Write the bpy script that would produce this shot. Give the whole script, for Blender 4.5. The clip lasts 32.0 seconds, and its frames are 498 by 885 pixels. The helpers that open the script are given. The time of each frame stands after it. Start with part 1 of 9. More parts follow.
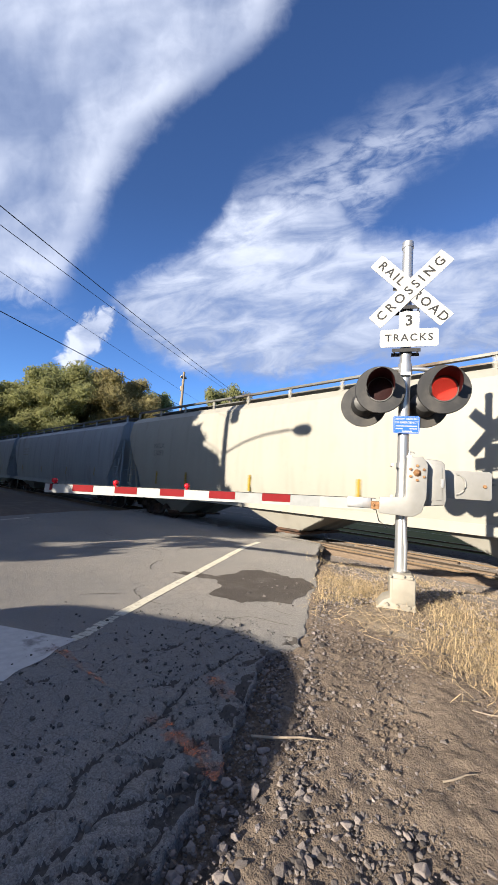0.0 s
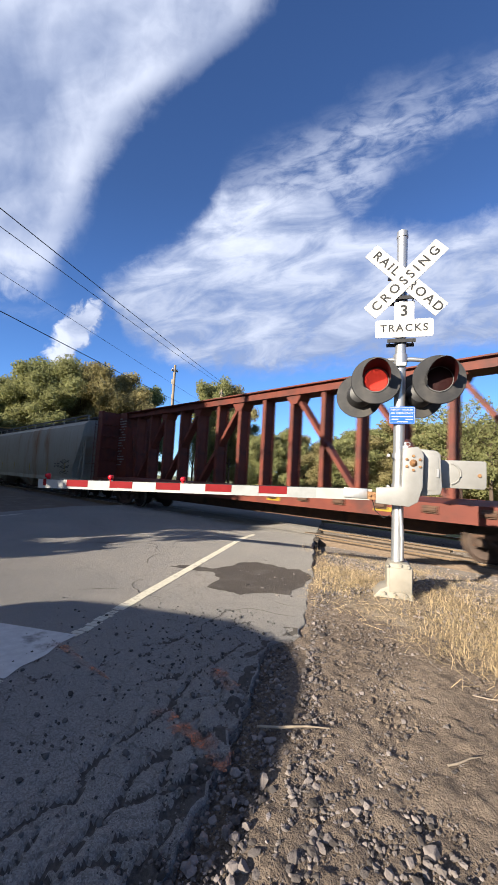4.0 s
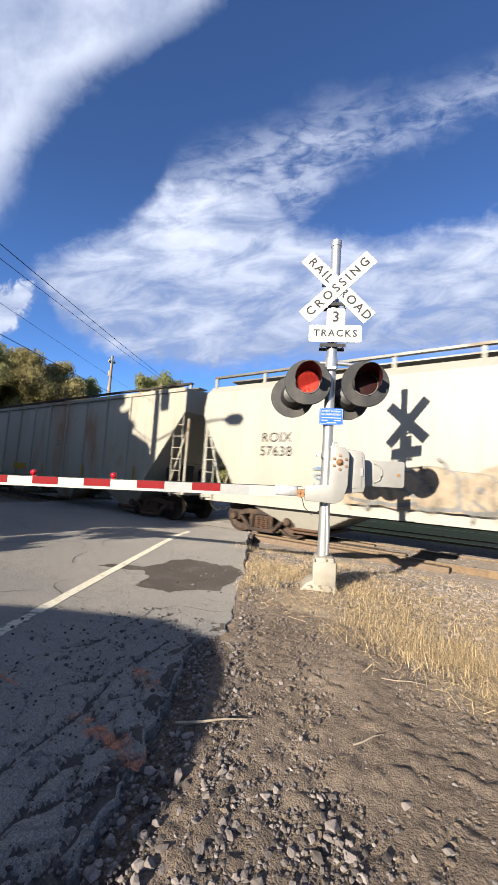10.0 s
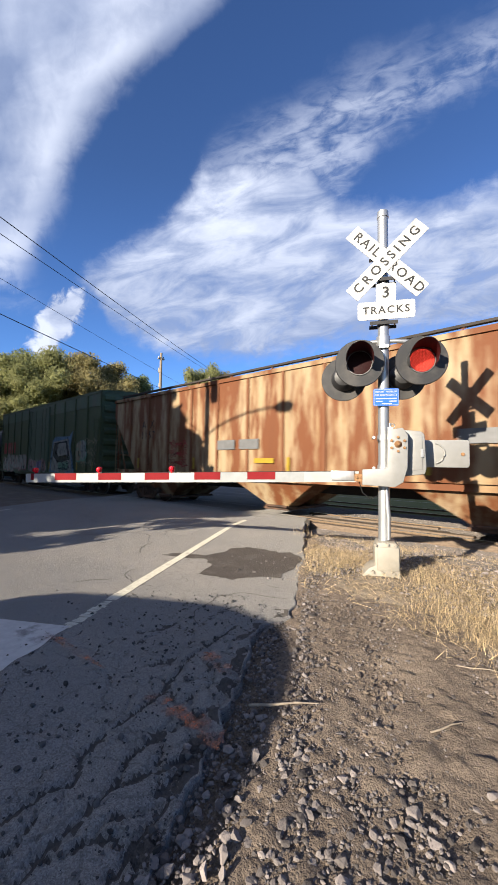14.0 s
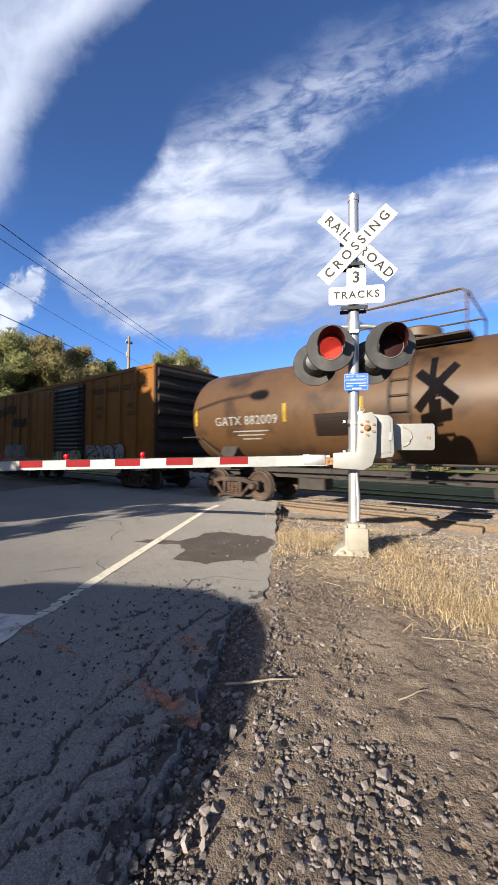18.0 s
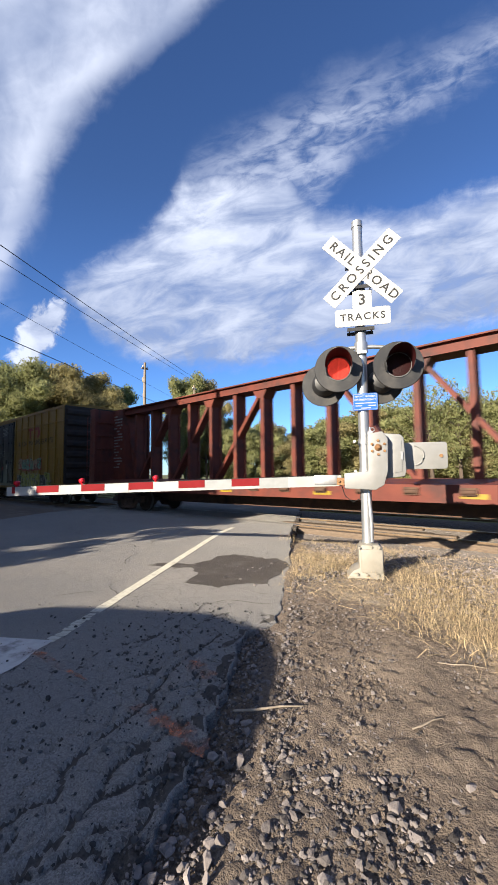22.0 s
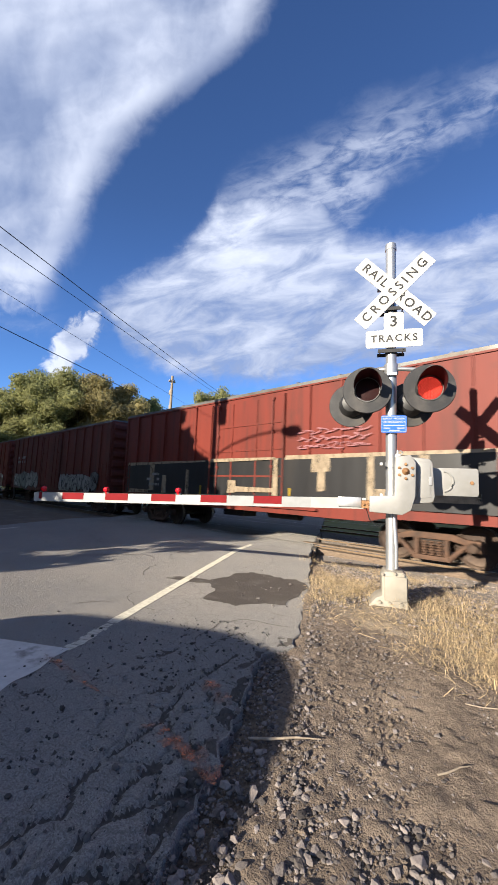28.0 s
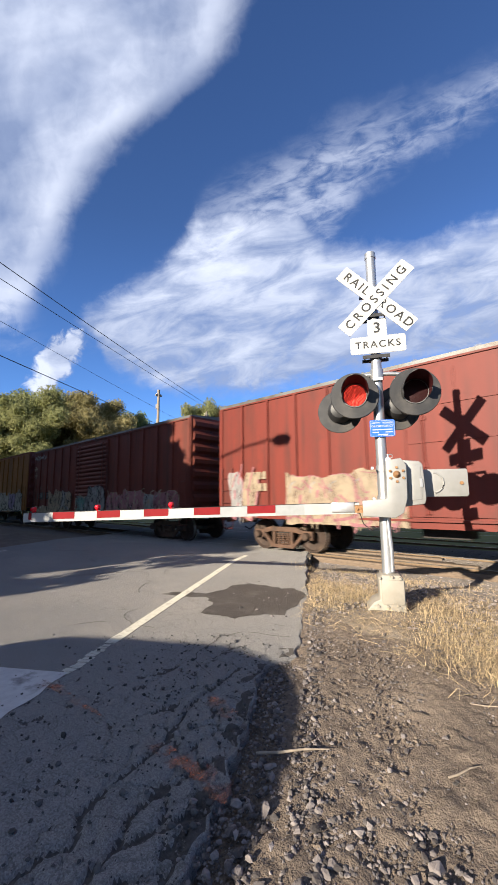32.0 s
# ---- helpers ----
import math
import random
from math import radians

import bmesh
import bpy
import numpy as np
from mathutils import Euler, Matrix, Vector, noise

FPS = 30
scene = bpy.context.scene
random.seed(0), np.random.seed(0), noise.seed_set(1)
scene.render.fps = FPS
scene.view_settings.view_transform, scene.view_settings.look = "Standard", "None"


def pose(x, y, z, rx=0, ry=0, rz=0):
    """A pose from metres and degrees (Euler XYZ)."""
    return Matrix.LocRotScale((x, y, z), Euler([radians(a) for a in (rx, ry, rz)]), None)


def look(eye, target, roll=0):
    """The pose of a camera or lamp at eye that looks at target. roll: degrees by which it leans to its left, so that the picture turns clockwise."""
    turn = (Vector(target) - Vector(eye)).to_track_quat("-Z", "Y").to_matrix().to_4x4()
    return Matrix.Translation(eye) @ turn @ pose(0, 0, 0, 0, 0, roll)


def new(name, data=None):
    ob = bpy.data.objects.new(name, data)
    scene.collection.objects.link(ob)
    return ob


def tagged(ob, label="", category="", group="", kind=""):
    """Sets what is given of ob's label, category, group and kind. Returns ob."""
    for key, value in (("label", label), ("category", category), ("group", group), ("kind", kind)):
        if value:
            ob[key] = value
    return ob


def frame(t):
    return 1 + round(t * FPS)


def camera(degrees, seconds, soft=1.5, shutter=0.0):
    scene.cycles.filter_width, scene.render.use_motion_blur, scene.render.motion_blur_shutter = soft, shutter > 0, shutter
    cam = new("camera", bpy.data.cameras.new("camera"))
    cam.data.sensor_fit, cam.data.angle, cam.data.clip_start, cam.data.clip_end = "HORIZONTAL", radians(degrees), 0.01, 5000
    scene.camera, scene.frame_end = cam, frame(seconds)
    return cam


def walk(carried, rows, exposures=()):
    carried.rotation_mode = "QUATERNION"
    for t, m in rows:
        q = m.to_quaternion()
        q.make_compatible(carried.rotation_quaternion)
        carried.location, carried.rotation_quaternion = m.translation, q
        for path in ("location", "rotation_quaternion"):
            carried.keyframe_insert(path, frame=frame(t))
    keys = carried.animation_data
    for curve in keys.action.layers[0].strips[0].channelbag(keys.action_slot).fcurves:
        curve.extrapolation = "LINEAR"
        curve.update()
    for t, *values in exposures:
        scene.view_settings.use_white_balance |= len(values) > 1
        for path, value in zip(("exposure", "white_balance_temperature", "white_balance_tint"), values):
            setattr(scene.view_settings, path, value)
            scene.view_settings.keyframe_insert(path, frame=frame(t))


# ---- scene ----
# World: x along the track (the train rolls towards -x), y across it and away from the eye, z up.
cam = camera(64.51, 32.0, soft=1.0, shutter=0.2)
# seconds, eye, heading, pitch, roll
ROWS = [
    (0.0, -0.012, 0.013, 1.386, 45.91, 6.36, 3.92),
    (0.5, -0.016, 0.024, 1.380, 46.50, 6.54, 3.96),
    (1.0, -0.022, 0.040, 1.380, 46.98, 6.73, 3.96),
    (1.5, -0.023, 0.045, 1.378, 47.23, 7.05, 3.81),
    (2.0, -0.019, 0.028, 1.382, 47.08, 7.18, 3.25),
    (2.5, -0.011, 0.018, 1.383, 46.61, 6.45, 2.49),
    (3.0, -0.039, 0.006, 1.382, 45.71, 5.03, 2.07),
    (3.5, -0.070, -0.016, 1.376, 44.28, 4.52, 2.71),
    (5.5, -0.047, -0.016, 1.398, 47.13, 8.97, 4.72),
    (6.0, -0.040, 0.004, 1.389, 42.84, 4.97, 3.66),
    (6.5, -0.011, 0.016, 1.391, 39.24, 3.59, 2.42),
    (7.0, -0.003, 0.011, 1.393, 37.80, 5.49, 3.48),
    (7.5, 0.004, 0.019, 1.392, 36.41, 6.40, 4.23),
    (8.0, -0.004, 0.019, 1.394, 35.95, 6.47, 4.51),
    (8.5, -0.009, 0.018, 1.391, 35.86, 6.37, 4.50),
    (9.0, -0.001, 0.015, 1.387, 35.59, 6.06, 4.29),
    (9.5, 0.001, 0.020, 1.386, 35.48, 5.64, 4.05),
    (10.0, 0.007, 0.027, 1.384, 35.99, 5.47, 3.69),
    (10.5, 0.008, 0.023, 1.392, 36.52, 5.40, 3.46),
    (11.0, 0.011, 0.016, 1.399, 36.28, 4.84, 3.18),
    (11.5, 0.007, 0.008, 1.400, 36.06, 3.81, 2.78),
    (12.0, -0.007, 0.012, 1.399, 37.34, 2.81, 2.08),
    (12.5, -0.011, 0.018, 1.393, 40.00, 2.61, 1.31),
    (13.0, -0.018, 0.009, 1.392, 42.13, 3.08, 0.71),
    (13.5, -0.009, -0.001, 1.392, 43.10, 3.51, 0.54),
    (14.0, -0.017, 0.004, 1.392, 43.23, 3.39, 0.88),
    (14.5, -0.021, 0.014, 1.389, 43.24, 3.06, 1.25),
    (16.5, -0.020, 0.031, 1.384, 43.01, 3.31, 1.71),
    (17.0, -0.039, 0.007, 1.391, 42.30, 3.48, 1.25),
    (17.5, -0.064, -0.024, 1.393, 41.01, 3.09, 0.30),
    (18.0, -0.033, -0.004, 1.381, 39.03, 1.35, 0.23),
    (18.5, 0.015, -0.014, 1.396, 41.53, 2.34, 1.56),
    (19.0, 0.035, -0.009, 1.396, 43.36, 2.08, 0.56),
    (19.5, 0.037, -0.005, 1.391, 38.92, 1.29, 1.85),
    (20.0, 0.042, -0.025, 1.397, 41.06, 3.24, 1.73),
    (20.5, 0.045, -0.041, 1.399, 41.45, 2.52, 2.25),
    (21.0, 0.043, -0.021, 1.389, 42.90, 3.00, 1.30),
    (21.5, 0.044, -0.004, 1.384, 42.12, 4.67, 0.49),
    (22.0, 0.042, 0.012, 1.382, 41.29, 4.48, -0.72),
    (22.5, 0.030, 0.011, 1.376, 41.87, 3.12, -0.72),
    (23.0, 0.030, -0.005, 1.379, 41.88, 2.43, -0.06),
    (23.5, 0.042, -0.028, 1.386, 41.38, 2.88, 0.85),
    (24.0, 0.045, -0.018, 1.391, 40.74, 3.24, 2.00),
    (24.5, 0.035, 0.008, 1.391, 39.60, 3.35, 3.12),
    (25.0, 0.025, 0.024, 1.389, 38.16, 4.49, 4.00),
    (25.5, 0.022, 0.012, 1.394, 38.68, 5.99, 3.77),
    (27.5, 0.027, -0.005, 1.398, 41.52, 7.07, 2.48),
    (28.0, 0.007, -0.000, 1.393, 44.53, 6.76, 2.29),
    (28.5, 0.009, -0.009, 1.396, 46.30, 7.28, 2.68),
    (29.0, 0.004, -0.018, 1.394, 46.04, 8.07, 3.05),
    (29.5, 0.010, -0.018, 1.399, 44.37, 7.93, 2.33),
    (30.0, -0.001, -0.028, 1.400, 43.29, 7.01, 1.28),
    (30.5, 0.003, -0.032, 1.394, 43.05, 7.47, 0.00),
    (31.0, -0.003, -0.026, 1.392, 43.14, 7.93, -0.70),
    (31.5, -0.008, -0.019, 1.390, 43.35, 8.03, -0.83),
    (32.0, -0.009, -0.028, 1.393, 42.90, 8.26, -0.55),
]
walk(cam, [(t, pose(x, y, z, 90 + pitch, 0, yaw) @ pose(0, 0, 0, 0, 0, roll)) for t, x, y, z, yaw, pitch, roll in ROWS])

# ---- light ----
SUN_EL = 17.2
world = bpy.data.worlds.new("sky")
scene.world = world
world.use_nodes = True
wn, wl = world.node_tree.nodes, world.node_tree.links
wn.clear()


def wmath(op, a, b=None):
    n = wn.new("ShaderNodeMath")
    n.operation = op
    for i, v in enumerate((a, b)):
        if v is None:
            continue
        if isinstance(v, (int, float)):
            n.inputs[i].default_value = v
        else:
            wl.new(v, n.inputs[i])
    return n.outputs[0]


def sky():
    """Clear blue sky with a grey-white cloud sheet on one side, a rippled band of thin cloud and a low bank of streaked cloud."""
    st = wn.new("ShaderNodeTexSky")
    st.sky_type, st.sun_disc = "NISHITA", False
    st.sun_elevation, st.sun_rotation = radians(SUN_EL), radians(180)
    st.air_density, st.dust_density, st.ozone_density = 1.0, 0.0, 3.0
    tc = wn.new("ShaderNodeTexCoord")
    sep = wn.new("ShaderNodeSeparateXYZ")
    wl.new(tc.outputs["Generated"], sep.inputs[0])
    # the sky as a plane that touches the dome above the far side of the tracks
    az, el = radians(132), radians(22)
    ahead = Vector((math.cos(az) * math.cos(el), math.sin(az) * math.cos(el), math.sin(el)))
    side = Vector((math.sin(az), -math.cos(az), 0))
    over = side.cross(ahead)

    def along(axis):
        n = wn.new("ShaderNodeVectorMath")
        n.operation = "DOT_PRODUCT"
        wl.new(tc.outputs["Generated"], n.inputs[0])
        n.inputs[1].default_value = axis
        return n.outputs["Value"]

    depth = wmath("MAXIMUM", wmath("ABSOLUTE", along(ahead)), 0.2)
    p, q = wmath("DIVIDE", along(side), depth), wmath("DIVIDE", along(over), depth)

    def noise_at(sp, sq, detail, rough, off, warp=0.0, turn=0.0):
        c, s = math.cos(radians(turn)), math.sin(radians(turn))
        com = wn.new("ShaderNodeCombineXYZ")
        u, v = wmath("ADD", wmath("MULTIPLY", p, c), wmath("MULTIPLY", q, s)), wmath("SUBTRACT", wmath("MULTIPLY", q, c), wmath("MULTIPLY", p, s))
        wl.new(wmath("ADD", wmath("MULTIPLY", u, sp), off), com.inputs[0])
        wl.new(wmath("MULTIPLY", v, sq), com.inputs[1])
        nz = wn.new("ShaderNodeTexNoise")
        nz.inputs["Scale"].default_value, nz.inputs["Detail"].default_value = 1.0, detail
        nz.inputs["Roughness"].default_value, nz.inputs["Distortion"].default_value = rough, warp
        wl.new(com.outputs[0], nz.inputs["Vector"])
        return wmath("SUBTRACT", nz.outputs[0], 0.5)

    def line(x, low, high, *knots):
        """A boundary: its height over x, from knot to knot."""
        ramp = wn.new("ShaderNodeValToRGB")
        wl.new(wmath("DIVIDE", wmath("SUBTRACT", x, low), high - low), ramp.inputs[0])
        els = ramp.color_ramp.elements
        els[0].position, els[1].position = (knots[0][0] - low) / (high - low), (knots[-1][0] - low) / (high - low)
        for a, _ in knots[1:-1]:
            els.new((a - low) / (high - low))
        for e, (_, b) in zip(els, knots):
            e.color = (b + 0.5, b + 0.5, b + 0.5, 1)
        return wmath("SUBTRACT", ramp.outputs[0], 0.5)

    def soft(x, a, b):
        m = wn.new("ShaderNodeMapRange")
        m.interpolation_type = "SMOOTHSTEP"
        m.inputs[1].default_value, m.inputs[2].default_value = a, b
        wl.new(x, m.inputs[0])
        return m.outputs[0]

    broad = noise_at(3.2, 6.5, 4.0, 0.5, 4.2, 0.4, 8)
    streak = noise_at(6.0, 17.0, 5.0, 0.58, 1.7, 0.5, 12)
    ripple = noise_at(15.0, 40.0, 4.0, 0.6, 7.1, 0.7, 14)
    puff = noise_at(26.0, 26.0, 5.0, 0.62, 2.3, 0.5)
    sheet = noise_at(4.6, 2.4, 4.0, 0.5, 9.4, 0.3, -22)
    wob = wmath("ADD", wmath("MULTIPLY", broad, 0.07), wmath("ADD", wmath("MULTIPLY", ripple, 0.035), wmath("MULTIPLY", puff, 0.05)))
    qw, pw = wmath("ADD", q, wob), wmath("ADD", p, wmath("ADD", wmath("MULTIPLY", sheet, 0.12), wmath("ADD", wmath("MULTIPLY", puff, 0.05), wmath("MULTIPLY", broad, 0.06))))
    # the sheet: everything to the side of a slanting edge
    edge = line(q, -0.2, 1.0, (0.0, -0.5), (0.1, -0.5), (0.2, -0.44), (0.3, -0.385), (0.39, -0.32), (0.445, -0.265), (0.49, -0.2), (0.54, -0.11), (0.6, -0.02), (0.66, 0.01), (0.8, 0.06))
    into = wmath("SUBTRACT", wmath("SUBTRACT", edge, 0.025), pw)
    body_a = wmath("MULTIPLY", soft(into, -0.035, 0.075), wmath("ADD", 0.84, wmath("ADD", wmath("MULTIPLY", sheet, 0.8), wmath("ADD", wmath("MULTIPLY", broad, 0.5), wmath("MULTIPLY", puff, 0.35)))))
    body_a = wmath("MULTIPLY", body_a, soft(wmath("ADD", q, wmath("ADD", wmath("MULTIPLY", broad, 0.3), wmath("MULTIPLY", puff, 0.12))), 0.0, 0.16))
    # the rippled band
    top = line(p, -1.0, 1.0, (-0.47, 0.02), (-0.41, 0.085), (-0.33, 0.135), (-0.22, 0.185), (-0.165, 0.245), (-0.13, 0.3), (-0.1, 0.345), (0.0, 0.385), (0.1, 0.44), (0.19, 0.485), (0.3, 0.5), (0.42, 0.545), (0.52, 0.59), (0.8, 0.71))
    low = line(p, -1.0, 1.0, (0.1, 0.0), (0.18, 0.2), (0.2, 0.25), (0.25, 0.325), (0.37, 0.4), (0.5, 0.47), (0.6, 0.53), (0.8, 0.63))
    inside = wmath("MINIMUM", wmath("SUBTRACT", top, qw), wmath("SUBTRACT", qw, low))
    thin = soft(wmath("ADD", wmath("MULTIPLY", ripple, 1.0), wmath("ADD", wmath("MULTIPLY", streak, 0.7), wmath("MULTIPLY", puff, 0.35))), -0.28, 0.24)
    body_b = wmath("MULTIPLY", soft(inside, -0.03, 0.09), wmath("ADD", 0.03, wmath("MULTIPLY", thin, 0.5)))
    # the low bank
    roof = line(p, -1.0, 1.0, (0.1, 0.3), (0.17, 0.215), (0.3, 0.225), (0.38, 0.23), (0.5, 0.265), (0.6, 0.3), (0.8, 0.36))
    foot = line(p, -1.0, 1.0, (-0.47, 0.1), (-0.43, 0.06), (-0.39, 0.01), (-0.365, -0.04), (-0.28, -0.08), (-0.16, -0.12), (-0.04, -0.125), (0.08, -0.11), (0.21, -0.09), (0.7, 0.0))
    bank = wmath("MINIMUM", wmath("SUBTRACT", wmath("MINIMUM", roof, top), qw), wmath("SUBTRACT", qw, foot))
    body_c = wmath("MULTIPLY", soft(bank, -0.02, 0.05), wmath("ADD", 0.9, wmath("ADD", wmath("MULTIPLY", streak, 1.25), wmath("MULTIPLY", puff, 0.5))))
    # a small torn cloud by itself
    tuft = wmath("ADD", wmath("POWER", wmath("ABSOLUTE", wmath("DIVIDE", wmath("SUBTRACT", wmath("SUBTRACT", p, wmath("MULTIPLY", q, 0.75)), -0.475), 0.06)), 2.0), wmath("POWER", wmath("ABSOLUTE", wmath("DIVIDE", wmath("ADD", q, 0.035), 0.09)), 2.0))
    body_d = soft(wmath("ADD", wmath("SUBTRACT", 1.1, tuft), wmath("ADD", wmath("MULTIPLY", puff, 2.2), wmath("MULTIPLY", broad, 1.5))), 0.0, 0.7)
    dens = wmath("MAXIMUM", wmath("MAXIMUM", body_a, body_b), wmath("MAXIMUM", body_c, body_d))
    cover = wmath("MINIMUM", wmath("MAXIMUM", dens, 0.0), 0.97)
    # thick parts are grey-blue underneath, the tops and rims are white
    rise = wmath("MULTIPLY", wmath("SUBTRACT", q, foot), 2.1)
    lit_c = wmath("SUBTRACT", wmath("ADD", wmath("MINIMUM", rise, 0.85), wmath("MULTIPLY", streak, 2.3)), wmath("MULTIPLY", soft(p, -0.15, 0.6), 0.12))
    lit_a = wmath("ADD", wmath("SUBTRACT", 0.7, wmath("MULTIPLY", soft(into, 0.04, 0.26), 0.42)), wmath("ADD", wmath("MULTIPLY", sheet, 1.5), wmath("MULTIPLY", broad, 0.9)))
    pick = wn.new("ShaderNodeMixRGB")
    wl.new(soft(into, -0.02, 0.03), pick.inputs[0])
    wl.new(lit_c, pick.inputs[1])
    wl.new(lit_a, pick.inputs[2])
    shade = wn.new("ShaderNodeMixRGB")
    wl.new(wmath("MINIMUM", wmath("MAXIMUM", wmath("ADD", wmath("ADD", pick.outputs[0], wmath("MULTIPLY", body_d, 0.75)), wmath("MULTIPLY", broad, 0.9)), 0.0), 1.0), shade.inputs[0])
    shade.inputs[1].default_value, shade.inputs[2].default_value = (*CLOUD_DARK, 1), (*CLOUD_LIGHT, 1)
    mix = wn.new("ShaderNodeMixRGB")
    wl.new(cover, mix.inputs[0])
    tint = wn.new("ShaderNodeMixRGB")
    tint.blend_type = "MULTIPLY"
    tint.inputs[0].default_value = 1.0
    low_tint = wn.new("ShaderNodeMixRGB")
    low_tint.inputs[1].default_value, low_tint.inputs[2].default_value = (*HAZE_TINT, 1), (*SKY_TINT, 1)
    hm = wn.new("ShaderNodeMapRange")
    hm.inputs[1].default_value, hm.inputs[2].default_value = 0.1, 0.6
    wl.new(sep.outputs[2], hm.inputs[0])
    wl.new(hm.outputs[0], low_tint.inputs[0])
    wl.new(low_tint.outputs[0], tint.inputs[2])
    wl.new(st.outputs[0], tint.inputs[1])
    wl.new(tint.outputs[0], mix.inputs[1])
    wl.new(shade.outputs[0], mix.inputs[2])
    bg = wn.new("ShaderNodeBackground")
    bg.inputs[1].default_value = SKY_STRENGTH
    wl.new(mix.outputs[0], bg.inputs[0])
    out = wn.new("ShaderNodeOutputWorld")
    wl.new(bg.outputs[0], out.inputs[0])


SKY_STRENGTH, SKY_TINT, HAZE_TINT = 0.042, (0.9, 1.13, 1.62), (1.0, 1.46, 2.3)
CLOUD_DARK, CLOUD_LIGHT = (3.6, 4.5, 6.9), (9.0, 9.7, 11.6)
sky()
sun = new("sun", bpy.data.lights.new("sun", "SUN"))
sun.data.energy, sun.data.angle, sun.data.color = 5.0, radians(0.55), (1.0, 0.9, 0.75)
sun.matrix_world = look((0, 0, 0), (-0.012, math.cos(radians(SUN_EL)), -math.sin(radians(SUN_EL))))
scene.view_settings.exposure = 1.27


# ---- materials ----
def material(name, base, other=None, scale=4.0, rough=0.6, metal=0.0, bump=0.15, bump_scale=60.0, stain=None, stain_scale=0.7,
             stain_at=(0.5, 0.68), stretch=(1, 1, 1), vary=0.0, emit=0.0, gloss=0.3, matt=0.0, relief=0.02):
    """Procedural surface: two tones of grain, stains with their own shape, and fine relief."""
    m = bpy.data.materials.new(name)
    m.use_nodes = True
    nt = m.node_tree
    ns, ln = nt.nodes, nt.links
    b = ns["Principled BSDF"]
    b.inputs["Roughness"].default_value, b.inputs["Metallic"].default_value = rough, metal
    b.inputs["Specular IOR Level"].default_value = gloss
    b.inputs["Diffuse Roughness"].default_value = matt
    tc = ns.new("ShaderNodeTexCoord")
    mp = ns.new("ShaderNodeMapping")
    mp.inputs["Scale"].default_value = stretch
    ln.new(tc.outputs["Object"], mp.inputs[0])

    def grain(s, detail=4.0, vec=None):
        n = ns.new("ShaderNodeTexNoise")
        n.inputs["Scale"].default_value, n.inputs["Detail"].default_value = s, detail
        n.inputs["Roughness"].default_value = 0.6
        ln.new(vec or mp.outputs[0], n.inputs["Vector"])
        return n

    other = other or tuple(c * 0.8 for c in base)
    g = grain(scale, 5.0)
    cr = ns.new("ShaderNodeMapRange")
    cr.inputs[1].default_value, cr.inputs[2].default_value = 0.3, 0.7
    ln.new(g.outputs[0], cr.inputs[0])
    mx = ns.new("ShaderNodeMixRGB")
    mx.inputs[1].default_value, mx.inputs[2].default_value = (*base, 1), (*other, 1)
    ln.new(cr.outputs[0], mx.inputs[0])
    col = mx.outputs[0]
    if stain:
        s = grain(stain_scale, 7.0)
        sr = ns.new("ShaderNodeMapRange")
        sr.inputs[1].default_value, sr.inputs[2].default_value = stain_at
        ln.new(s.outputs[0], sr.inputs[0])
        m2 = ns.new("ShaderNodeMixRGB")
        m2.inputs[2].default_value = (*stain, 1)
        ln.new(sr.outputs[0], m2.inputs[0])
        ln.new(col, m2.inputs[1])
        col = m2.outputs[0]
    if vary:
        oi = ns.new("ShaderNodeObjectInfo")
        hv = ns.new("ShaderNodeHueSaturation")
        vr = ns.new("ShaderNodeMapRange")
        vr.inputs[3].default_value, vr.inputs[4].default_value = 1 - vary, 1 + vary
        ln.new(oi.outputs["Random"], vr.inputs[0])
        ln.new(vr.outputs[0], hv.inputs["Value"])
        ln.new(col, hv.inputs["Color"])
        col = hv.outputs[0]
    ln.new(col, b.inputs["Base Color"])
    if emit:
        b.inputs["Emission Color"].default_value, b.inputs["Emission Strength"].default_value = (*base, 1), emit
    if bump:
        n = grain(bump_scale, 3.0)
        bp = ns.new("ShaderNodeBump")
        bp.inputs["Strength"].default_value, bp.inputs["Distance"].default_value = bump, relief
        ln.new(n.outputs[0], bp.inputs["Height"])
        ln.new(bp.outputs[0], b.inputs["Normal"])
    return m


def island_vary(m, low=0.6, high=1.25):
    """Let each joined piece differ in brightness."""
    ns, ln = m.node_tree.nodes, m.node_tree.links
    b = ns["Principled BSDF"]
    src = b.inputs["Base Color"].links[0].from_socket
    geo, hv, vr = ns.new("ShaderNodeNewGeometry"), ns.new("ShaderNodeHueSaturation"), ns.new("ShaderNodeMapRange")
    vr.inputs[3].default_value, vr.inputs[4].default_value = low, high
    ln.new(geo.outputs["Random Per Island"], vr.inputs[0])
    ln.new(vr.outputs[0], hv.inputs["Value"])
    ln.new(src, hv.inputs["Color"])
    ln.new(hv.outputs[0], b.inputs["Base Color"])
    return m


def leafy(m, share=0.5):
    """Thin leaves pass part of the light on."""
    ns, ln = m.node_tree.nodes, m.node_tree.links
    b = ns["Principled BSDF"]
    t, mx = ns.new("ShaderNodeBsdfTranslucent"), ns.new("ShaderNodeMixShader")
    ln.new(b.inputs["Base Color"].links[0].from_socket, t.inputs["Color"])
    mx.inputs[0].default_value = share
    ln.new(b.outputs[0], mx.inputs[1])
    ln.new(t.outputs[0], mx.inputs[2])
    ln.new(mx.outputs[0], ns["Material Output"].inputs["Surface"])
    return m


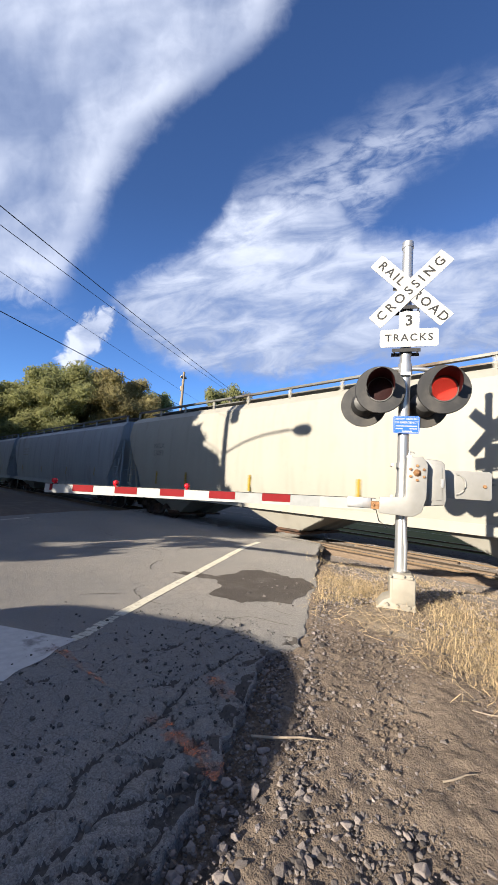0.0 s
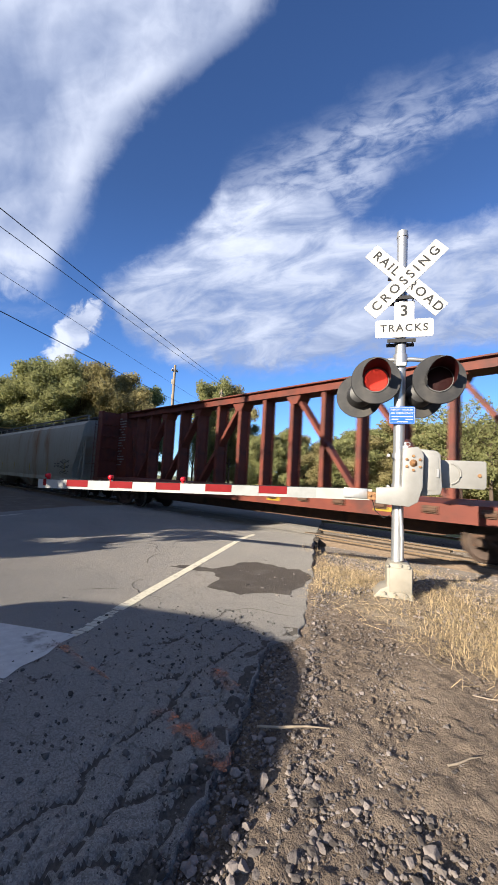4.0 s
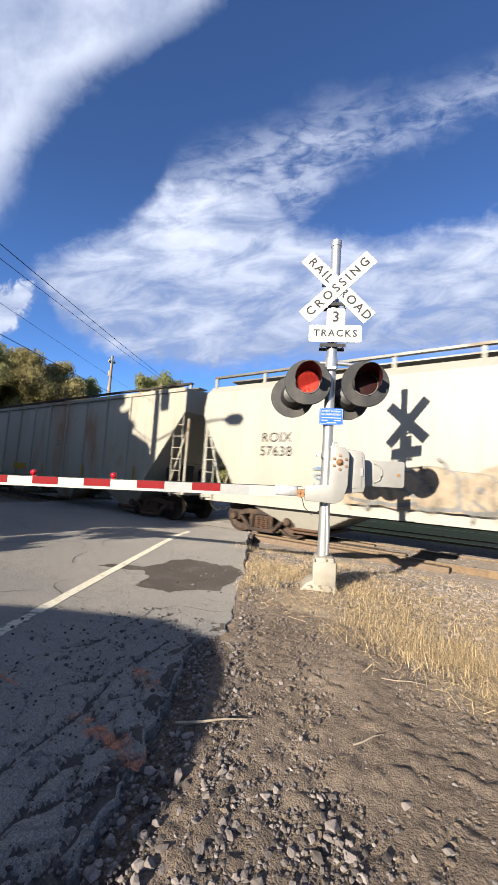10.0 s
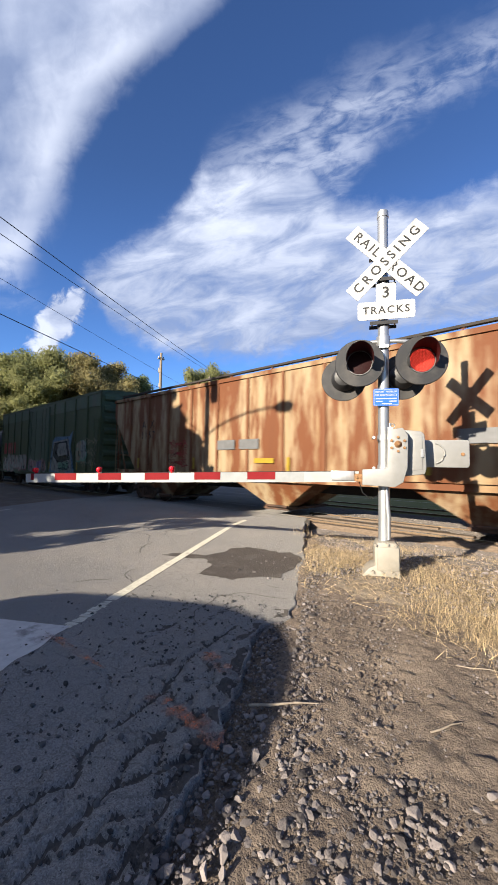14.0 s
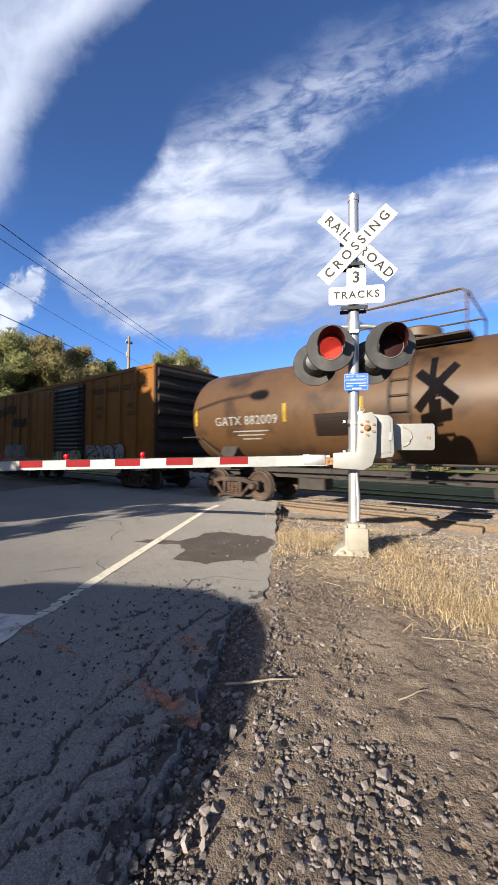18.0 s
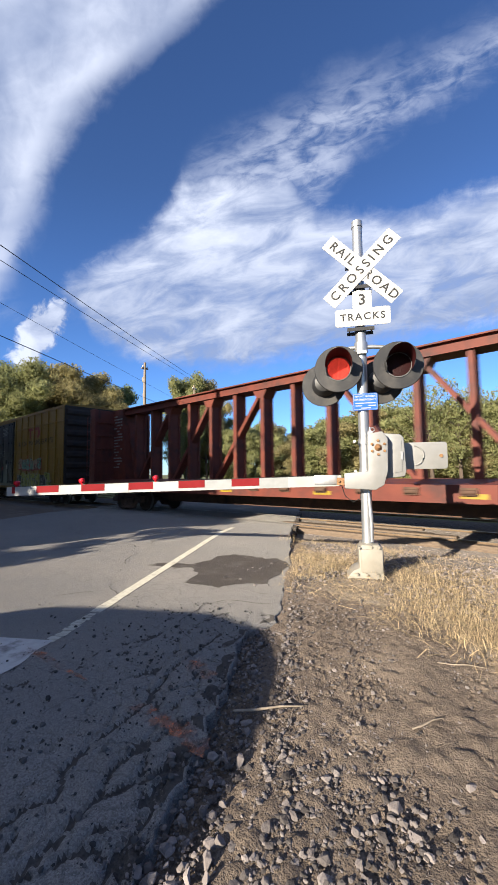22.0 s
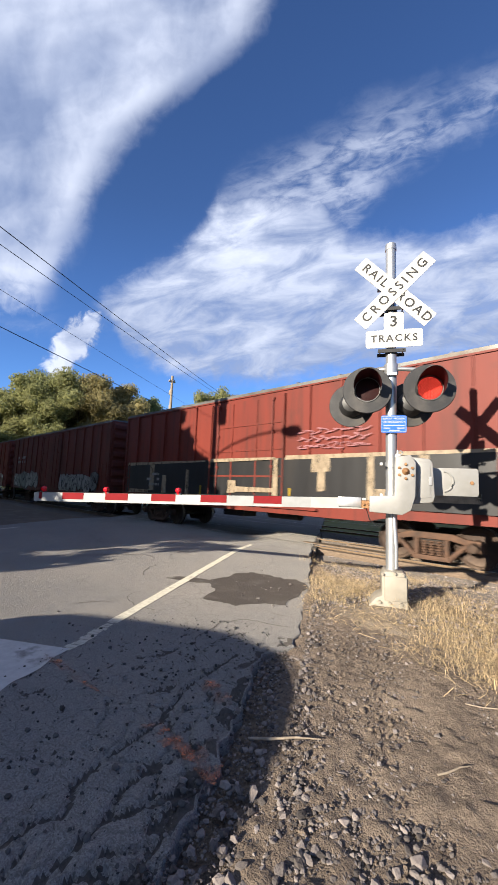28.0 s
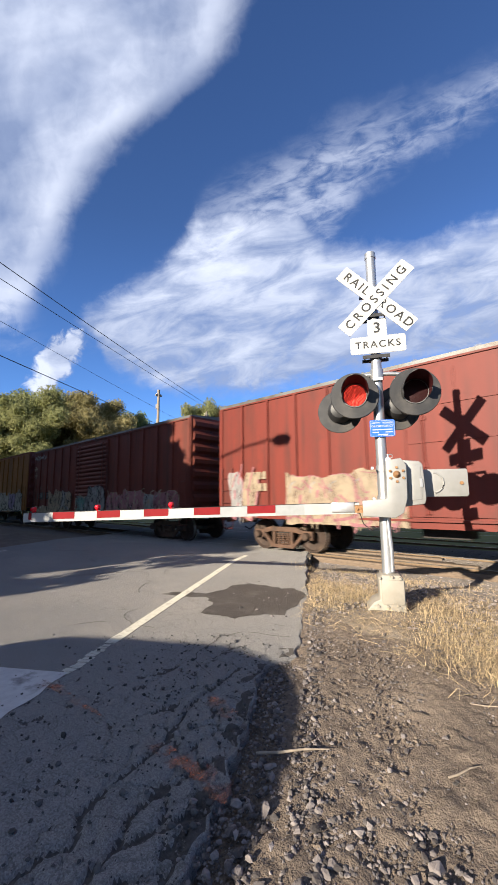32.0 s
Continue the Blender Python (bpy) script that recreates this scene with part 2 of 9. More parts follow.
def grimy(m, amount=0.55, dirt=(0.03, 0.024, 0.019), rust=None):
    """Soot that has run down the side in thin vertical streaks, and broad faded or rusty blotches."""
    ns, ln = m.node_tree.nodes, m.node_tree.links
    b = ns["Principled BSDF"]
    b.inputs["Specular IOR Level"].default_value = 0.34
    col = b.inputs["Base Color"].links[0].from_socket
    tc = ns.new("ShaderNodeTexCoord")
    for stretch, scale, lo, hi, tone, much in (((5.0, 5.0, 0.22), 1.3, 0.52, 0.78, dirt, amount), ((1.0, 1.0, 0.8), 1.1, 0.55, 0.74, rust or dirt, amount * (0.9 if rust else 0.5)), ((1.0, 1.0, 1.0), 9.0, 0.6, 0.72, rust or dirt, amount * 0.6)):
        mp, n, r, mx = ns.new("ShaderNodeMapping"), ns.new("ShaderNodeTexNoise"), ns.new("ShaderNodeMapRange"), ns.new("ShaderNodeMixRGB")
        oi = ns.new("ShaderNodeObjectInfo")
        mp.inputs["Scale"].default_value = stretch
        ln.new(tc.outputs["Object"], mp.inputs[0])
        n.noise_dimensions = "4D"
        ln.new(oi.outputs["Random"], n.inputs["W"])
        n.inputs["Scale"].default_value, n.inputs["Detail"].default_value, n.inputs["Roughness"].default_value = scale, 6, 0.65
        r.inputs[1].default_value, r.inputs[2].default_value, r.inputs[4].default_value = lo, hi, much
        ln.new(mp.outputs[0], n.inputs["Vector"])
        ln.new(n.outputs[0], r.inputs[0])
        ln.new(r.outputs[0], mx.inputs[0])
        ln.new(col, mx.inputs[1])
        mx.inputs[2].default_value = (*tone, 1)
        col = mx.outputs[0]
    ln.new(col, b.inputs["Base Color"])
    return m


def cracked(m):
    """Pale and dark aggregate, and a web of fine cracks in worn stretches of asphalt."""
    ns, ln = m.node_tree.nodes, m.node_tree.links
    b = ns["Principled BSDF"]
    src = b.inputs["Base Color"].links[0].from_socket
    tc = ns.new("ShaderNodeTexCoord")
    agg = ns.new("ShaderNodeTexVoronoi")
    agg.inputs["Scale"].default_value = 190
    ln.new(tc.outputs["Object"], agg.inputs["Vector"])
    sep = ns.new("ShaderNodeSeparateColor")
    ln.new(agg.outputs["Color"], sep.inputs[0])
    hv, vr = ns.new("ShaderNodeHueSaturation"), ns.new("ShaderNodeMapRange")
    vr.inputs[3].default_value, vr.inputs[4].default_value = 0.66, 1.3
    ln.new(sep.outputs[0], vr.inputs[0])
    ln.new(vr.outputs[0], hv.inputs["Value"])
    ln.new(src, hv.inputs["Color"])
    wob = ns.new("ShaderNodeTexNoise")
    wob.inputs["Scale"].default_value, wob.inputs["Detail"].default_value = 2.5, 5
    ln.new(tc.outputs["Object"], wob.inputs["Vector"])
    add = ns.new("ShaderNodeMixRGB")
    add.blend_type, add.inputs[0].default_value = "ADD", 0.35
    ln.new(tc.outputs["Object"], add.inputs[1])
    ln.new(wob.outputs["Color"], add.inputs[2])
    web = ns.new("ShaderNodeTexVoronoi")
    web.feature = "DISTANCE_TO_EDGE"
    web.inputs["Scale"].default_value = 3.4
    ln.new(add.outputs[0], web.inputs["Vector"])
    zone = ns.new("ShaderNodeTexNoise")
    zone.inputs["Scale"].default_value, zone.inputs["Detail"].default_value = 0.55, 3
    ln.new(tc.outputs["Object"], zone.inputs["Vector"])
    wide = ns.new("ShaderNodeMapRange")
    wide.inputs[1].default_value, wide.inputs[2].default_value, wide.inputs[3].default_value, wide.inputs[4].default_value = 0.44, 0.7, 0.0, 0.026
    ln.new(zone.outputs[0], wide.inputs[0])
    less = ns.new("ShaderNodeMath")
    less.operation = "LESS_THAN"
    ln.new(web.outputs["Distance"], less.inputs[0])
    ln.new(wide.outputs[0], less.inputs[1])
    dark = ns.new("ShaderNodeMixRGB")
    dark.inputs[2].default_value = (0.06, 0.055, 0.05, 1)
    fac = ns.new("ShaderNodeMath")
    fac.operation = "MULTIPLY"
    fac.inputs[1].default_value = 0.3
    ln.new(less.outputs[0], fac.inputs[0])
    ln.new(fac.outputs[0], dark.inputs[0])
    ln.new(hv.outputs[0], dark.inputs[1])
    ln.new(dark.outputs[0], b.inputs["Base Color"])
    return m


def patchy(m):
    """Thin paint that has worn through to the surface below."""
    ns, ln = m.node_tree.nodes, m.node_tree.links
    tc, n, r = ns.new("ShaderNodeTexCoord"), ns.new("ShaderNodeTexNoise"), ns.new("ShaderNodeMapRange")
    n.inputs["Scale"].default_value, n.inputs["Detail"].default_value, n.inputs["Roughness"].default_value = 14, 6, 0.7
    r.inputs[1].default_value, r.inputs[2].default_value, r.inputs[3].default_value, r.inputs[4].default_value = 0.42, 0.64, 0.0, 0.6
    ln.new(tc.outputs["Object"], n.inputs["Vector"])
    ln.new(n.outputs[0], r.inputs[0])
    ln.new(r.outputs[0], ns["Principled BSDF"].inputs["Alpha"])
    return m


STREAK = (1.2, 1.2, 0.16)
M = dict(
    asphalt=cracked(material("asphalt", (0.243, 0.227, 0.206), (0.146, 0.139, 0.13), 85, 0.95, bump=0.6, bump_scale=120, stain=(0.235, 0.215, 0.19), stain_scale=0.5, stain_at=(0.42, 0.72), matt=1.0, gloss=0.2)),
    patch=material("patch_asphalt", (0.095, 0.08, 0.068), (0.05, 0.043, 0.037), 60, 0.85, bump=0.8, bump_scale=110, stain=(0.111, 0.098, 0.083), stain_scale=2.0, matt=0.8, gloss=0.25),
    crack=material("crack", (0.07, 0.063, 0.056), (0.11, 0.097, 0.085), 60, 1.0, bump=0.8, bump_scale=90, gloss=0.1, matt=1.0),
    line_paint=material("line_paint", (0.5, 0.47, 0.38), (0.36, 0.33, 0.26), 25, 0.7, stain=(0.17, 0.16, 0.145), stain_scale=9, stain_at=(0.55, 0.72), matt=0.8),
    stop_paint=material("stop_paint", (0.42, 0.42, 0.41), (0.33, 0.33, 0.325), 12, 0.7, stain=(0.14, 0.135, 0.13), stain_scale=3.0, stain_at=(0.58, 0.72)),
    dirt=material("dirt", (0.2, 0.156, 0.119), (0.088, 0.069, 0.055), 38, 0.97, bump=1.0, bump_scale=90, stain=(0.235, 0.185, 0.14), stain_scale=1.3, stain_at=(0.5, 0.75), matt=1.0, gloss=0.15),
    ballast=material("ballast_bed", (0.2, 0.17, 0.145), (0.075, 0.064, 0.055), 34, 0.95, bump=1.0, bump_scale=34, matt=1.0, gloss=0.2),
    stone=island_vary(material("stone", (0.215, 0.186, 0.17), (0.135, 0.115, 0.106), 24, 0.85, bump=0.35, bump_scale=70, matt=0.6, gloss=0.3, vary=0.3), 0.3, 1.6),
    ochre=patchy(material("ochre_spray", (0.6, 0.21, 0.1), (0.42, 0.17, 0.09), 20, 0.9, matt=0.6, gloss=0.2)),
    crumb=island_vary(material("asphalt_crumb", (0.085, 0.08, 0.076), (0.05, 0.047, 0.045), 30, 0.95, bump=0.2, matt=0.6, gloss=0.2), 0.5, 1.6),
    straw=island_vary(material("straw", (0.56, 0.43, 0.25), (0.4, 0.29, 0.16), 6, 0.85, bump=0, gloss=0.2), 0.45, 1.35),
    thatch=material("thatch", (0.25, 0.19, 0.125), (0.11, 0.088, 0.066), 26, 0.97, bump=1.0, bump_scale=60, stain=(0.2, 0.165, 0.13), stain_scale=1.6, stain_at=(0.5, 0.62), matt=1.0, gloss=0.15),
    lens_rim=material("lens_rim", (0.16, 0.155, 0.15), (0.1, 0.1, 0.1), 20, 0.5, 0.4, bump=0.05),
    twig=material("twig", (0.33, 0.27, 0.2), (0.2, 0.16, 0.12), 30, 0.85),
    rail=material("rail_steel", (0.187, 0.126, 0.076), (0.122, 0.083, 0.050), 14, 0.75, 0.0, stain=(0.216, 0.144, 0.083), stain_scale=2),
    rail_head=material("rail_head", (0.45, 0.43, 0.4), (0.3, 0.28, 0.26), 20, 0.3, 0.9, bump=0.05),
    tie=material("tie_wood", (0.2, 0.145, 0.1), (0.1, 0.074, 0.055), 9, 0.9, stretch=(1, 6, 6), bump=0.4, vary=0.25),
    galv=material("galvanised", (0.5, 0.505, 0.51), (0.37, 0.378, 0.385), 9, 0.42, 0.75, bump=0.08, stain=(0.4, 0.38, 0.35), stain_scale=2.2, stretch=(1, 1, .3)),
    white_paint=material("white_paint", (0.306, 0.279, 0.226), (0.264, 0.236, 0.190), 8, 0.5, bump=0.06, stain=(0.184, 0.165, 0.134), stain_scale=2.5, stain_at=(0.58, 0.8)),
    sign_white=material("sign_white", (0.412, 0.407, 0.392), (0.383, 0.378, 0.363), 5, 0.35, bump=0.03, stain=(0.287, 0.277, 0.249), stain_scale=3, stain_at=(0.62, 0.85)),
    sign_black=material("sign_black", (0.015, 0.015, 0.015), (0.03, 0.03, 0.03), 9, 0.5, bump=0),
    sign_blue=material("sign_blue", (0.02, 0.12, 0.5), (0.02, 0.1, 0.42), 6, 0.35, bump=0.02),
    box_grey=material("cabinet_paint", (0.276, 0.271, 0.257), (0.238, 0.233, 0.218), 7, 0.5, 0.1, bump=0.05, stain=(0.199, 0.176, 0.145), stain_scale=2.5, stain_at=(0.6, 0.8)),
    rust_bolt=material("rusty_bolt", (0.35, 0.2, 0.09), (0.2, 0.1, 0.05), 30, 0.7, 0.3),
    black_paint=material("black_paint", (0.022, 0.022, 0.023), (0.035, 0.034, 0.034), 7, 0.45, bump=0.05, stain=(0.06, 0.055, 0.05), stain_scale=3),
    lens_off=material("unlit_lens", (0.022, 0.002, 0.002), (0.014, 0.0015, 0.0015), 40, 0.6, bump=0.3, bump_scale=90, gloss=0.2),
    lens_bed=material("lit_lens_bed", (0.16, 0.004, 0.004), None, 5, 0.6, bump=0, emit=0.1, gloss=0.1),
    led=material("lit_led", (0.95, 0.075, 0.045), None, 5, 0.5, bump=0, emit=0.6, gloss=0.1),
    # black hood inside, with the lamp's red glow mixed into its colour
    hood_glow=material("hood_inside_glow", (0.055, 0.005, 0.007), (0.035, 0.004, 0.005), 9, 0.7, bump=0, gloss=0.2),
    arm_red=material("reflective_red", (0.2, 0.017, 0.02), (0.165, 0.014, 0.016), 8, 0.7, bump=0.03, gloss=0.05),
    arm_white=material("reflective_white", (0.345, 0.341, 0.323), (0.302, 0.297, 0.284), 8, 0.4, bump=0.03),
    arm_grey=material("worn_reflective", (0.272, 0.280, 0.276), (0.224, 0.232, 0.228), 8, 0.5, bump=0.03),
    red_lamp=material("red_lamp", (0.6, 0.01, 0.02), (0.45, 0.01, 0.02), 8, 0.2, bump=0),
    wood_pole=material("pole_wood", (0.3, 0.24, 0.18), (0.2, 0.16, 0.12), 5, 0.9, stretch=(6, 6, 0.4)),
    wire=material("wire", (0.02, 0.02, 0.02), None, 5, 0.6, bump=0),
    bark=material("bark", (0.12, 0.09, 0.065), (0.07, 0.05, 0.04), 6, 0.95, stretch=(4, 4, .6), bump=0.6, bump_scale=20),
    leaf=leafy(island_vary(material("leaf", (0.255, 0.27, 0.12), (0.31, 0.305, 0.14), 0.3, 0.9, bump=0, gloss=0.1, matt=0.5), 0.75, 1.25)),
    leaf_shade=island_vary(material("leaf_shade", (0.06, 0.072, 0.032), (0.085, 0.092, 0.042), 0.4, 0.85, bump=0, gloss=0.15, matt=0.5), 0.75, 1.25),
    leaf_dull=leafy(island_vary(material("leaf_dull", (0.29, 0.255, 0.125), (0.325, 0.28, 0.135), 0.3, 0.9, bump=0, gloss=0.1, matt=0.5), 0.75, 1.25)),
    leaf_dark=leafy(island_vary(material("leaf_dark", (0.195, 0.24, 0.12), (0.24, 0.28, 0.14), 0.4, 0.75, bump=0, gloss=0.1, matt=0.5), 0.75, 1.25)),
    meadow=material("meadow", (0.1, 0.12, 0.04), (0.17, 0.16, 0.06), 2.0, 0.95, bump=0.6, bump_scale=9, stain=(0.2, 0.16, 0.09), stain_scale=0.12),
    steel_dark=material("truck_steel", (0.050, 0.033, 0.026), (0.027, 0.021, 0.020), 8, 0.75, 0.2, stain=(0.090, 0.057, 0.038), stain_scale=2.5, stain_at=(0.45, 0.7)),
    steel_rust=material("truck_rust", (0.122, 0.067, 0.042), (0.068, 0.041, 0.029), 8, 0.8, 0.1, stain=(0.041, 0.029, 0.023), stain_scale=2.5),
    wheel=material("wheel_steel", (0.073, 0.048, 0.036), (0.041, 0.029, 0.023), 9, 0.65, 0.4, stain=(0.136, 0.095, 0.067), stain_scale=1.5),
    tread=material("wheel_tread", (0.380, 0.357, 0.334), (0.266, 0.251, 0.236), 12, 0.35, 0.9, bump=0.03),
    under=material("underframe", (0.027, 0.024, 0.022), (0.046, 0.038, 0.033), 5, 0.85, bump=0.2),
    tbox=grimy(material("boxcar_yellow", (0.240, 0.129, 0.014), (0.210, 0.107, 0.011), 1.6, 0.5, stain=(0.130, 0.070, 0.016), stain_scale=1.1, stain_at=(0.58, 0.85), stretch=STREAK, bump=0.06), 0.5, (0.070, 0.036, 0.012), (0.110, 0.041, 0.012)),
    tbox_old=grimy(material("boxcar_orange", (0.211, 0.083, 0.010), (0.180, 0.068, 0.009), 1.6, 0.55, stain=(0.078, 0.035, 0.013), stain_scale=1.3, stain_at=(0.52, 0.8), stretch=STREAK, bump=0.08), 0.7, (0.045, 0.022, 0.012), (0.09, 0.03, 0.012)),
    tbox_door=grimy(material("door_black", (0.011, 0.011, 0.012), (0.020, 0.020, 0.021), 2.5, 0.42, stain=(0.024, 0.022, 0.021), stain_scale=1.4, stretch=STREAK, bump=0.06), 0.4, (0.035, 0.032, 0.03)),
    # car ends turned from the sun: their shade is put into this dark colour
    shade_end=material("car_end_shade", (0.039, 0.025, 0.017), (0.024, 0.017, 0.014), 3, 0.75, stretch=STREAK),
    cream=grimy(material("hopper_cream", (0.313, 0.300, 0.261), (0.287, 0.271, 0.233), 1.2, 0.55, stain=(0.209, 0.139, 0.078), stain_scale=0.9, stain_at=(0.64, 0.9), stretch=STREAK, bump=0.05), 0.3, (0.113, 0.096, 0.074)),
    cream_rust=grimy(material("hopper_cream_rusty", (0.313, 0.298, 0.254), (0.274, 0.252, 0.204), 1.4, 0.6, stain=(0.209, 0.091, 0.030), stain_scale=0.8, stain_at=(0.57, 0.7), stretch=(0.696, 0.696, 0.174), bump=0.06), 0.45, (0.131, 0.096, 0.061), (0.191, 0.087, 0.030)),
    grey_hopper=grimy(material("hopper_grey", (0.28, 0.305, 0.33), (0.235, 0.26, 0.285), 1.3, 0.6, stain=(0.114, 0.088, 0.073), stain_scale=1.0, stain_at=(0.56, 0.8), stretch=STREAK, bump=0.05), 0.4, (0.1, 0.09, 0.08)),
    rusty=grimy(material("hopper_beige_rusty", (0.31, 0.24, 0.15), (0.255, 0.165, 0.08), 1.3, 0.75, stain=(0.125, 0.041, 0.013), stain_scale=1.0, stain_at=(0.43, 0.55), stretch=(1.9, 1.9, 0.34), bump=0.1), 0.62, (0.085, 0.03, 0.012), (0.15, 0.05, 0.014)),
    # rust of the ribs, darkened to include the shadow lines they would cast
    rust_shade_rib=grimy(material("rusted_shade_rib", (0.17, 0.07, 0.03), (0.12, 0.042, 0.018), 1.6, 0.8, stain=(0.27, 0.17, 0.09), stain_scale=1.2, stain_at=(0.55, 0.7), stretch=STREAK, bump=0.1), 0.5, (0.06, 0.024, 0.012)),
    tank=grimy(material("tank_black", (0.011, 0.011, 0.011), (0.017, 0.015, 0.015), 1.5, 0.42, stain=(0.034, 0.030, 0.024), stain_scale=0.9, stain_at=(0.55, 0.85), bump=0.05), 0.4, (0.05, 0.043, 0.036)),
    tank_brown=grimy(material("tank_brown", (0.082, 0.043, 0.019), (0.066, 0.034, 0.015), 1.5, 0.5, stain=(0.022, 0.012, 0.008), stain_scale=0.9, bump=0.05), 0.45, (0.03, 0.018, 0.01)),
    green=grimy(material("boxcar_green", (0.066, 0.081, 0.037), (0.052, 0.067, 0.029), 1.5, 0.6, stain=(0.087, 0.087, 0.052), stain_scale=0.9, stain_at=(0.52, 0.8), stretch=STREAK, bump=0.06), 0.45, (0.06, 0.07, 0.035), (0.12, 0.12, 0.07)),
    green_light=grimy(material("boxcar_green_light", (0.087, 0.113, 0.071), (0.071, 0.095, 0.058), 1.5, 0.6, stain=(0.105, 0.100, 0.068), stain_scale=1.0, stretch=STREAK, bump=0.06), 0.45, (0.06, 0.07, 0.035), (0.12, 0.12, 0.07)),
    maroon=grimy(material("boxcar_maroon", (0.116, 0.020, 0.017), (0.090, 0.016, 0.012), 1.5, 0.6, stain=(0.059, 0.019, 0.012), stain_scale=1.1, stretch=STREAK, bump=0.07), 0.55, (0.03, 0.014, 0.01), (0.07, 0.02, 0.012)),
    red=grimy(material("boxcar_red", (0.148, 0.020, 0.010), (0.116, 0.016, 0.009), 1.5, 0.6, stain=(0.072, 0.015, 0.009), stain_scale=1.1, stretch=STREAK, bump=0.07), 0.78, (0.025, 0.011, 0.008), (0.059, 0.016, 0.010)),
    red_brown=grimy(material("boxcar_red_brown", (0.142, 0.029, 0.016), (0.100, 0.020, 0.012), 1.5, 0.65, stain=(0.059, 0.019, 0.012), stain_scale=1.1, stretch=STREAK, bump=0.08), 0.78, (0.03, 0.014, 0.01), (0.07, 0.02, 0.012)),
    pale_red=grimy(material("boxcar_faded_red", (0.197, 0.040, 0.021), (0.158, 0.030, 0.016), 1.5, 0.65, stain=(0.119, 0.024, 0.014), stain_scale=1.1, stretch=STREAK, bump=0.07), 0.78, (0.025, 0.011, 0.008), (0.059, 0.016, 0.010)),
    beam_red=grimy(material("flatcar_red", (0.151, 0.034, 0.018), (0.105, 0.022, 0.014), 2, 0.65, stain=(0.062, 0.022, 0.017), stain_scale=1.4, bump=0.08), 0.55, (0.03, 0.014, 0.01), (0.07, 0.02, 0.012)),
    roof=material("car_roof", (0.162, 0.162, 0.155), (0.116, 0.116, 0.112), 2, 0.5, 0.4, stain=(0.078, 0.058, 0.043), stain_scale=0.8),
    brick=material("red_brick_wall", (0.3, 0.13, 0.09), (0.22, 0.1, 0.07), 3, 0.9),
    car_paint=material("vehicle_paint", (0.09, 0.1, 0.12), (0.08, 0.09, 0.11), 3, 0.3, 0.2, bump=0),
    rubber=material("rubber", (0.02, 0.02, 0.02), None, 20, 0.85),
    glass=material("vehicle_glass", (0.02, 0.024, 0.028), None, 5, 0.08, bump=0),
)


def sprayed(m):
    """Paint that covers unevenly and has flaked in streaks."""
    ns, ln = m.node_tree.nodes, m.node_tree.links
    tc, mp, n, r = ns.new("ShaderNodeTexCoord"), ns.new("ShaderNodeMapping"), ns.new("ShaderNodeTexNoise"), ns.new("ShaderNodeMapRange")
    mp.inputs["Scale"].default_value = (3.0, 3.0, 1.3)
    n.inputs["Scale"].default_value, n.inputs["Detail"].default_value, n.inputs["Roughness"].default_value = 1.6, 7, 0.7
    r.inputs[1].default_value, r.inputs[2].default_value, r.inputs[3].default_value, r.inputs[4].default_value = 0.34, 0.52, 0.3, 1.0
    ln.new(tc.outputs["Object"], mp.inputs[0])
    ln.new(mp.outputs[0], n.inputs["Vector"])
    ln.new(n.outputs[0], r.inputs[0])
    ln.new(r.outputs[0], ns["Principled BSDF"].inputs["Alpha"])
    return m


TONES = dict(
    white=(0.255, 0.247, 0.234), black=(0.007, 0.007, 0.008), yellow=(0.319, 0.212, 0.017), teal=(0.1, 0.22, 0.2), pink=(0.281, 0.119, 0.127), purple=(0.170, 0.124, 0.247),
    blue=(0.103, 0.178, 0.281), mint=(0.13, 0.262, 0.19), red=(0.264, 0.025, 0.022), lime=(0.255, 0.264, 0.034), cream=(0.289, 0.225, 0.152), grey=(0.140, 0.140, 0.140), brown=(0.014, 0.008, 0.006))


def paint_of(kind, k, c):
    return material(kind + "_" + k, c, tuple(x * 0.72 for x in c), 6, 0.5, bump=0.03, stain=tuple(x * 0.6 for x in c), stain_scale=2.5, stain_at=(0.52, 0.75))


PAINTS = {k: paint_of("paint", k, c) for k, c in TONES.items()}
SPRAY = {k: sprayed(paint_of("spray", k, c)) for k, c in TONES.items()}


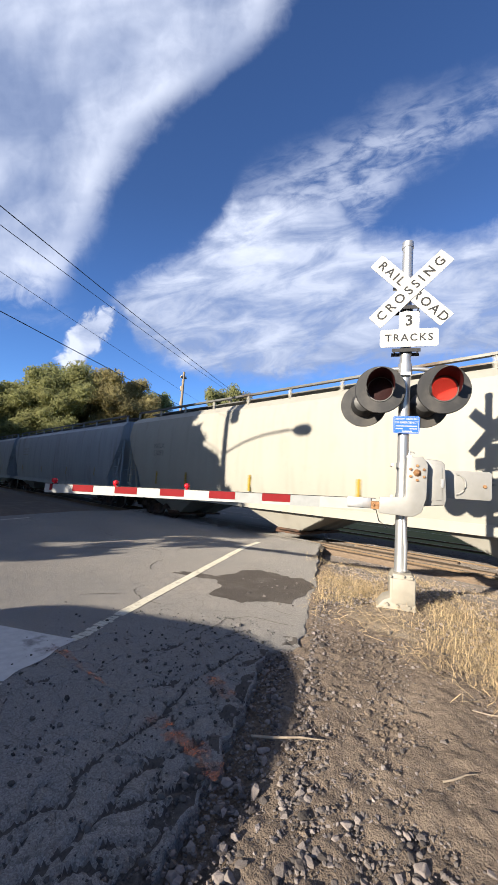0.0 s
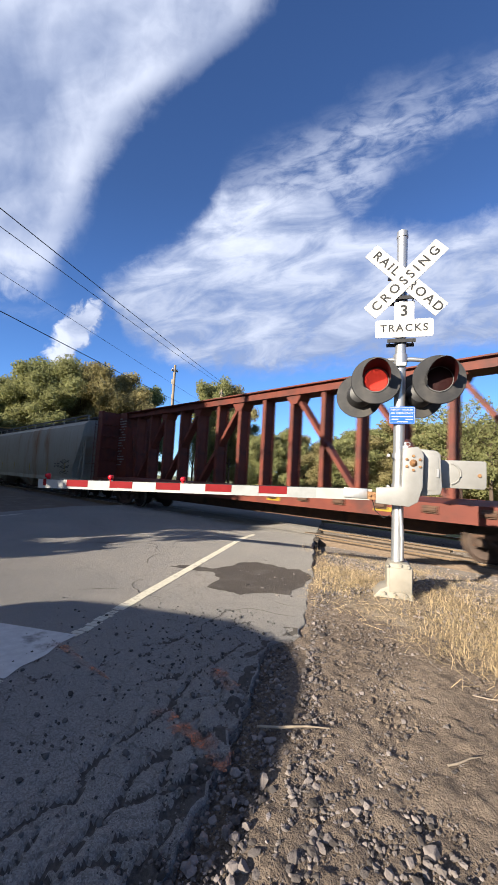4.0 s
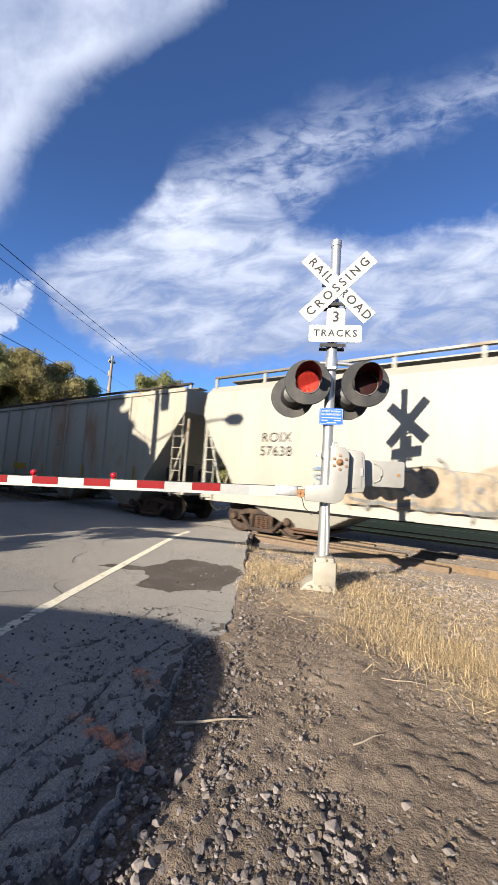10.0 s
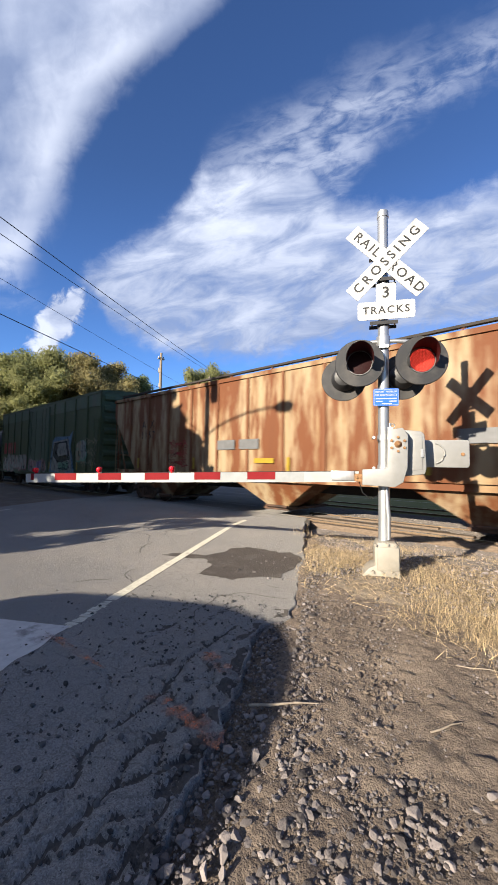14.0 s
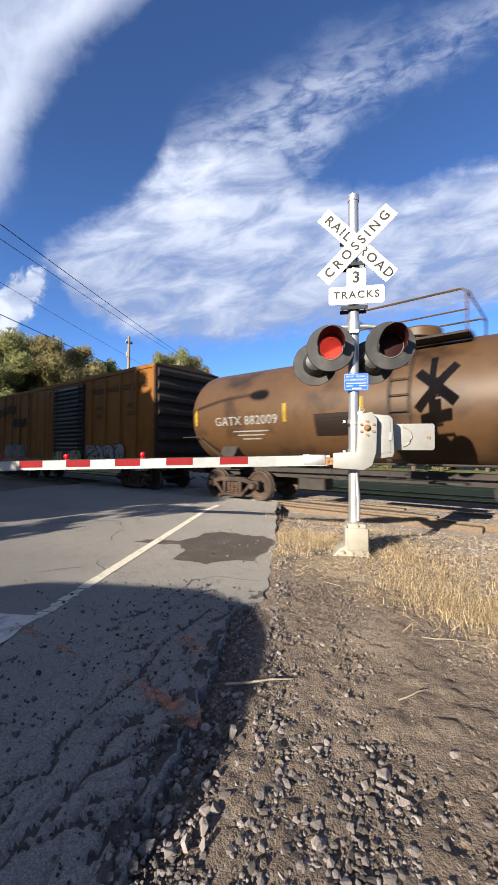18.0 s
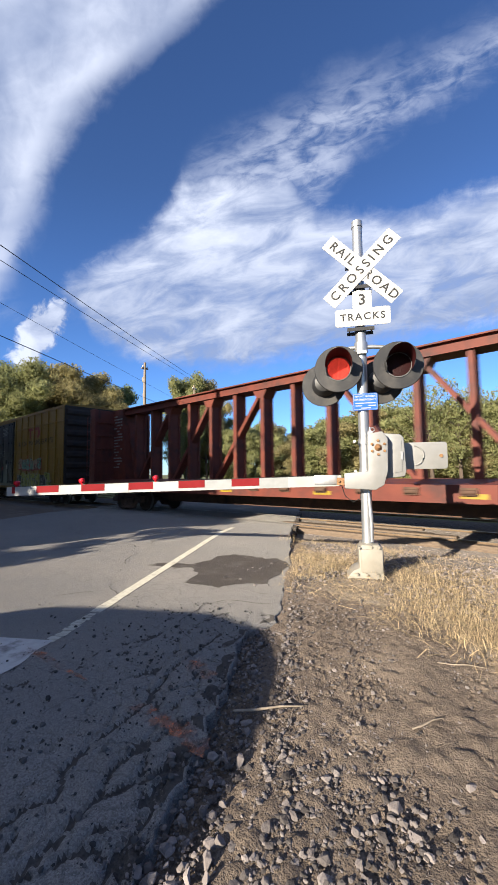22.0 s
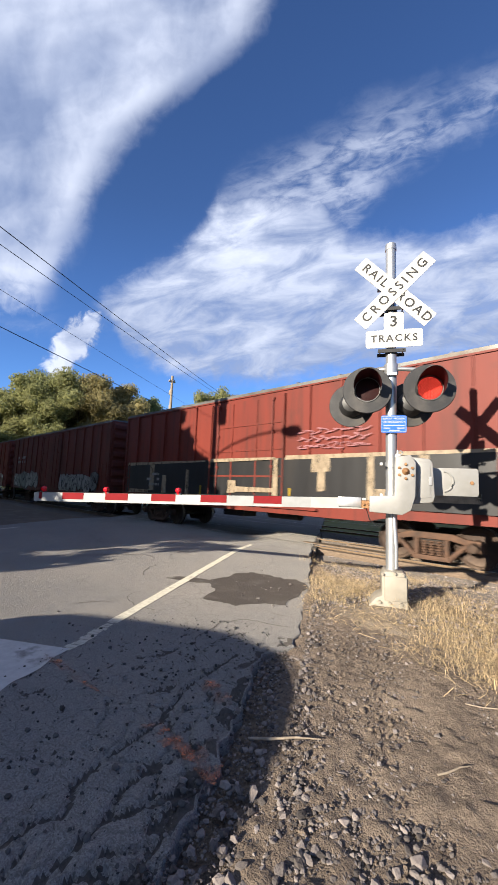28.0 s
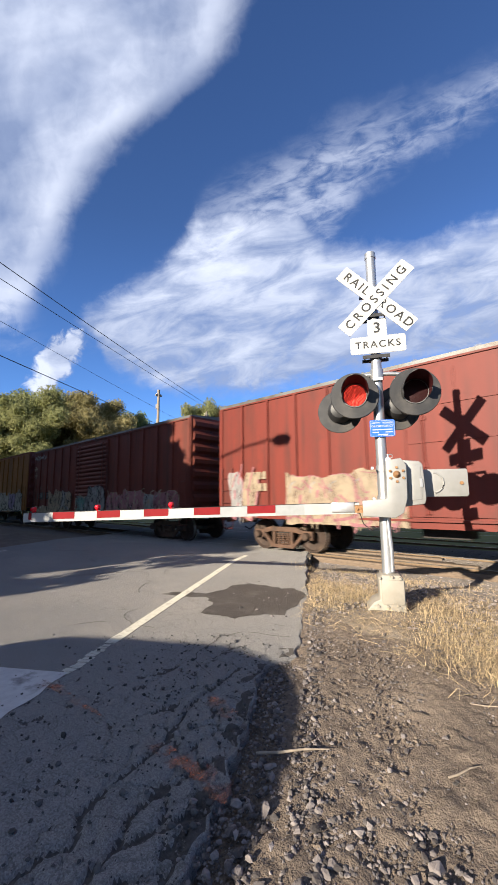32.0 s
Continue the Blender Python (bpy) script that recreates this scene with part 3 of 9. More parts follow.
# ---- building blocks ----
class Geo:
    """Points and faces of one mesh, added shape by shape."""

    def __init__(self):
        self.v, self.f, self.s = [], [], []

    def add(self, pts, faces, slot=0):
        o = len(self.v)
        self.v += [tuple(p) for p in pts]
        self.f += [tuple(i + o for i in f) for f in faces]
        self.s += [slot] * len(faces)
        return self

    def box(self, x0, x1, y0, y1, z0, z1, slot=0):
        p = [(x, y, z) for z in (z0, z1) for y in (y0, y1) for x in (x0, x1)]
        return self.add(p, [(0, 2, 3, 1), (4, 5, 7, 6), (0, 1, 5, 4), (2, 6, 7, 3), (0, 4, 6, 2), (1, 3, 7, 5)], slot)

    def prism(self, outline, a0, a1, axis="y", slot=0):
        """An outline of two coordinates drawn out along the third, from a0 to a1."""
        put = {"y": lambda p, a: (p[0], a, p[1]), "x": lambda p, a: (a, p[0], p[1]), "z": lambda p, a: (p[0], p[1], a)}[axis]
        n = len(outline)
        area = sum(outline[i][0] * outline[(i + 1) % n][1] - outline[(i + 1) % n][0] * outline[i][1] for i in range(n))
        if (area > 0) != (axis == "y"):
            outline = outline[::-1]
        pts = [put(p, a0) for p in outline] + [put(p, a1) for p in outline]
        faces = [tuple(range(n)), tuple(range(2 * n - 1, n - 1, -1))] + [(i, i + n, (i + 1) % n + n, (i + 1) % n) for i in range(n)]
        return self.add(pts, faces, slot)

    def lathe(self, profile, centre=(0, 0, 0), axis="y", n=24, slot=0, ring=False):
        """A profile of (along, radius) turned round the axis; a ring is open in the middle."""
        if ring:
            profile = list(profile) + [profile[0]]
        pts, k = [], len(profile)
        for i in range(n):
            c, s = math.cos(2 * math.pi * i / n), math.sin(2 * math.pi * i / n)
            for a, r in profile:
                q = {"y": (r * c, a, r * s), "x": (a, r * c, r * s), "z": (r * c, r * s, a)}[axis]
                pts.append(tuple(q[j] + centre[j] for j in range(3)))
        faces = [(i * k + j, i * k + j + 1, (i + 1) % n * k + j + 1, (i + 1) % n * k + j) for i in range(n) for j in range(k - 1)]
        flip = axis == "y"
        caps = [tuple(i * k for i in range(n)), tuple(i * k + k - 1 for i in range(n))[::-1]]
        if flip:
            faces = [f[::-1] for f in faces]
            caps = [c[::-1] for c in caps]
        faces = [f[::-1] for f in faces]
        caps = [c[::-1] for c in caps]
        if not ring and profile[0][1] > 1e-4:
            faces.append(caps[0])
        if not ring and profile[-1][1] > 1e-4:
            faces.append(caps[1])
        return self.add(pts, faces, slot)

    def tube(self, path, r, n=6, slot=0):
        """A round bar along a path; r may be one radius or one for each point."""
        path = [Vector(p) for p in path]
        rs = r if isinstance(r, (list, tuple)) else [r] * len(path)
        pts = []
        for i, p in enumerate(path):
            d = (path[min(i + 1, len(path) - 1)] - path[max(i - 1, 0)]).normalized()
            side = d.cross(Vector((0, 0, 1)) if abs(d.z) < 0.9 else Vector((1, 0, 0))).normalized()
            up = side.cross(d)
            pts += [tuple(p + rs[i] * (math.cos(2 * math.pi * j / n) * side + math.sin(2 * math.pi * j / n) * up)) for j in range(n)]
        faces = [(i * n + j, i * n + (j + 1) % n, (i + 1) * n + (j + 1) % n, (i + 1) * n + j) for i in range(len(path) - 1) for j in range(n)]
        faces += [tuple(range(n))[::-1], tuple((len(path) - 1) * n + j for j in range(n))]
        return self.add(pts, faces, slot)

    def mesh(self, name, mats, bevel=0.0, smooth=40):
        me = bpy.data.meshes.new(name)
        me.from_pydata(self.v, [], self.f)
        mats = mats if isinstance(mats, (list, tuple)) else [mats]
        for m in mats:
            me.materials.append(m)
        if len(mats) > 1:
            me.polygons.foreach_set("material_index", self.s)
        if bevel:
            bm = bmesh.new()
            bm.from_mesh(me)
            bmesh.ops.bevel(bm, geom=list(bm.edges), offset=bevel, segments=2, affect="EDGES", clamp_overlap=True, profile=0.5)
            bm.to_mesh(me)
            bm.free()
        if smooth:
            me.polygons.foreach_set("use_smooth", [True] * len(me.polygons))
            me.set_sharp_from_angle(angle=radians(smooth))
        me.update()
        return me


def part(name, geo, mats, parent=None, label="", at=None, bevel=0.0, smooth=40):
    """Link a Geo or a finished mesh as one object, under its thing."""
    me = geo.mesh(name, mats, bevel, smooth) if isinstance(geo, Geo) else geo
    ob = new(name, me)
    if parent:
        ob.parent = parent
    if at is not None:
        ob.matrix_basis = at
    return tagged(ob, label)


def thing(name, label, category, at=None, group="", kind=""):
    ob = new(name)
    ob.empty_display_size = 0.2
    if at is not None:
        ob.matrix_basis = at
    return tagged(ob, label, category, group, kind)


TEXTS = {}


def lettering(text, size, mat, thick=0.0, spacing=1.0, bold=0.0):
    """A flat mesh of built-in letters, centred, in the x-z plane, facing -y."""
    key = (text, size, mat.name, spacing, bold)
    if key in TEXTS:
        return TEXTS[key]
    cu = bpy.data.curves.new("lettering", "FONT")
    cu.body, cu.size, cu.align_x, cu.align_y, cu.space_character, cu.offset = text, size, "CENTER", "CENTER", spacing, bold
    cu.resolution_u = 3
    ob = new("lettering", cu)
    deps = bpy.context.evaluated_depsgraph_get()
    me = bpy.data.meshes.new_from_object(ob.evaluated_get(deps))
    bpy.data.objects.remove(ob)
    me.transform(pose(0, 0, 0, 90))
    me.materials.clear()
    me.materials.append(mat)
    me.name = "lettering"
    TEXTS[key] = me
    return me


def smoothstep(a, b, x):
    k = min(1.0, max(0.0, (x - a) / (b - a)))
    return k * k * (3 - 2 * k)


# ---- ground, road, track ----
ALONG, ACROSS = Vector((-0.53, 0.848)), Vector((0.848, 0.53))  # the road's run and its width
RAIL_TOP, TRACK_Y = -0.10, 10.3


def ground_z(x, y):
    z = -0.26 * smoothstep(6.2, 8.6, y) + 0.115 * smoothstep(9.62, 9.85, y) - 0.02 * smoothstep(12.2, 13.2, y) + 0.06 * smoothstep(14.5, 17.5, y)
    return z + 0.09 * math.exp(-((x + 2.2) ** 2 + (y - 4.9) ** 2) / 1.6)


def road_z(x, y):
    return 0.012 - 0.112 * smoothstep(6.0, 8.8, y)


def road_point(a, c):
    p = ALONG * a + ACROSS * c
    return p.x, p.y


def ground():
    """One sheet, fine near the eye and coarse towards the horizon."""
    def steps(*knots):
        inner = np.concatenate([np.linspace(a, b, n, endpoint=False) for a, b, n in knots])
        out = np.geomspace(1, 900, 16)
        return np.concatenate([inner[0] - out[::-1], inner, knots[-1][1] + out])

    xs, ys = steps((-9, -2.7, 42), (-2.7, 3.6, 250), (3.6, 6, 40)), steps((-3.0, -1.0, 40), (-1.0, 4.6, 224), (4.6, 9.2, 70), (9.2, 10.0, 16), (10.0, 19, 28))
    verts = []
    for y in ys:
        for x in xs:
            z = ground_z(x, y)
            if -9.1 < x < 6.1 and -3.1 < y < 9.2:
                n = noise.noise((x * 1.6, y * 1.6, 0)) * 0.014 + noise.noise((x * 6, y * 6, 3)) * 0.01 + noise.noise((x * 9, y * 9, 9)) * 0.012 + noise.noise((x * 17, y * 17, 5)) * 0.019
                c = x * ACROSS.x + y * ACROSS.y
                n += 0.03 * smoothstep(-0.2, 0.8, c) * noise.noise((c * 2.2, 0.3 * y, 7)) * smoothstep(6, 4, y)
                z += n - 0.085 * (1 - smoothstep(-0.62, -0.22, c))
            elif x * ACROSS.x + y * ACROSS.y < -0.5 and x * ACROSS.x + y * ACROSS.y > -10.5:
                z -= 0.12
            verts.append((x, y, z))
    n = len(xs)
    faces = [(j * n + i, j * n + i + 1, (j + 1) * n + i + 1, (j + 1) * n + i) for j in range(len(ys) - 1) for i in range(n - 1)]
    geo = Geo()
    geo.v, geo.f = verts, faces
    for f in faces:
        x, y, _ = verts[f[0]]
        c = x * ACROSS.x + y * ACROSS.y
        geo.s.append(3 if 4.1 + 0.5 * noise.noise((x * 1.2, 0, 0)) - 0.42 * (x + 2.2) * (1 if x > -2.2 else 0) < y < 6.2 + 0.5 * noise.noise((x * 1.5, 3, 0)) and -0.25 < c < 6 else 1 if 6.2 <= y < 13.4 and c > -0.3 or 7.9 <= y < 13.4 else 2 if y >= 13.4 or x > 14 or y < -14 or x < -40 else 0)
    tagged(part("ground", geo, [M["dirt"], M["ballast"], M["meadow"], M["thatch"]], smooth=180), "brown dirt and gravel shoulder with dry meadow beyond the tracks", "ground", kind="structure")


def road():
    rnd = random.Random(4)
    geo = Geo()
    alongs = [a * 0.35 for a in range(-40, -17)] + [a * 0.12 for a in range(-50, 4)] + [0.5 + a * 0.0145 for a in range(0, 252)] + [4.16 + a * 0.08 for a in range(0, 48)] + [8.0 + a * 0.35 for a in range(0, 48)] + [26, 30, 40, 60, 100, 160]
    rows = []

    def edge_at(a):
        """The broken edge: it stands out where the shoulder has been kept, and is eaten away nearer the eye."""
        c = -0.58 + 0.25 * smoothstep(3.5, 3.8, a) - 0.1 * smoothstep(5.8, 7.6, a) - 0.14 * smoothstep(8, 10, a)
        return c + 0.05 * noise.noise((a * 1.7, 2, 0)) + 0.05 * noise.noise((a * 4.5, 5, 0)) + 0.02 * noise.noise((a * 13, 8, 0))

    # long cracks of the wheel path, from corner to corner
    splits = [[(1.2, -1.42), (1.43, -1.24), (1.55, -1.17), (1.63, -1.08), (1.79, -1.14), (1.99, -1.11), (2.35, -0.99), (2.74, -0.99), (3.44, -0.79)], [(1.2, -1.02), (1.45, -0.97), (1.67, -0.91), (1.83, -0.93), (2.04, -0.83), (2.25, -0.68)], [(1.67, -0.91), (1.81, -0.73), (1.88, -0.68), (2.1, -0.55)], [(1.3, -0.72), (1.65, -0.67), (1.88, -0.68)]]
    pieces = [(p, q) for way in splits for p, q in zip(way, way[1:])]

    def split_at(a, c):
        """Distance to the nearest long crack."""
        best = 9.0
        for (pa, pc), (qa, qc) in pieces:
            da, dc = qa - pa, qc - pc
            f = min(1.0, max(0.0, ((a - pa) * da + (c - pc) * dc) / (da * da + dc * dc)))
            best = min(best, math.hypot(a - pa - f * da, c - pc - f * dc))
        return best

    def worn(a, c, e):
        """Depth of the broken surface, and whether dirt fills it: long wheel-path cracks, cross cracks and pits that grow towards the edge."""
        fade = smoothstep(0.5, 0.75, a) * smoothstep(4.15, 3.6, a) * smoothstep(-2.5, -1.9, c)
        if fade <= 0:
            return 0.0, 0
        wa, wc = a + 0.1 * noise.noise((a * 4, c * 4, 1)) + 0.03 * noise.noise((a * 15, c * 15, 2)), c + 0.1 * noise.noise((a * 4, c * 4, 6)) + 0.03 * noise.noise((a * 15, c * 15, 7))
        bad = smoothstep(-1.75, -0.85, c + 0.12 * noise.noise((a * 1.3, c * 1.3, 4))) * (1 - 0.55 * smoothstep(2.7, 3.4, a))
        d, _ = noise.voronoi((wa * 2.1, wc * 4.6, 3.3))
        gap = d[1] - d[0]
        wide = (0.015 + 0.075 * bad) * max(0.0, 0.4 + 1.3 * noise.noise((a * 2.2, c * 2.2, 11)))
        k = smoothstep(wide * 0.7 + 0.035, wide * 0.2, gap + 0.05 * noise.noise((a * 40, c * 40, 31)))
        fine, _ = noise.voronoi((wa * 7.5, wc * 9.5, 8.1))
        k = max(k, 0.55 * smoothstep(0.1, 0.02, fine[1] - fine[0]) * smoothstep(0.35, 0.9, bad) * smoothstep(-0.1, 0.25, noise.noise((a * 3, c * 3, 21))))
        lane = split_at(a + 0.25 * (wa - a) + 0.02 * noise.noise((a * 28, c * 28, 37)), c + 0.25 * (wc - c) + 0.02 * noise.noise((a * 28, c * 28, 41)))
        k = max(k, smoothstep(0.026, 0.008, lane))
        rim = smoothstep(0.3, 0.0, e - c)
        lump = 0.007 * noise.noise((a * 9, c * 9, 14)) * (0.3 + bad) + 0.0022 * noise.noise((a * 34, c * 34, 15)) + 0.0016 * noise.noise((a * 70, c * 70, 16))
        pit = 0.006 * smoothstep(0.34, 0.55, noise.noise((a * 14, c * 14, 17)))
        depth = 0.024 * k * (0.4 + 0.6 * bad) + pit - lump + 0.03 * rim * (0.4 + 0.6 * noise.noise((a * 6, c * 6, 19)))
        return depth * fade, 1 if (k > 0.64 or rim * (0.75 + noise.noise((a * 7, c * 7, 23))) > 0.7) and fade > 0.3 else 0

    fine_cols = 136
    loose = []
    for a in alongs:
        e = edge_at(a)
        cs = [e + 0.01, e] + [e - 0.0145 * i for i in range(1, fine_cols)] + [-3.0 - 0.5 * i for i in range(14)] + [-9.9]
        rows.append(len(geo.v))
        for i, c in enumerate(cs):
            x, y = road_point(a, c)
            depth, dirty = worn(a, c, e) if 1 < i < fine_cols + 1 else (0.0, 0)
            loose.append(dirty)
            geo.v.append((x, y, road_z(x, y) + (-0.1, -0.012)[i] if i < 2 else road_z(x, y) - depth))
    k = len(cs)
    for r, s in zip(rows, rows[1:]):
        for i in range(k - 1):
            geo.f.append((r + i, s + i, s + i + 1, r + i + 1))
            geo.s.append(1 if loose[r + i] + loose[s + i] + loose[r + i + 1] + loose[s + i + 1] > 2 else 0)
    road = tagged(part("road", geo, [M["asphalt"], M["crack"]], smooth=180), "worn grey asphalt road with cracked crumbling edge", "road", kind="structure")

    def strip(name, a0, a1, c0, c1, mat, lift, label, edge=0.0, n=40):
        g = Geo()
        for i in range(n + 1):
            a = a0 + (a1 - a0) * i / n
            for c, s in ((c0, -1), (c1, 1)):
                x, y = road_point(a, c + edge * noise.noise((a * 5, s * 3.0, c)))
                g.v.append((x, y, road_z(x, y) + lift))
        g.f = [(2 * i, 2 * i + 1, 2 * i + 3, 2 * i + 2) for i in range(n)]
        g.s = [0] * n
        return tagged(part(name, g, mat, road, smooth=0), label)

    strip("edge_line", 3.75, 10.55, -2.22, -2.10, M["line_paint"], 0.004, "cream edge line", 0.012)
    strip("edge_line", -12, 2.3, -2.22, -2.10, M["line_paint"], 0.004, "cream edge line", 0.02)
    strip("edge_line", -12, 10.2, -9.2, -9.1, M["line_paint"], 0.004, "cream edge line", 0.012)
    strip("stop_line", 2.32, 3.08, -5.5, -2.13, M["stop_paint"], 0.0045, "faded white stop line", 0.05, 40)
    # worn remains of paint between the stop line and the edge line
    for i in range(11):
        a = 3.72 - 0.062 * i
        keep = 0.05 + 0.05 * rnd.random()
        strip("paint_flake", a - 0.05 - 0.012 * rnd.random(), a, -2.22 + 0.04 * rnd.random(), -2.16 + keep * 0.7, M["line_paint"], 0.0036 + 0.0006 * (i % 3), "worn paint flake", 0.03, 4)
    def blob(name, x, y, rx, ry, turn, mat, lift, label, seed, rough=0.22):
        g = Geo()
        n = 44
        pts = []
        for i in range(n):
            t = 2 * math.pi * i / n
            r = 1 + rough * noise.noise((math.cos(t) * 1.6, math.sin(t) * 1.6, seed)) + rough * 0.5 * noise.noise((math.cos(t) * 5, math.sin(t) * 5, seed))
            px, py = rx * r * math.cos(t), ry * r * math.sin(t)
            px, py = px * math.cos(turn) - py * math.sin(turn) + x, px * math.sin(turn) + py * math.cos(turn) + y
            pts.append((px, py, road_z(px, py) + lift))
        g.add(pts + [(x, y, road_z(x, y) + lift)], [(i, (i + 1) % n, n) for i in range(n)])
        return tagged(part(name, g, mat, road, smooth=0), label)

    blob("asphalt_patch", -4.0, 4.25, 0.95, 0.62, radians(122), M["patch"], 0.004, "dark damp asphalt patch", 3, 0.42)
    blob("asphalt_patch", -4.78, 3.85, 0.5, 0.12, radians(28), M["patch"], 0.0032, "dark damp asphalt patch", 5, 0.5)
    blob("asphalt_patch", -3.72, 3.72, 0.36, 0.3, radians(60), M["patch"], 0.0028, "dark damp asphalt patch", 8, 0.55)
    for x, y, rx, ry, turn in ((-3.03, 1.315, 0.36, 0.03, 4), (-3.3, 1.29, 0.08, 0.035, 30), (-2.02, 1.4, 0.08, 0.05, 20), (-1.87, 1.41, 0.07, 0.05, 70), (-1.72, 1.43, 0.11, 0.06, 10), (-1.55, 1.4, 0.07, 0.06, 30), (-2.2, 1.96, 0.07, 0.08, 60), (-2.05, 1.9, 0.09, 0.06, 20)):
        blob("spray_mark", x, y, rx, ry, radians(turn), M["ochre"], 0.009, "faded orange survey paint", x * 7, 0.7)

    # long cracks: thin dark strips that wander
    def crack(x, y, heading, length, wide, seed):
        r = random.Random(seed)
        g, n = Geo(), max(5, int(length / 0.05))
        h = radians(heading)
        for i in range(n + 1):
            w = wide * (0.35 + 0.9 * r.random()) * min(1, 3.0 * (1 - i / (n + 0.5)))
            nx, ny = -math.sin(h), math.cos(h)
            g.v += [(x + nx * w, y + ny * w, road_z(x, y) + 0.0035), (x - nx * w, y - ny * w, road_z(x, y) + 0.0035)]
            step = length / n
            x, y = x + math.cos(h) * step, y + math.sin(h) * step
            h += (r.random() - 0.5) * 0.95
        g.f = [(2 * i, 2 * i + 1, 2 * i + 3, 2 * i + 2) for i in range(n)]
        g.s = [0] * n
        tagged(part("crack", g, M["crack"], road, smooth=0), "dark crack in the asphalt")

    for i, (x, y, h, length, w) in enumerate([(-2.6, 3.35, 205, 1.9, 0.006), (-3.9, 2.6, 190, 1.1, 0.007), (-4.7, 2.0, 60, 0.5, 0.008), (-5.5, 3.4, 150, 1.2, 0.007), (-7.6, 3.2, 120, 2.4, 0.01), (-9.0, 4.4, 130, 2.2, 0.012), (-11, 5.2, 160, 2.0, 0.014), (-6.4, 4.6, 200, 1.4, 0.007), (-2.75, 3.6, 170, 0.7, 0.005)]):
        crack(x, y, h, length, w, i)


def track(y, x0, x1, detailed):
    """Two steel rails on timber ties."""
    t = thing("railway_track", "rusty steel rails on weathered timber ties in ballast" if detailed else "rusty steel rails of a second track beside the first", "railway track", pose(0, y, RAIL_TOP), "railway tracks")
    prof = [(-0.076, -0.19), (0.076, -0.19), (0.076, -0.17), (0.027, -0.15), (0.027, -0.045), (0.038, -0.04), (0.038, -0.004), (-0.038, -0.004), (-0.038, -0.04), (-0.027, -0.045), (-0.027, -0.15), (-0.076, -0.17)]
    for s in (-0.755, 0.755):
        g = Geo()
        g.prism([(p + s, q) for p, q in prof], x0, x1, "x")
        r = part("rail", g, M["rail"], t, smooth=0)
        part("rail_head", Geo().box(x0, x1, s - 0.03, s + 0.03, -0.004, 0.0), M["rail_head"], r, "bright worn running surface", smooth=0)
    tie = Geo().box(-0.11, 0.11, -1.3, 1.3, -0.36, -0.185).mesh("tie", M["tie"], 0.012)
    plate = Geo().box(-0.09, 0.09, -0.18, 0.18, -0.187, -0.172).mesh("tie_plate", M["rail"])
    n = int((min(x1, 14) - max(x0, -46)) / 0.5)
    for i in range(n):
        x = max(x0, -46) + 0.5 * i
        o = part("tie", tie, None, t, at=pose(x, 0.03 * math.sin(i * 7.0), 0, 0, 0, 0.6 * math.sin(i * 3.3)))
        if detailed and -9 < x < 3:
            for s in (-0.755, 0.755):
                part("tie_plate", plate, None, o, at=pose(0, s, 0))
    return t


def crossing_panel():
    """Worn timber and asphalt filling of the roadway between the rails."""
    t = thing("crossing_surface", "dark asphalt and timber crossing filling between the rails", "road crossing", None)
    for y0, y1 in ((8.75, 9.42), (9.66, 10.94), (11.17, 12.6)):
        g = Geo()
        pts = []
        for y in (y0, y1):
            xr = -2.3 - (y - 2.8) * 0.625
            pts.append((xr, y))
        for y in (y1, y0):
            pts.append((-2.3 - (y - 2.8) * 0.625 - 11.1, y))
        g.prism(pts, -0.3, RAIL_TOP - 0.008, "z")
        part("filling", g, M["patch"], t, smooth=0)
    # weathered timbers laid along the rails at the edge of the roadway
    for x0, x1, y, w, z in ((-7.2, -2.4, 9.86, 0.2, -0.085), (-7.0, -3.0, 10.1, 0.2, -0.1), (-6.9, -1.4, 9.26, 0.22, -0.13), (-6.2, -3.4, 10.7, 0.2, -0.1)):
        g = Geo().box(x0, x1, y - w / 2, y + w / 2, z - 0.17, z)
        part("timber", g, M["tie"], t, "weathered grey-brown crossing timber", bevel=0.012)


ground()
road()
track(TRACK_Y, -160, 120, True)
track(TRACK_Y + 4.3, -160, 120, False)
track(TRACK_Y + 8.6, -160, 120, False)
crossing_panel()


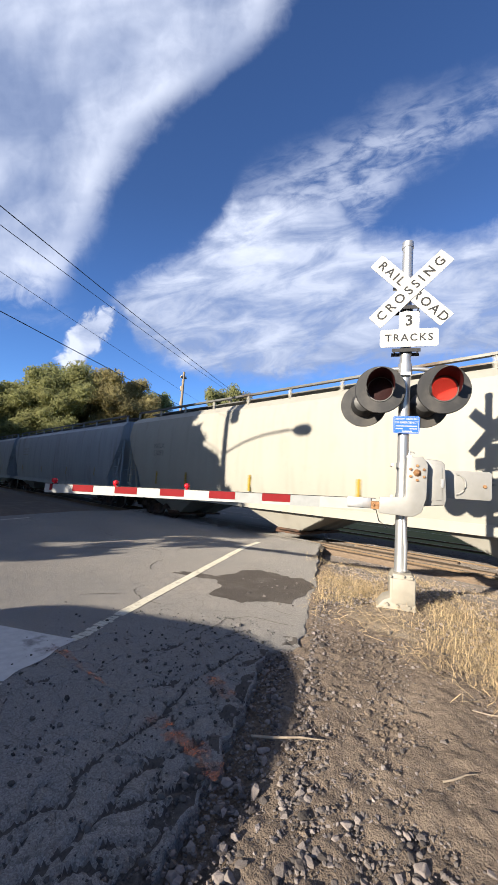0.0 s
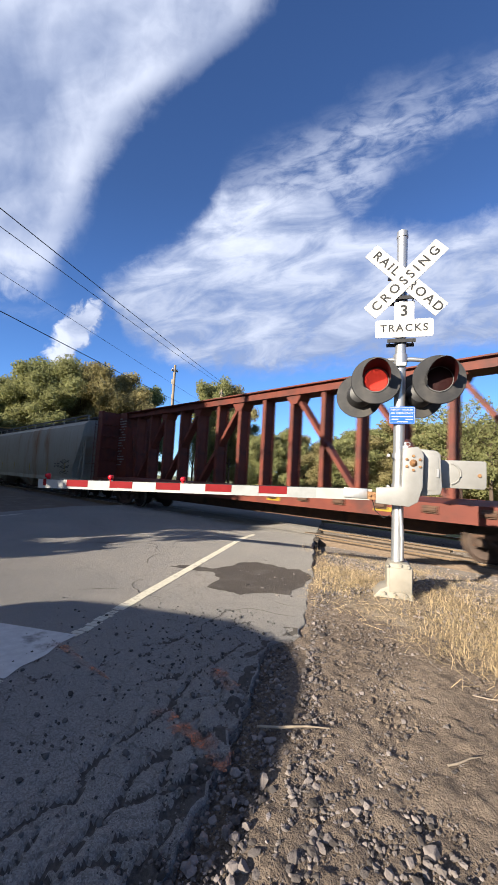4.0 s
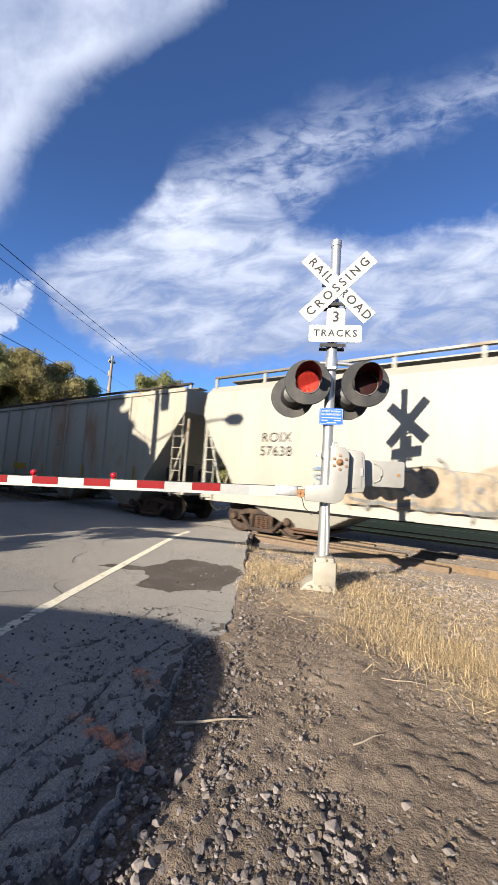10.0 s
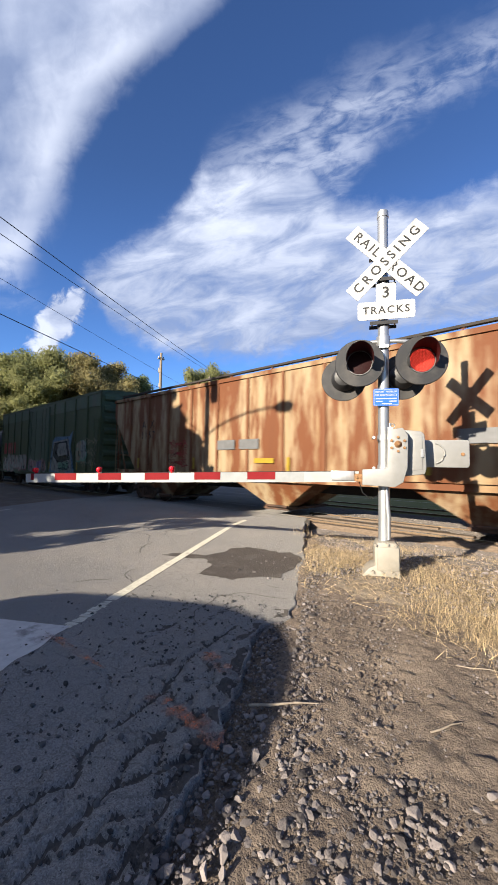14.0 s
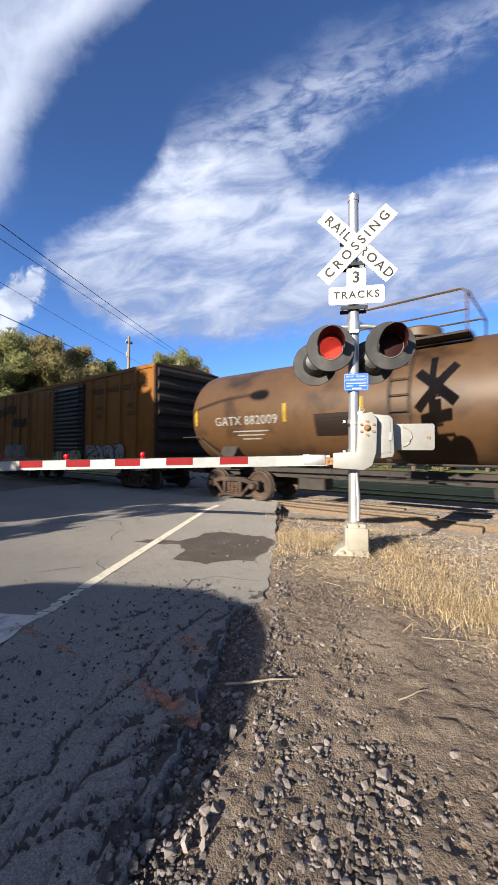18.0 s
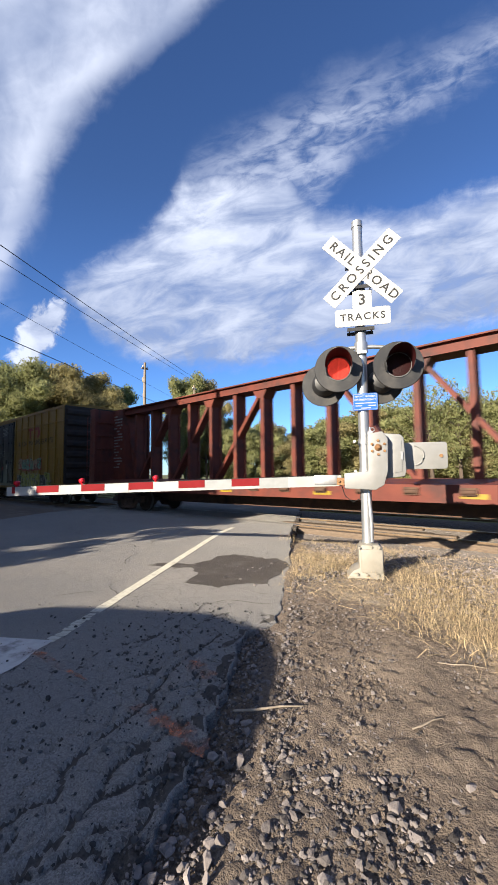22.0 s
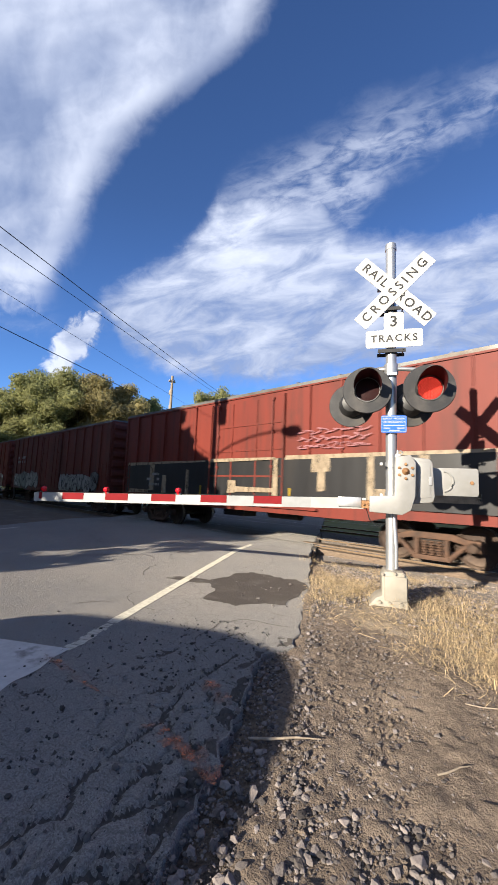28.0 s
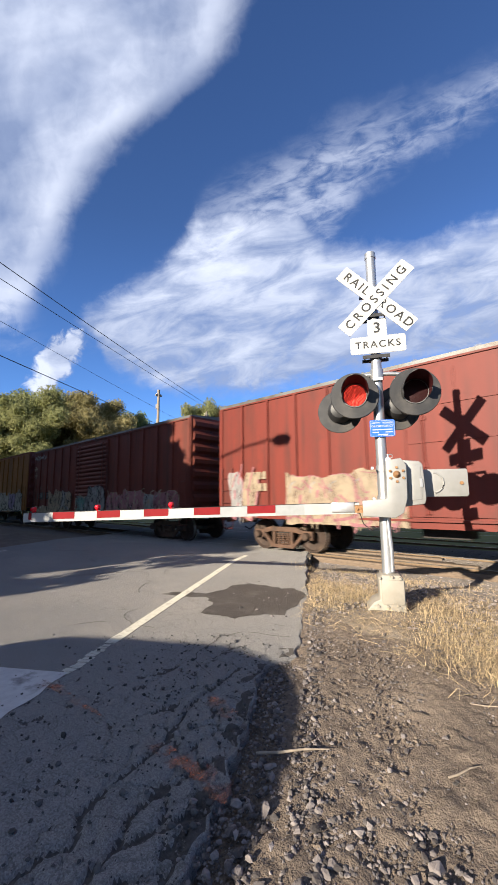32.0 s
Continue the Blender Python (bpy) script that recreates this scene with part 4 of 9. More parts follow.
# ---- crossing signal ----
def grade_signal():
    t = thing("railroad_crossing_signal", "galvanised crossing signal mast with crossbuck, red flashers and lowered gate arm", "crossing signal", pose(-2.2, 4.83, 0.09, 0, 0, 29))
    # mast and foot
    g = Geo().lathe([(0.02, 0.07), (4.6, 0.066), (4.66, 0.072), (4.67, 0.06)], axis="z", n=24)
    g.lathe([(4.58, 0.074), (4.62, 0.074)], axis="z", n=24)
    part("mast", g, M["galv"], t, "galvanised steel tube")
    part("conduit", Geo().tube([(0.045, -0.085, 0.42), (0.045, -0.085, 0.7), (0.04, -0.08, 0.74), (0.02, -0.065, 1.1)], [0.026, 0.026, 0.032, 0.02], 10), M["galv"], t)
    base = Geo()
    base.prism([(-0.27, -0.06), (0.21, -0.06), (0.21, -0.025), (0.165, -0.01), (0.165, 0.35), (0.12, 0.4), (-0.09, 0.4), (-0.125, 0.33), (-0.12, 0.12), (-0.19, 0.09), (-0.27, 0.0)], -0.2, 0.17, "y")
    foot = part("base", base, M["white_paint"], t, "cream painted cast junction base", bevel=0.012)
    part("cover_plate", Geo().box(-0.1, 0.155, -0.222, -0.2, 0.07, 0.35), M["white_paint"], foot, "bolted cover plate", bevel=0.012)
    for x, z in ((-0.15, 0.05), (-0.04, 0.045), (0.09, 0.045), (-0.12, 0.37), (0.02, 0.385), (0.11, 0.37)):
        part("bolt", Geo().lathe([(-0.235, 0.016), (-0.2, 0.018)], (x, 0, z), "y", 8), M["white_paint"], foot)
    part("footing", Geo().box(-0.34, 0.36, -0.32, 0.3, -0.3, -0.055), M["ballast"], t, "rough concrete footing", bevel=0.02)
    # crossbuck
    for turn, word, off in ((-45, "RAILROAD", -0.098), (45, "CROSSING", -0.106)):
        g = Geo()
        r = 0.008
        g.prism([(-0.61, -0.108 + r), (-0.61 + r, -0.108), (0.61 - r, -0.108), (0.61, -0.108 + r), (0.61, 0.108 - r), (0.61 - r, 0.108), (-0.61 + r, 0.108), (-0.61, 0.108 - r)], -0.003, 0.003, "y")
        blade = part("crossbuck_blade", g, M["sign_white"], t, "white blade with black capitals", pose(0.035, off, 3.955, 0, -turn, 0))
        half = (word[:4], word[4:])
        if word == "CROSSING":
            part("lettering", lettering(word, 0.165, M["sign_black"], spacing=1.5, bold=0.002), None, blade, "black capitals", pose(0, -0.0045, 0))
        else:
            for s, w in ((-1, half[0]), (1, half[1])):
                part("lettering", lettering(w, 0.165, M["sign_black"], spacing=1.3, bold=0.002), None, blade, "black capitals", pose(s * 0.335, -0.0045, 0))
    for z in (4.07, 3.72, 3.15):
        c = Geo().lathe([(z - 0.03, 0.078), (z + 0.03, 0.078)], axis="z", n=18)
        c.box(-0.17, 0.17, -0.1, -0.085, z - 0.022, z + 0.022)
        c.box(-0.17, 0.17, 0.075, 0.09, z - 0.022, z + 0.022)
        for x in (-0.14, 0.14):
            c.tube([(x, -0.1, z), (x, 0.1, z)], 0.009, 6)
        part("sign_clamp", c, M["black_paint"] if z < 4 else M["galv"], t)

    def plate(x0, x1, z0, z1, r, y, mat, name, label):
        pts = []
        for cx, cz, a0 in ((x1 - r, z1 - r, 0), (x0 + r, z1 - r, 90), (x0 + r, z0 + r, 180), (x1 - r, z0 + r, 270)):
            pts += [(cx + r * math.cos(radians(a0 + d)), cz + r * math.sin(radians(a0 + d))) for d in (0, 30, 60, 90)]
        return part(name, Geo().prism(pts, y - 0.003, y + 0.003, "y"), mat, t, label)

    p = plate(-0.095, 0.148, 3.38, 3.66, 0.025, -0.094, M["sign_white"], "count_plate", "white plate with black number")
    part("lettering", lettering("3", 0.2, M["sign_black"], bold=0.003), None, p, "black number", pose(0.026, -0.099, 3.535))
    p = plate(-0.322, 0.374, 3.19, 3.425, 0.03, -0.1, M["sign_white"], "tracks_plate", "white plate with black capitals")
    part("lettering", lettering("TRACKS", 0.132, M["sign_black"], spacing=1.25, bold=0.0015), None, p, "black capitals", pose(0.026, -0.105, 3.308))
    p = plate(-0.13, 0.175, 2.08, 2.3, 0.02, -0.095, M["sign_blue"], "notice_plate", "blue emergency notice with white border and print")
    part("border", Geo().box(-0.118, 0.163, -0.1, -0.0995, 2.285, 2.289).box(-0.118, 0.163, -0.1, -0.0995, 2.09, 2.094).box(-0.122, -0.118, -0.1, -0.0995, 2.09, 2.289).box(0.163, 0.167, -0.1, -0.0995, 2.09, 2.289), M["sign_white"], p, smooth=0)
    for txt, z, s in (("REPORT  PROBLEM", 2.258, 0.03), ("OR EMERGENCY", 2.216, 0.036)):
        part("lettering", lettering(txt, s, M["sign_white"], bold=0.0008), None, p, "white print", pose(0.022, -0.1, z))
    for x0, x1, z in ((-0.1, 0.148, 2.172), (-0.1, -0.02, 2.138), (0.06, 0.148, 2.138), (-0.03, 0.09, 2.108)):
        part("print_bar", Geo().box(x0, x1, -0.1, -0.0992, z - 0.006, z + 0.006), M["sign_white"], p, "white print", smooth=0)
    # crossarm and flashers
    arm = Geo().tube([(-0.36, 0.02, 2.9), (-0.12, -0.0, 2.93), (0, 0, 2.93), (0.14, 0.0, 2.93), (0.45, 0.02, 2.9)], 0.028, 10)
    arm.lathe([(2.86, 0.085), (2.99, 0.085)], axis="z", n=18)
    arm.box(-0.06, 0.06, -0.11, 0.11, 2.82, 2.86)
    part("crossarm", arm, M["galv"], t, "galvanised light bracket")
    made = []
    for x, y, turn in ((-0.30, -0.17, 0), (0.43, -0.17, 0), (-0.5, 0.3, 180), (0.26, 0.3, 180)):
        made.append(flasher(t, pose(x, y, 2.62 if y < 0 else 2.52, 0, 0, turn), x, y))
    # gate mechanism
    box = Geo()
    box.prism([(-0.27, 1.09), (0.1, 1.07), (0.2, 1.13), (0.25, 1.3), (0.26, 1.7), (0.2, 1.79), (0.03, 1.765), (0.02, 1.3), (-0.27, 1.28)], -0.24, -0.1, "y")
    mech = part("gate_mechanism", box, M["box_grey"], t, "pale painted gate arm bracket with bolts", bevel=0.01)
    part("housing", Geo().prism([(0.22, 1.2), (0.47, 1.23), (0.49, 1.3), (0.47, 1.72), (0.43, 1.76), (0.22, 1.78)], -0.09, 0.3, "y"), M["box_grey"], mech, "grey drive cabinet", bevel=0.02)
    for i in range(6):
        a = radians(60 * i + 30)
        part("bolt", Geo().lathe([(-0.262, 0.014), (-0.24, 0.018)], (0.145 + 0.085 * math.cos(a), 0, 1.59 + 0.085 * math.sin(a)), "y", 8), M["rust_bolt"], mech)
    part("hub", Geo().lathe([(-0.3, 0.012), (-0.27, 0.028), (-0.24, 0.045)], (0.145, 0, 1.59), "y", 12), M["rust_bolt"], mech, "rusty hub nut")
    part("top_lug", Geo().box(0.03, 0.09, -0.2, -0.13, 1.76, 1.8).lathe([(1.8, 0.012), (1.85, 0.012)], (0.06, -0.165, 0), "z", 8), M["galv"], mech)
    part("housing_door", Geo().prism([(0.29, 1.27), (0.44, 1.29), (0.44, 1.69), (0.29, 1.72)], -0.098, -0.088, "y"), M["box_grey"], mech, "bolted cabinet door", bevel=0.004)
    part("latch", Geo().box(0.42, 0.45, -0.112, -0.096, 1.44, 1.54), M["galv"], mech)
    part("cable", Geo().tube([(-0.3, 0.1, 1.12), (-0.26, 0.1, 0.98), (-0.16, 0.08, 0.9), (-0.07, 0.03, 0.95), (-0.06, 0.0, 1.08)], 0.006, 5), M["wire"], mech, "thin hanging cable")
    part("eye_bolt", Geo().tube([(0.09 + 0.025 * math.cos(a * 0.6), -0.17, 1.82 + 0.025 * math.sin(a * 0.6)) for a in range(11)], 0.006, 6), M["galv"], mech)
    for z in (1.3, 1.68):
        c = Geo().lathe([(z - 0.035, 0.08), (z + 0.035, 0.08)], axis="z", n=18)
        for x in (-0.13, 0.13):
            c.tube([(x, -0.15, z), (x, 0.1, z)], 0.012, 6)
            c.lathe([(-0.16, 0.02), (-0.13, 0.02)], (x, 0, z), "y", 6)
        part("clamp", c, M["galv"], mech)
    cw = Geo().prism([(0.3, 1.32), (1.02, 1.32), (1.04, 1.35), (1.04, 1.65), (1.02, 1.67), (0.3, 1.67)], 0.2, 0.25, "y")
    part("counterweight_arm", cw, M["box_grey"], t, "grey counterweight plate", bevel=0.006)
    part("rim", Geo().tube([(0.62 + 0.13 * math.cos(radians(a)), 0.19, 1.5 + 0.13 * math.sin(radians(a))) for a in range(-80, 81, 16)], 0.012, 6), M["box_grey"], t)
    part("bolt", Geo().lathe([(0.18, 0.022), (0.2, 0.022)], (0.96, 0, 1.49), "y", 8), M["rust_bolt"], t)
    # gate arm
    slope = -0.0257
    ay = 0.235
    gate = part("gate_arm", Geo().box(-0.36, -0.2, -0.2, ay + 0.03, 1.13, 1.22), M["rust_bolt"], t, "striped red and white gate arm")
    first, step = -5.093, 0.4064
    cuts = [-0.3, first + 10 * step] + [first + k * step for k in range(9, -2, -1)] + [-5.56, -5.66]
    tone = ["arm_white", "arm_grey", "arm_red", "arm_grey", "arm_red", "arm_white", "arm_red", "arm_white", "arm_red", "arm_white", "arm_red", "arm_white", "arm_red", "arm_white"]
    for (b, a), m in zip(zip(cuts, cuts[1:]), tone):
        w, s = 0.072, Geo()
        za, zb = 1.187 - a * slope, 1.187 - b * slope
        s.prism([(a, za - w), (b, zb - w), (b, zb + w), (a, za + w)], ay - 0.015, ay + 0.015, "y")
        if m == "arm_red":
            s = Geo().prism([(a, za - w), (b, zb - w), (b, zb + w), (a, za + w)], ay - 0.012, ay + 0.015, "y")
            part("arm_core", s, M["arm_white"], gate, "white painted arm edge", smooth=0)
            s = Geo().prism([(a, za - 0.45 * w), (b, zb - 0.45 * w), (b, zb + w + 0.002), (a, za + w + 0.002)], ay - 0.018, ay - 0.012, "y")
        part("arm_segment", s, M[m], gate, m.replace("arm_", "").replace("grey", "worn silver") + " reflective band", smooth=0)
    part("arm_bracket", Geo().box(-0.66, -0.36, 0.2, 0.275, 1.125, 1.255), M["galv"], gate, bevel=0.006)
    for x in (-0.34, -0.28, -0.22):
        part("bolt", Geo().lathe([(-0.225, 0.015), (-0.2, 0.018)], (x, 0, 1.18), "y", 8), M["rust_bolt"], gate)
    for x in (-5.47, -4.27, -3.02):
        z = 1.187 - x * slope + 0.072
        lamp = part("gate_lamp", Geo().lathe([(z, 0.024), (z + 0.02, 0.026), (z + 0.025, 0.036), (z + 0.04, 0.03), (z + 0.05, 0.036), (z + 0.085, 0.036), (z + 0.1, 0.02)], (x, ay, 0), "z", 12), M["red_lamp"], gate, "small red gate lamp")
        part("lens", Geo().lathe([(ay - 0.06, 0.012), (ay - 0.05, 0.034), (ay - 0.02, 0.038)], (x, 0, z + 0.062), "y", 12), M["red_lamp"], lamp)
        part("lamp_foot", Geo().box(x - 0.05, x + 0.05, ay - 0.02, ay + 0.02, z, z + 0.015), M["black_paint"], lamp, "dark lamp foot", smooth=0)
    part("lamp_cable", Geo().tube([(x, ay + 0.02, 1.187 - x * slope + 0.075) for x in (-5.4, -4.6, -3.4, -2, -0.7, -0.3)], 0.006, 5), M["wire"], gate)
    return t, made


def flasher(parent, at, x, y):
    f = part("flasher", Geo().lathe([(0.0, 0.15), (0.0, 0.3), (0.012, 0.305), (0.02, 0.3), (0.02, 0.15)], axis="y", n=40, ring=True), M["black_paint"], parent, "black round background with hooded red light", at)
    part("backplate", Geo().lathe([(-0.006, 0.16), (-0.006, 0.298), (0.0, 0.3), (0.0, 0.16)], axis="y", n=40, ring=True), M["black_paint"], f, smooth=0)
    part("lamp_case", Geo().lathe([(0.02, 0.17), (0.12, 0.16), (0.19, 0.12), (0.21, 0.05)], axis="y", n=28), M["black_paint"], f)
    part("lens_ring", Geo().lathe([(-0.02, 0.148), (-0.02, 0.158), (0.0, 0.158), (0.0, 0.148)], axis="y", n=32, ring=True), M["lens_rim"], f, "bright lens ring")
    hood = Geo()
    n, rows = 26, []
    for i in range(n + 1):
        a = radians(-28 + 236 * i / n)
        rows.append((math.cos(a), math.sin(a), 0.4 * (0.45 + 0.55 * max(0, math.sin(a)) ** 0.7) if math.sin(a) > -0.4 else 0.1))
    for r in (0.168, 0.162):
        for c, s, d in rows:
            hood.v += [(r * c, 0.0, r * s), (r * c, -d, r * s)]
    k = 2 * (n + 1)
    for i in range(n):
        hood.f += [(2 * i, 2 * i + 2, 2 * i + 3, 2 * i + 1), (k + 2 * i, k + 2 * i + 1, k + 2 * i + 3, k + 2 * i + 2), (2 * i + 1, 2 * i + 3, k + 2 * i + 3, k + 2 * i + 1)]
        hood.s += [0, 1, 0]
    part("hood", hood, [M["black_paint"], M["hood_glow"]], f)
    part("bracket", Geo().tube([(0, 0.1, 0.0), (0, 0.1, 0.16), (0.0, 0.17 if y < 0 else 0.3, 0.29)], 0.03, 8), M["galv"], f)
    # the lamp turns its glowing face to the front while lit, its dark face otherwise
    d = Geo().lathe([(-0.004, 0.148), (0.0, 0.15)], axis="y", n=36, slot=0)
    lens = part("lens", Geo().lathe([(0.0, 0.15), (0.006, 0.148), (0.014, 0.11), (0.02, 0.0001)], axis="y", n=36), M["lens_off"], f, "round red signal lens", pose(0, -0.004, 0))
    lit = Geo().lathe([(-0.006, 0.148), (-0.0005, 0.15)], axis="y", n=36, slot=0)
    for ring in range(9):
        m = max(1, 6 * ring)
        for i in range(m):
            a = 2 * math.pi * (i + 0.5 * (ring % 2)) / m
            cx, cz = 0.0163 * ring * math.cos(a), 0.0163 * ring * math.sin(a)
            h = [(cx + 0.0058 * math.cos(b * 1.047), -0.0085, cz + 0.0058 * math.sin(b * 1.047)) for b in range(6)]
            lit.add(h, [(0, 1, 2, 3, 4, 5)], 1)
    face = part("lit_face", lit, [M["lens_bed"], M["led"]], lens, "glowing red lamp face of many points", smooth=0)
    return lens


SIGNAL, LENSES = grade_signal()


# ---- train ----
SCALE_S = 1.0235
SPEED, SLOWING = 15.18 * SCALE_S, -0.0241 * SCALE_S


def rolled(t):
    """Metres that the train has rolled since the clip's start."""
    return SPEED * t + 0.5 * SLOWING * t * t


CARS, WHEELS = [], []
HALF = 1.6


def truck_parts():
    sf = Geo()
    sf.prism([(-1.05, 0.36), (-1.05, 0.6), (-0.72, 0.62), (-0.45, 0.7), (0.45, 0.7), (0.72, 0.62), (1.05, 0.6), (1.05, 0.36), (0.72, 0.36), (0.7, 0.5), (0.42, 0.56), (-0.42, 0.56), (-0.7, 0.5), (-0.72, 0.36)], -0.07, 0.07, "y")
    for s in (-1, 1):
        sf.prism([(s * 0.78, 0.5), (s * 0.66, 0.5), (s * 0.3, 0.15), (s * 0.4, 0.12)], -0.06, 0.06, "y")
        sf.prism([(s * 0.27, 0.15), (s * 0.37, 0.15), (s * 0.37, 0.6), (s * 0.27, 0.6)], -0.065, 0.065, "y")
    sf.prism([(-0.4, 0.1), (0.4, 0.1), (0.4, 0.2), (-0.4, 0.2)], -0.08, 0.08, "y")
    frame_mesh = sf.mesh("side_frame", M["steel_dark"], 0.008)
    frame_rust = sf.mesh("side_frame", M["steel_rust"], 0.008)
    prof = []
    for i in range(6):
        z = 0.2 + 0.055 * i
        prof += [(z, 0.045), (z + 0.012, 0.07), (z + 0.036, 0.07), (z + 0.048, 0.045)]
    spring = Geo().lathe(prof, (0, 0, 0), "z", 10).mesh("spring", M["steel_rust"])
    cap = Geo().lathe([(-0.16, 0.03), (-0.155, 0.085), (-0.1, 0.11), (0.0, 0.115)], axis="y", n=16).mesh("bearing_cap", M["steel_dark"])
    bol = Geo().box(-0.24, 0.24, -1.0, 1.0, 0.42, 0.68).mesh("bolster", M["under"], 0.02)
    w = Geo()
    for s in (-1, 1):
        prof = [(0.66, 0.14), (0.665, 0.3), (0.655, 0.39), (0.655, 0.48), (0.685, 0.482), (0.7, 0.457), (0.795, 0.452), (0.8, 0.4), (0.77, 0.38), (0.745, 0.3), (0.76, 0.16), (0.82, 0.13), (0.83, 0.05)]
        w.lathe([(s * a, r) for a, r in (prof if s > 0 else prof[::-1])], (0, 0, 0), "y", 32, 0)
    w.lathe([(-0.9, 0.075), (0.9, 0.075)], (0, 0, 0), "y", 10)
    wheelset = w.mesh("wheelset", [M["wheel"], M["tread"]], 0, 30)
    wheelset.polygons.foreach_set("material_index", [1 if 0.44 < math.hypot(p.center.x, p.center.z) < 0.475 and abs(p.normal.y) < 0.6 else 0 for p in wheelset.polygons])
    return frame_mesh, frame_rust, spring, cap, bol, wheelset


TRUCK = truck_parts()


def truck(car, x, rust=False):
    frame_mesh, frame_rust, spring, cap, bol, wheelset = TRUCK
    t = part("truck", bol, None, car, "rusty cast steel freight truck" if rust else "grimy cast steel freight truck", pose(x, 0, 0))
    for y in (-0.99, 0.99):
        part("side_frame", frame_rust if rust else frame_mesh, None, t, at=pose(0, y, 0))
        for x_s in (-0.16, 0.0, 0.16):
            part("spring", spring, None, t, at=pose(x_s, y, 0))
        for s in (-0.88, 0.88):
            part("bearing_cap", cap, None, t, at=pose(s, y * 1.06, 0.46, 0, 0, 0 if y < 0 else 180))
    for s in (-0.88, 0.88):
        w = part("wheelset", wheelset, None, t, "steel wheels on an axle", pose(s, 0, 0.457))
        WHEELS.append((w, s, car))
    return t


def coupler(car, x, s):
    g = Geo().box(0, 0.55, -0.09, 0.09, 0.74, 0.96)
    g.prism([(0.45, 0.7), (0.62, 0.72), (0.66, 0.8), (0.64, 0.98), (0.5, 1.0), (0.42, 0.95)], -0.15, 0.16, "y")
    part("coupler", g, M["steel_rust"], car, at=pose(x, 0, 0, 0, 0, 0 if s > 0 else 180), bevel=0.02)
    hose = Geo().tube([(0.25, -0.35, 0.85), (0.4, -0.36, 0.6), (0.6, -0.3, 0.45), (0.75, -0.2, 0.55)], 0.025, 8)
    part("air_hose", hose, M["rubber"], car, "black air hose", pose(x, 0, 0, 0, 0, 0 if s > 0 else 180))


def start_car(name, label, s0, s1, category="freight car"):
    """A car whose near corners pass the eye between the train's metres s0 and s1."""
    car = thing(name, label, category, None, "cars of the train")
    mid, length = (s0 + s1) / 2 * SCALE_S, (s1 - s0) * SCALE_S
    car.matrix_basis = pose(mid, TRACK_Y, RAIL_TOP)
    CARS.append((car, mid, length))
    return car, length


def ladder(car, x, y, z0, z1, mat, wide=0.42, step=0.38, facing=-1):
    g = Geo()
    for s in (-wide / 2, wide / 2):
        g.tube([(x + s, y, z0), (x + s, y + facing * 0.06, z0 + 0.03), (x + s, y + facing * 0.06, z1 - 0.03), (x + s, y, z1)], 0.016, 6)
    z = z0 + 0.08
    while z < z1:
        g.tube([(x - wide / 2, y + facing * 0.06, z), (x + wide / 2, y + facing * 0.06, z)], 0.013, 6)
        z += step
    return part("ladder", g, mat, car, "steel ladder")


def stencil(car, text, x, z, size, mat, y=None, spacing=1.0, bold=0.0, name="lettering"):
    lines = text.split("\n")
    for i, row in enumerate(lines):
        part(name, lettering(row, size, PAINTS[mat], spacing=spacing, bold=bold), None, car, mat + " stencilled lettering", pose(x, -HALF - 0.012 if y is None else y, z + size * (0.5 * (len(lines) - 1) - i)))


def print_bars(car, x, z, w, rows, mat, seed, y=None, gap=0.09, tall=0.045):
    """Small print that cannot be read, as bars."""
    r, g = random.Random(seed), Geo()
    for i in range(rows):
        a = x
        while a < x + w:
            b = min(x + w, a + 0.1 + 0.25 * r.random())
            if r.random() < 0.8:
                g.box(a, b, -0.002, 0.0, z - i * gap, z - i * gap + tall)
            a = b + 0.05
    if g.f:
        tagged(part("print_bar", g, PAINTS[mat], car, at=pose(0, -HALF - 0.01 if y is None else y, 0), smooth=0), mat + " small print", kind="stuff")


def reflectors(car, xs, z, mat="yellow", y=None, w=0.07, h=0.42):
    for x in xs:
        part("reflector", Geo().box(x - w / 2, x + w / 2, -0.003, 0.003, z, z + h), PAINTS[mat], car, mat + " reflective strip", pose(0, -HALF - 0.012 if y is None else y, 0), smooth=0)


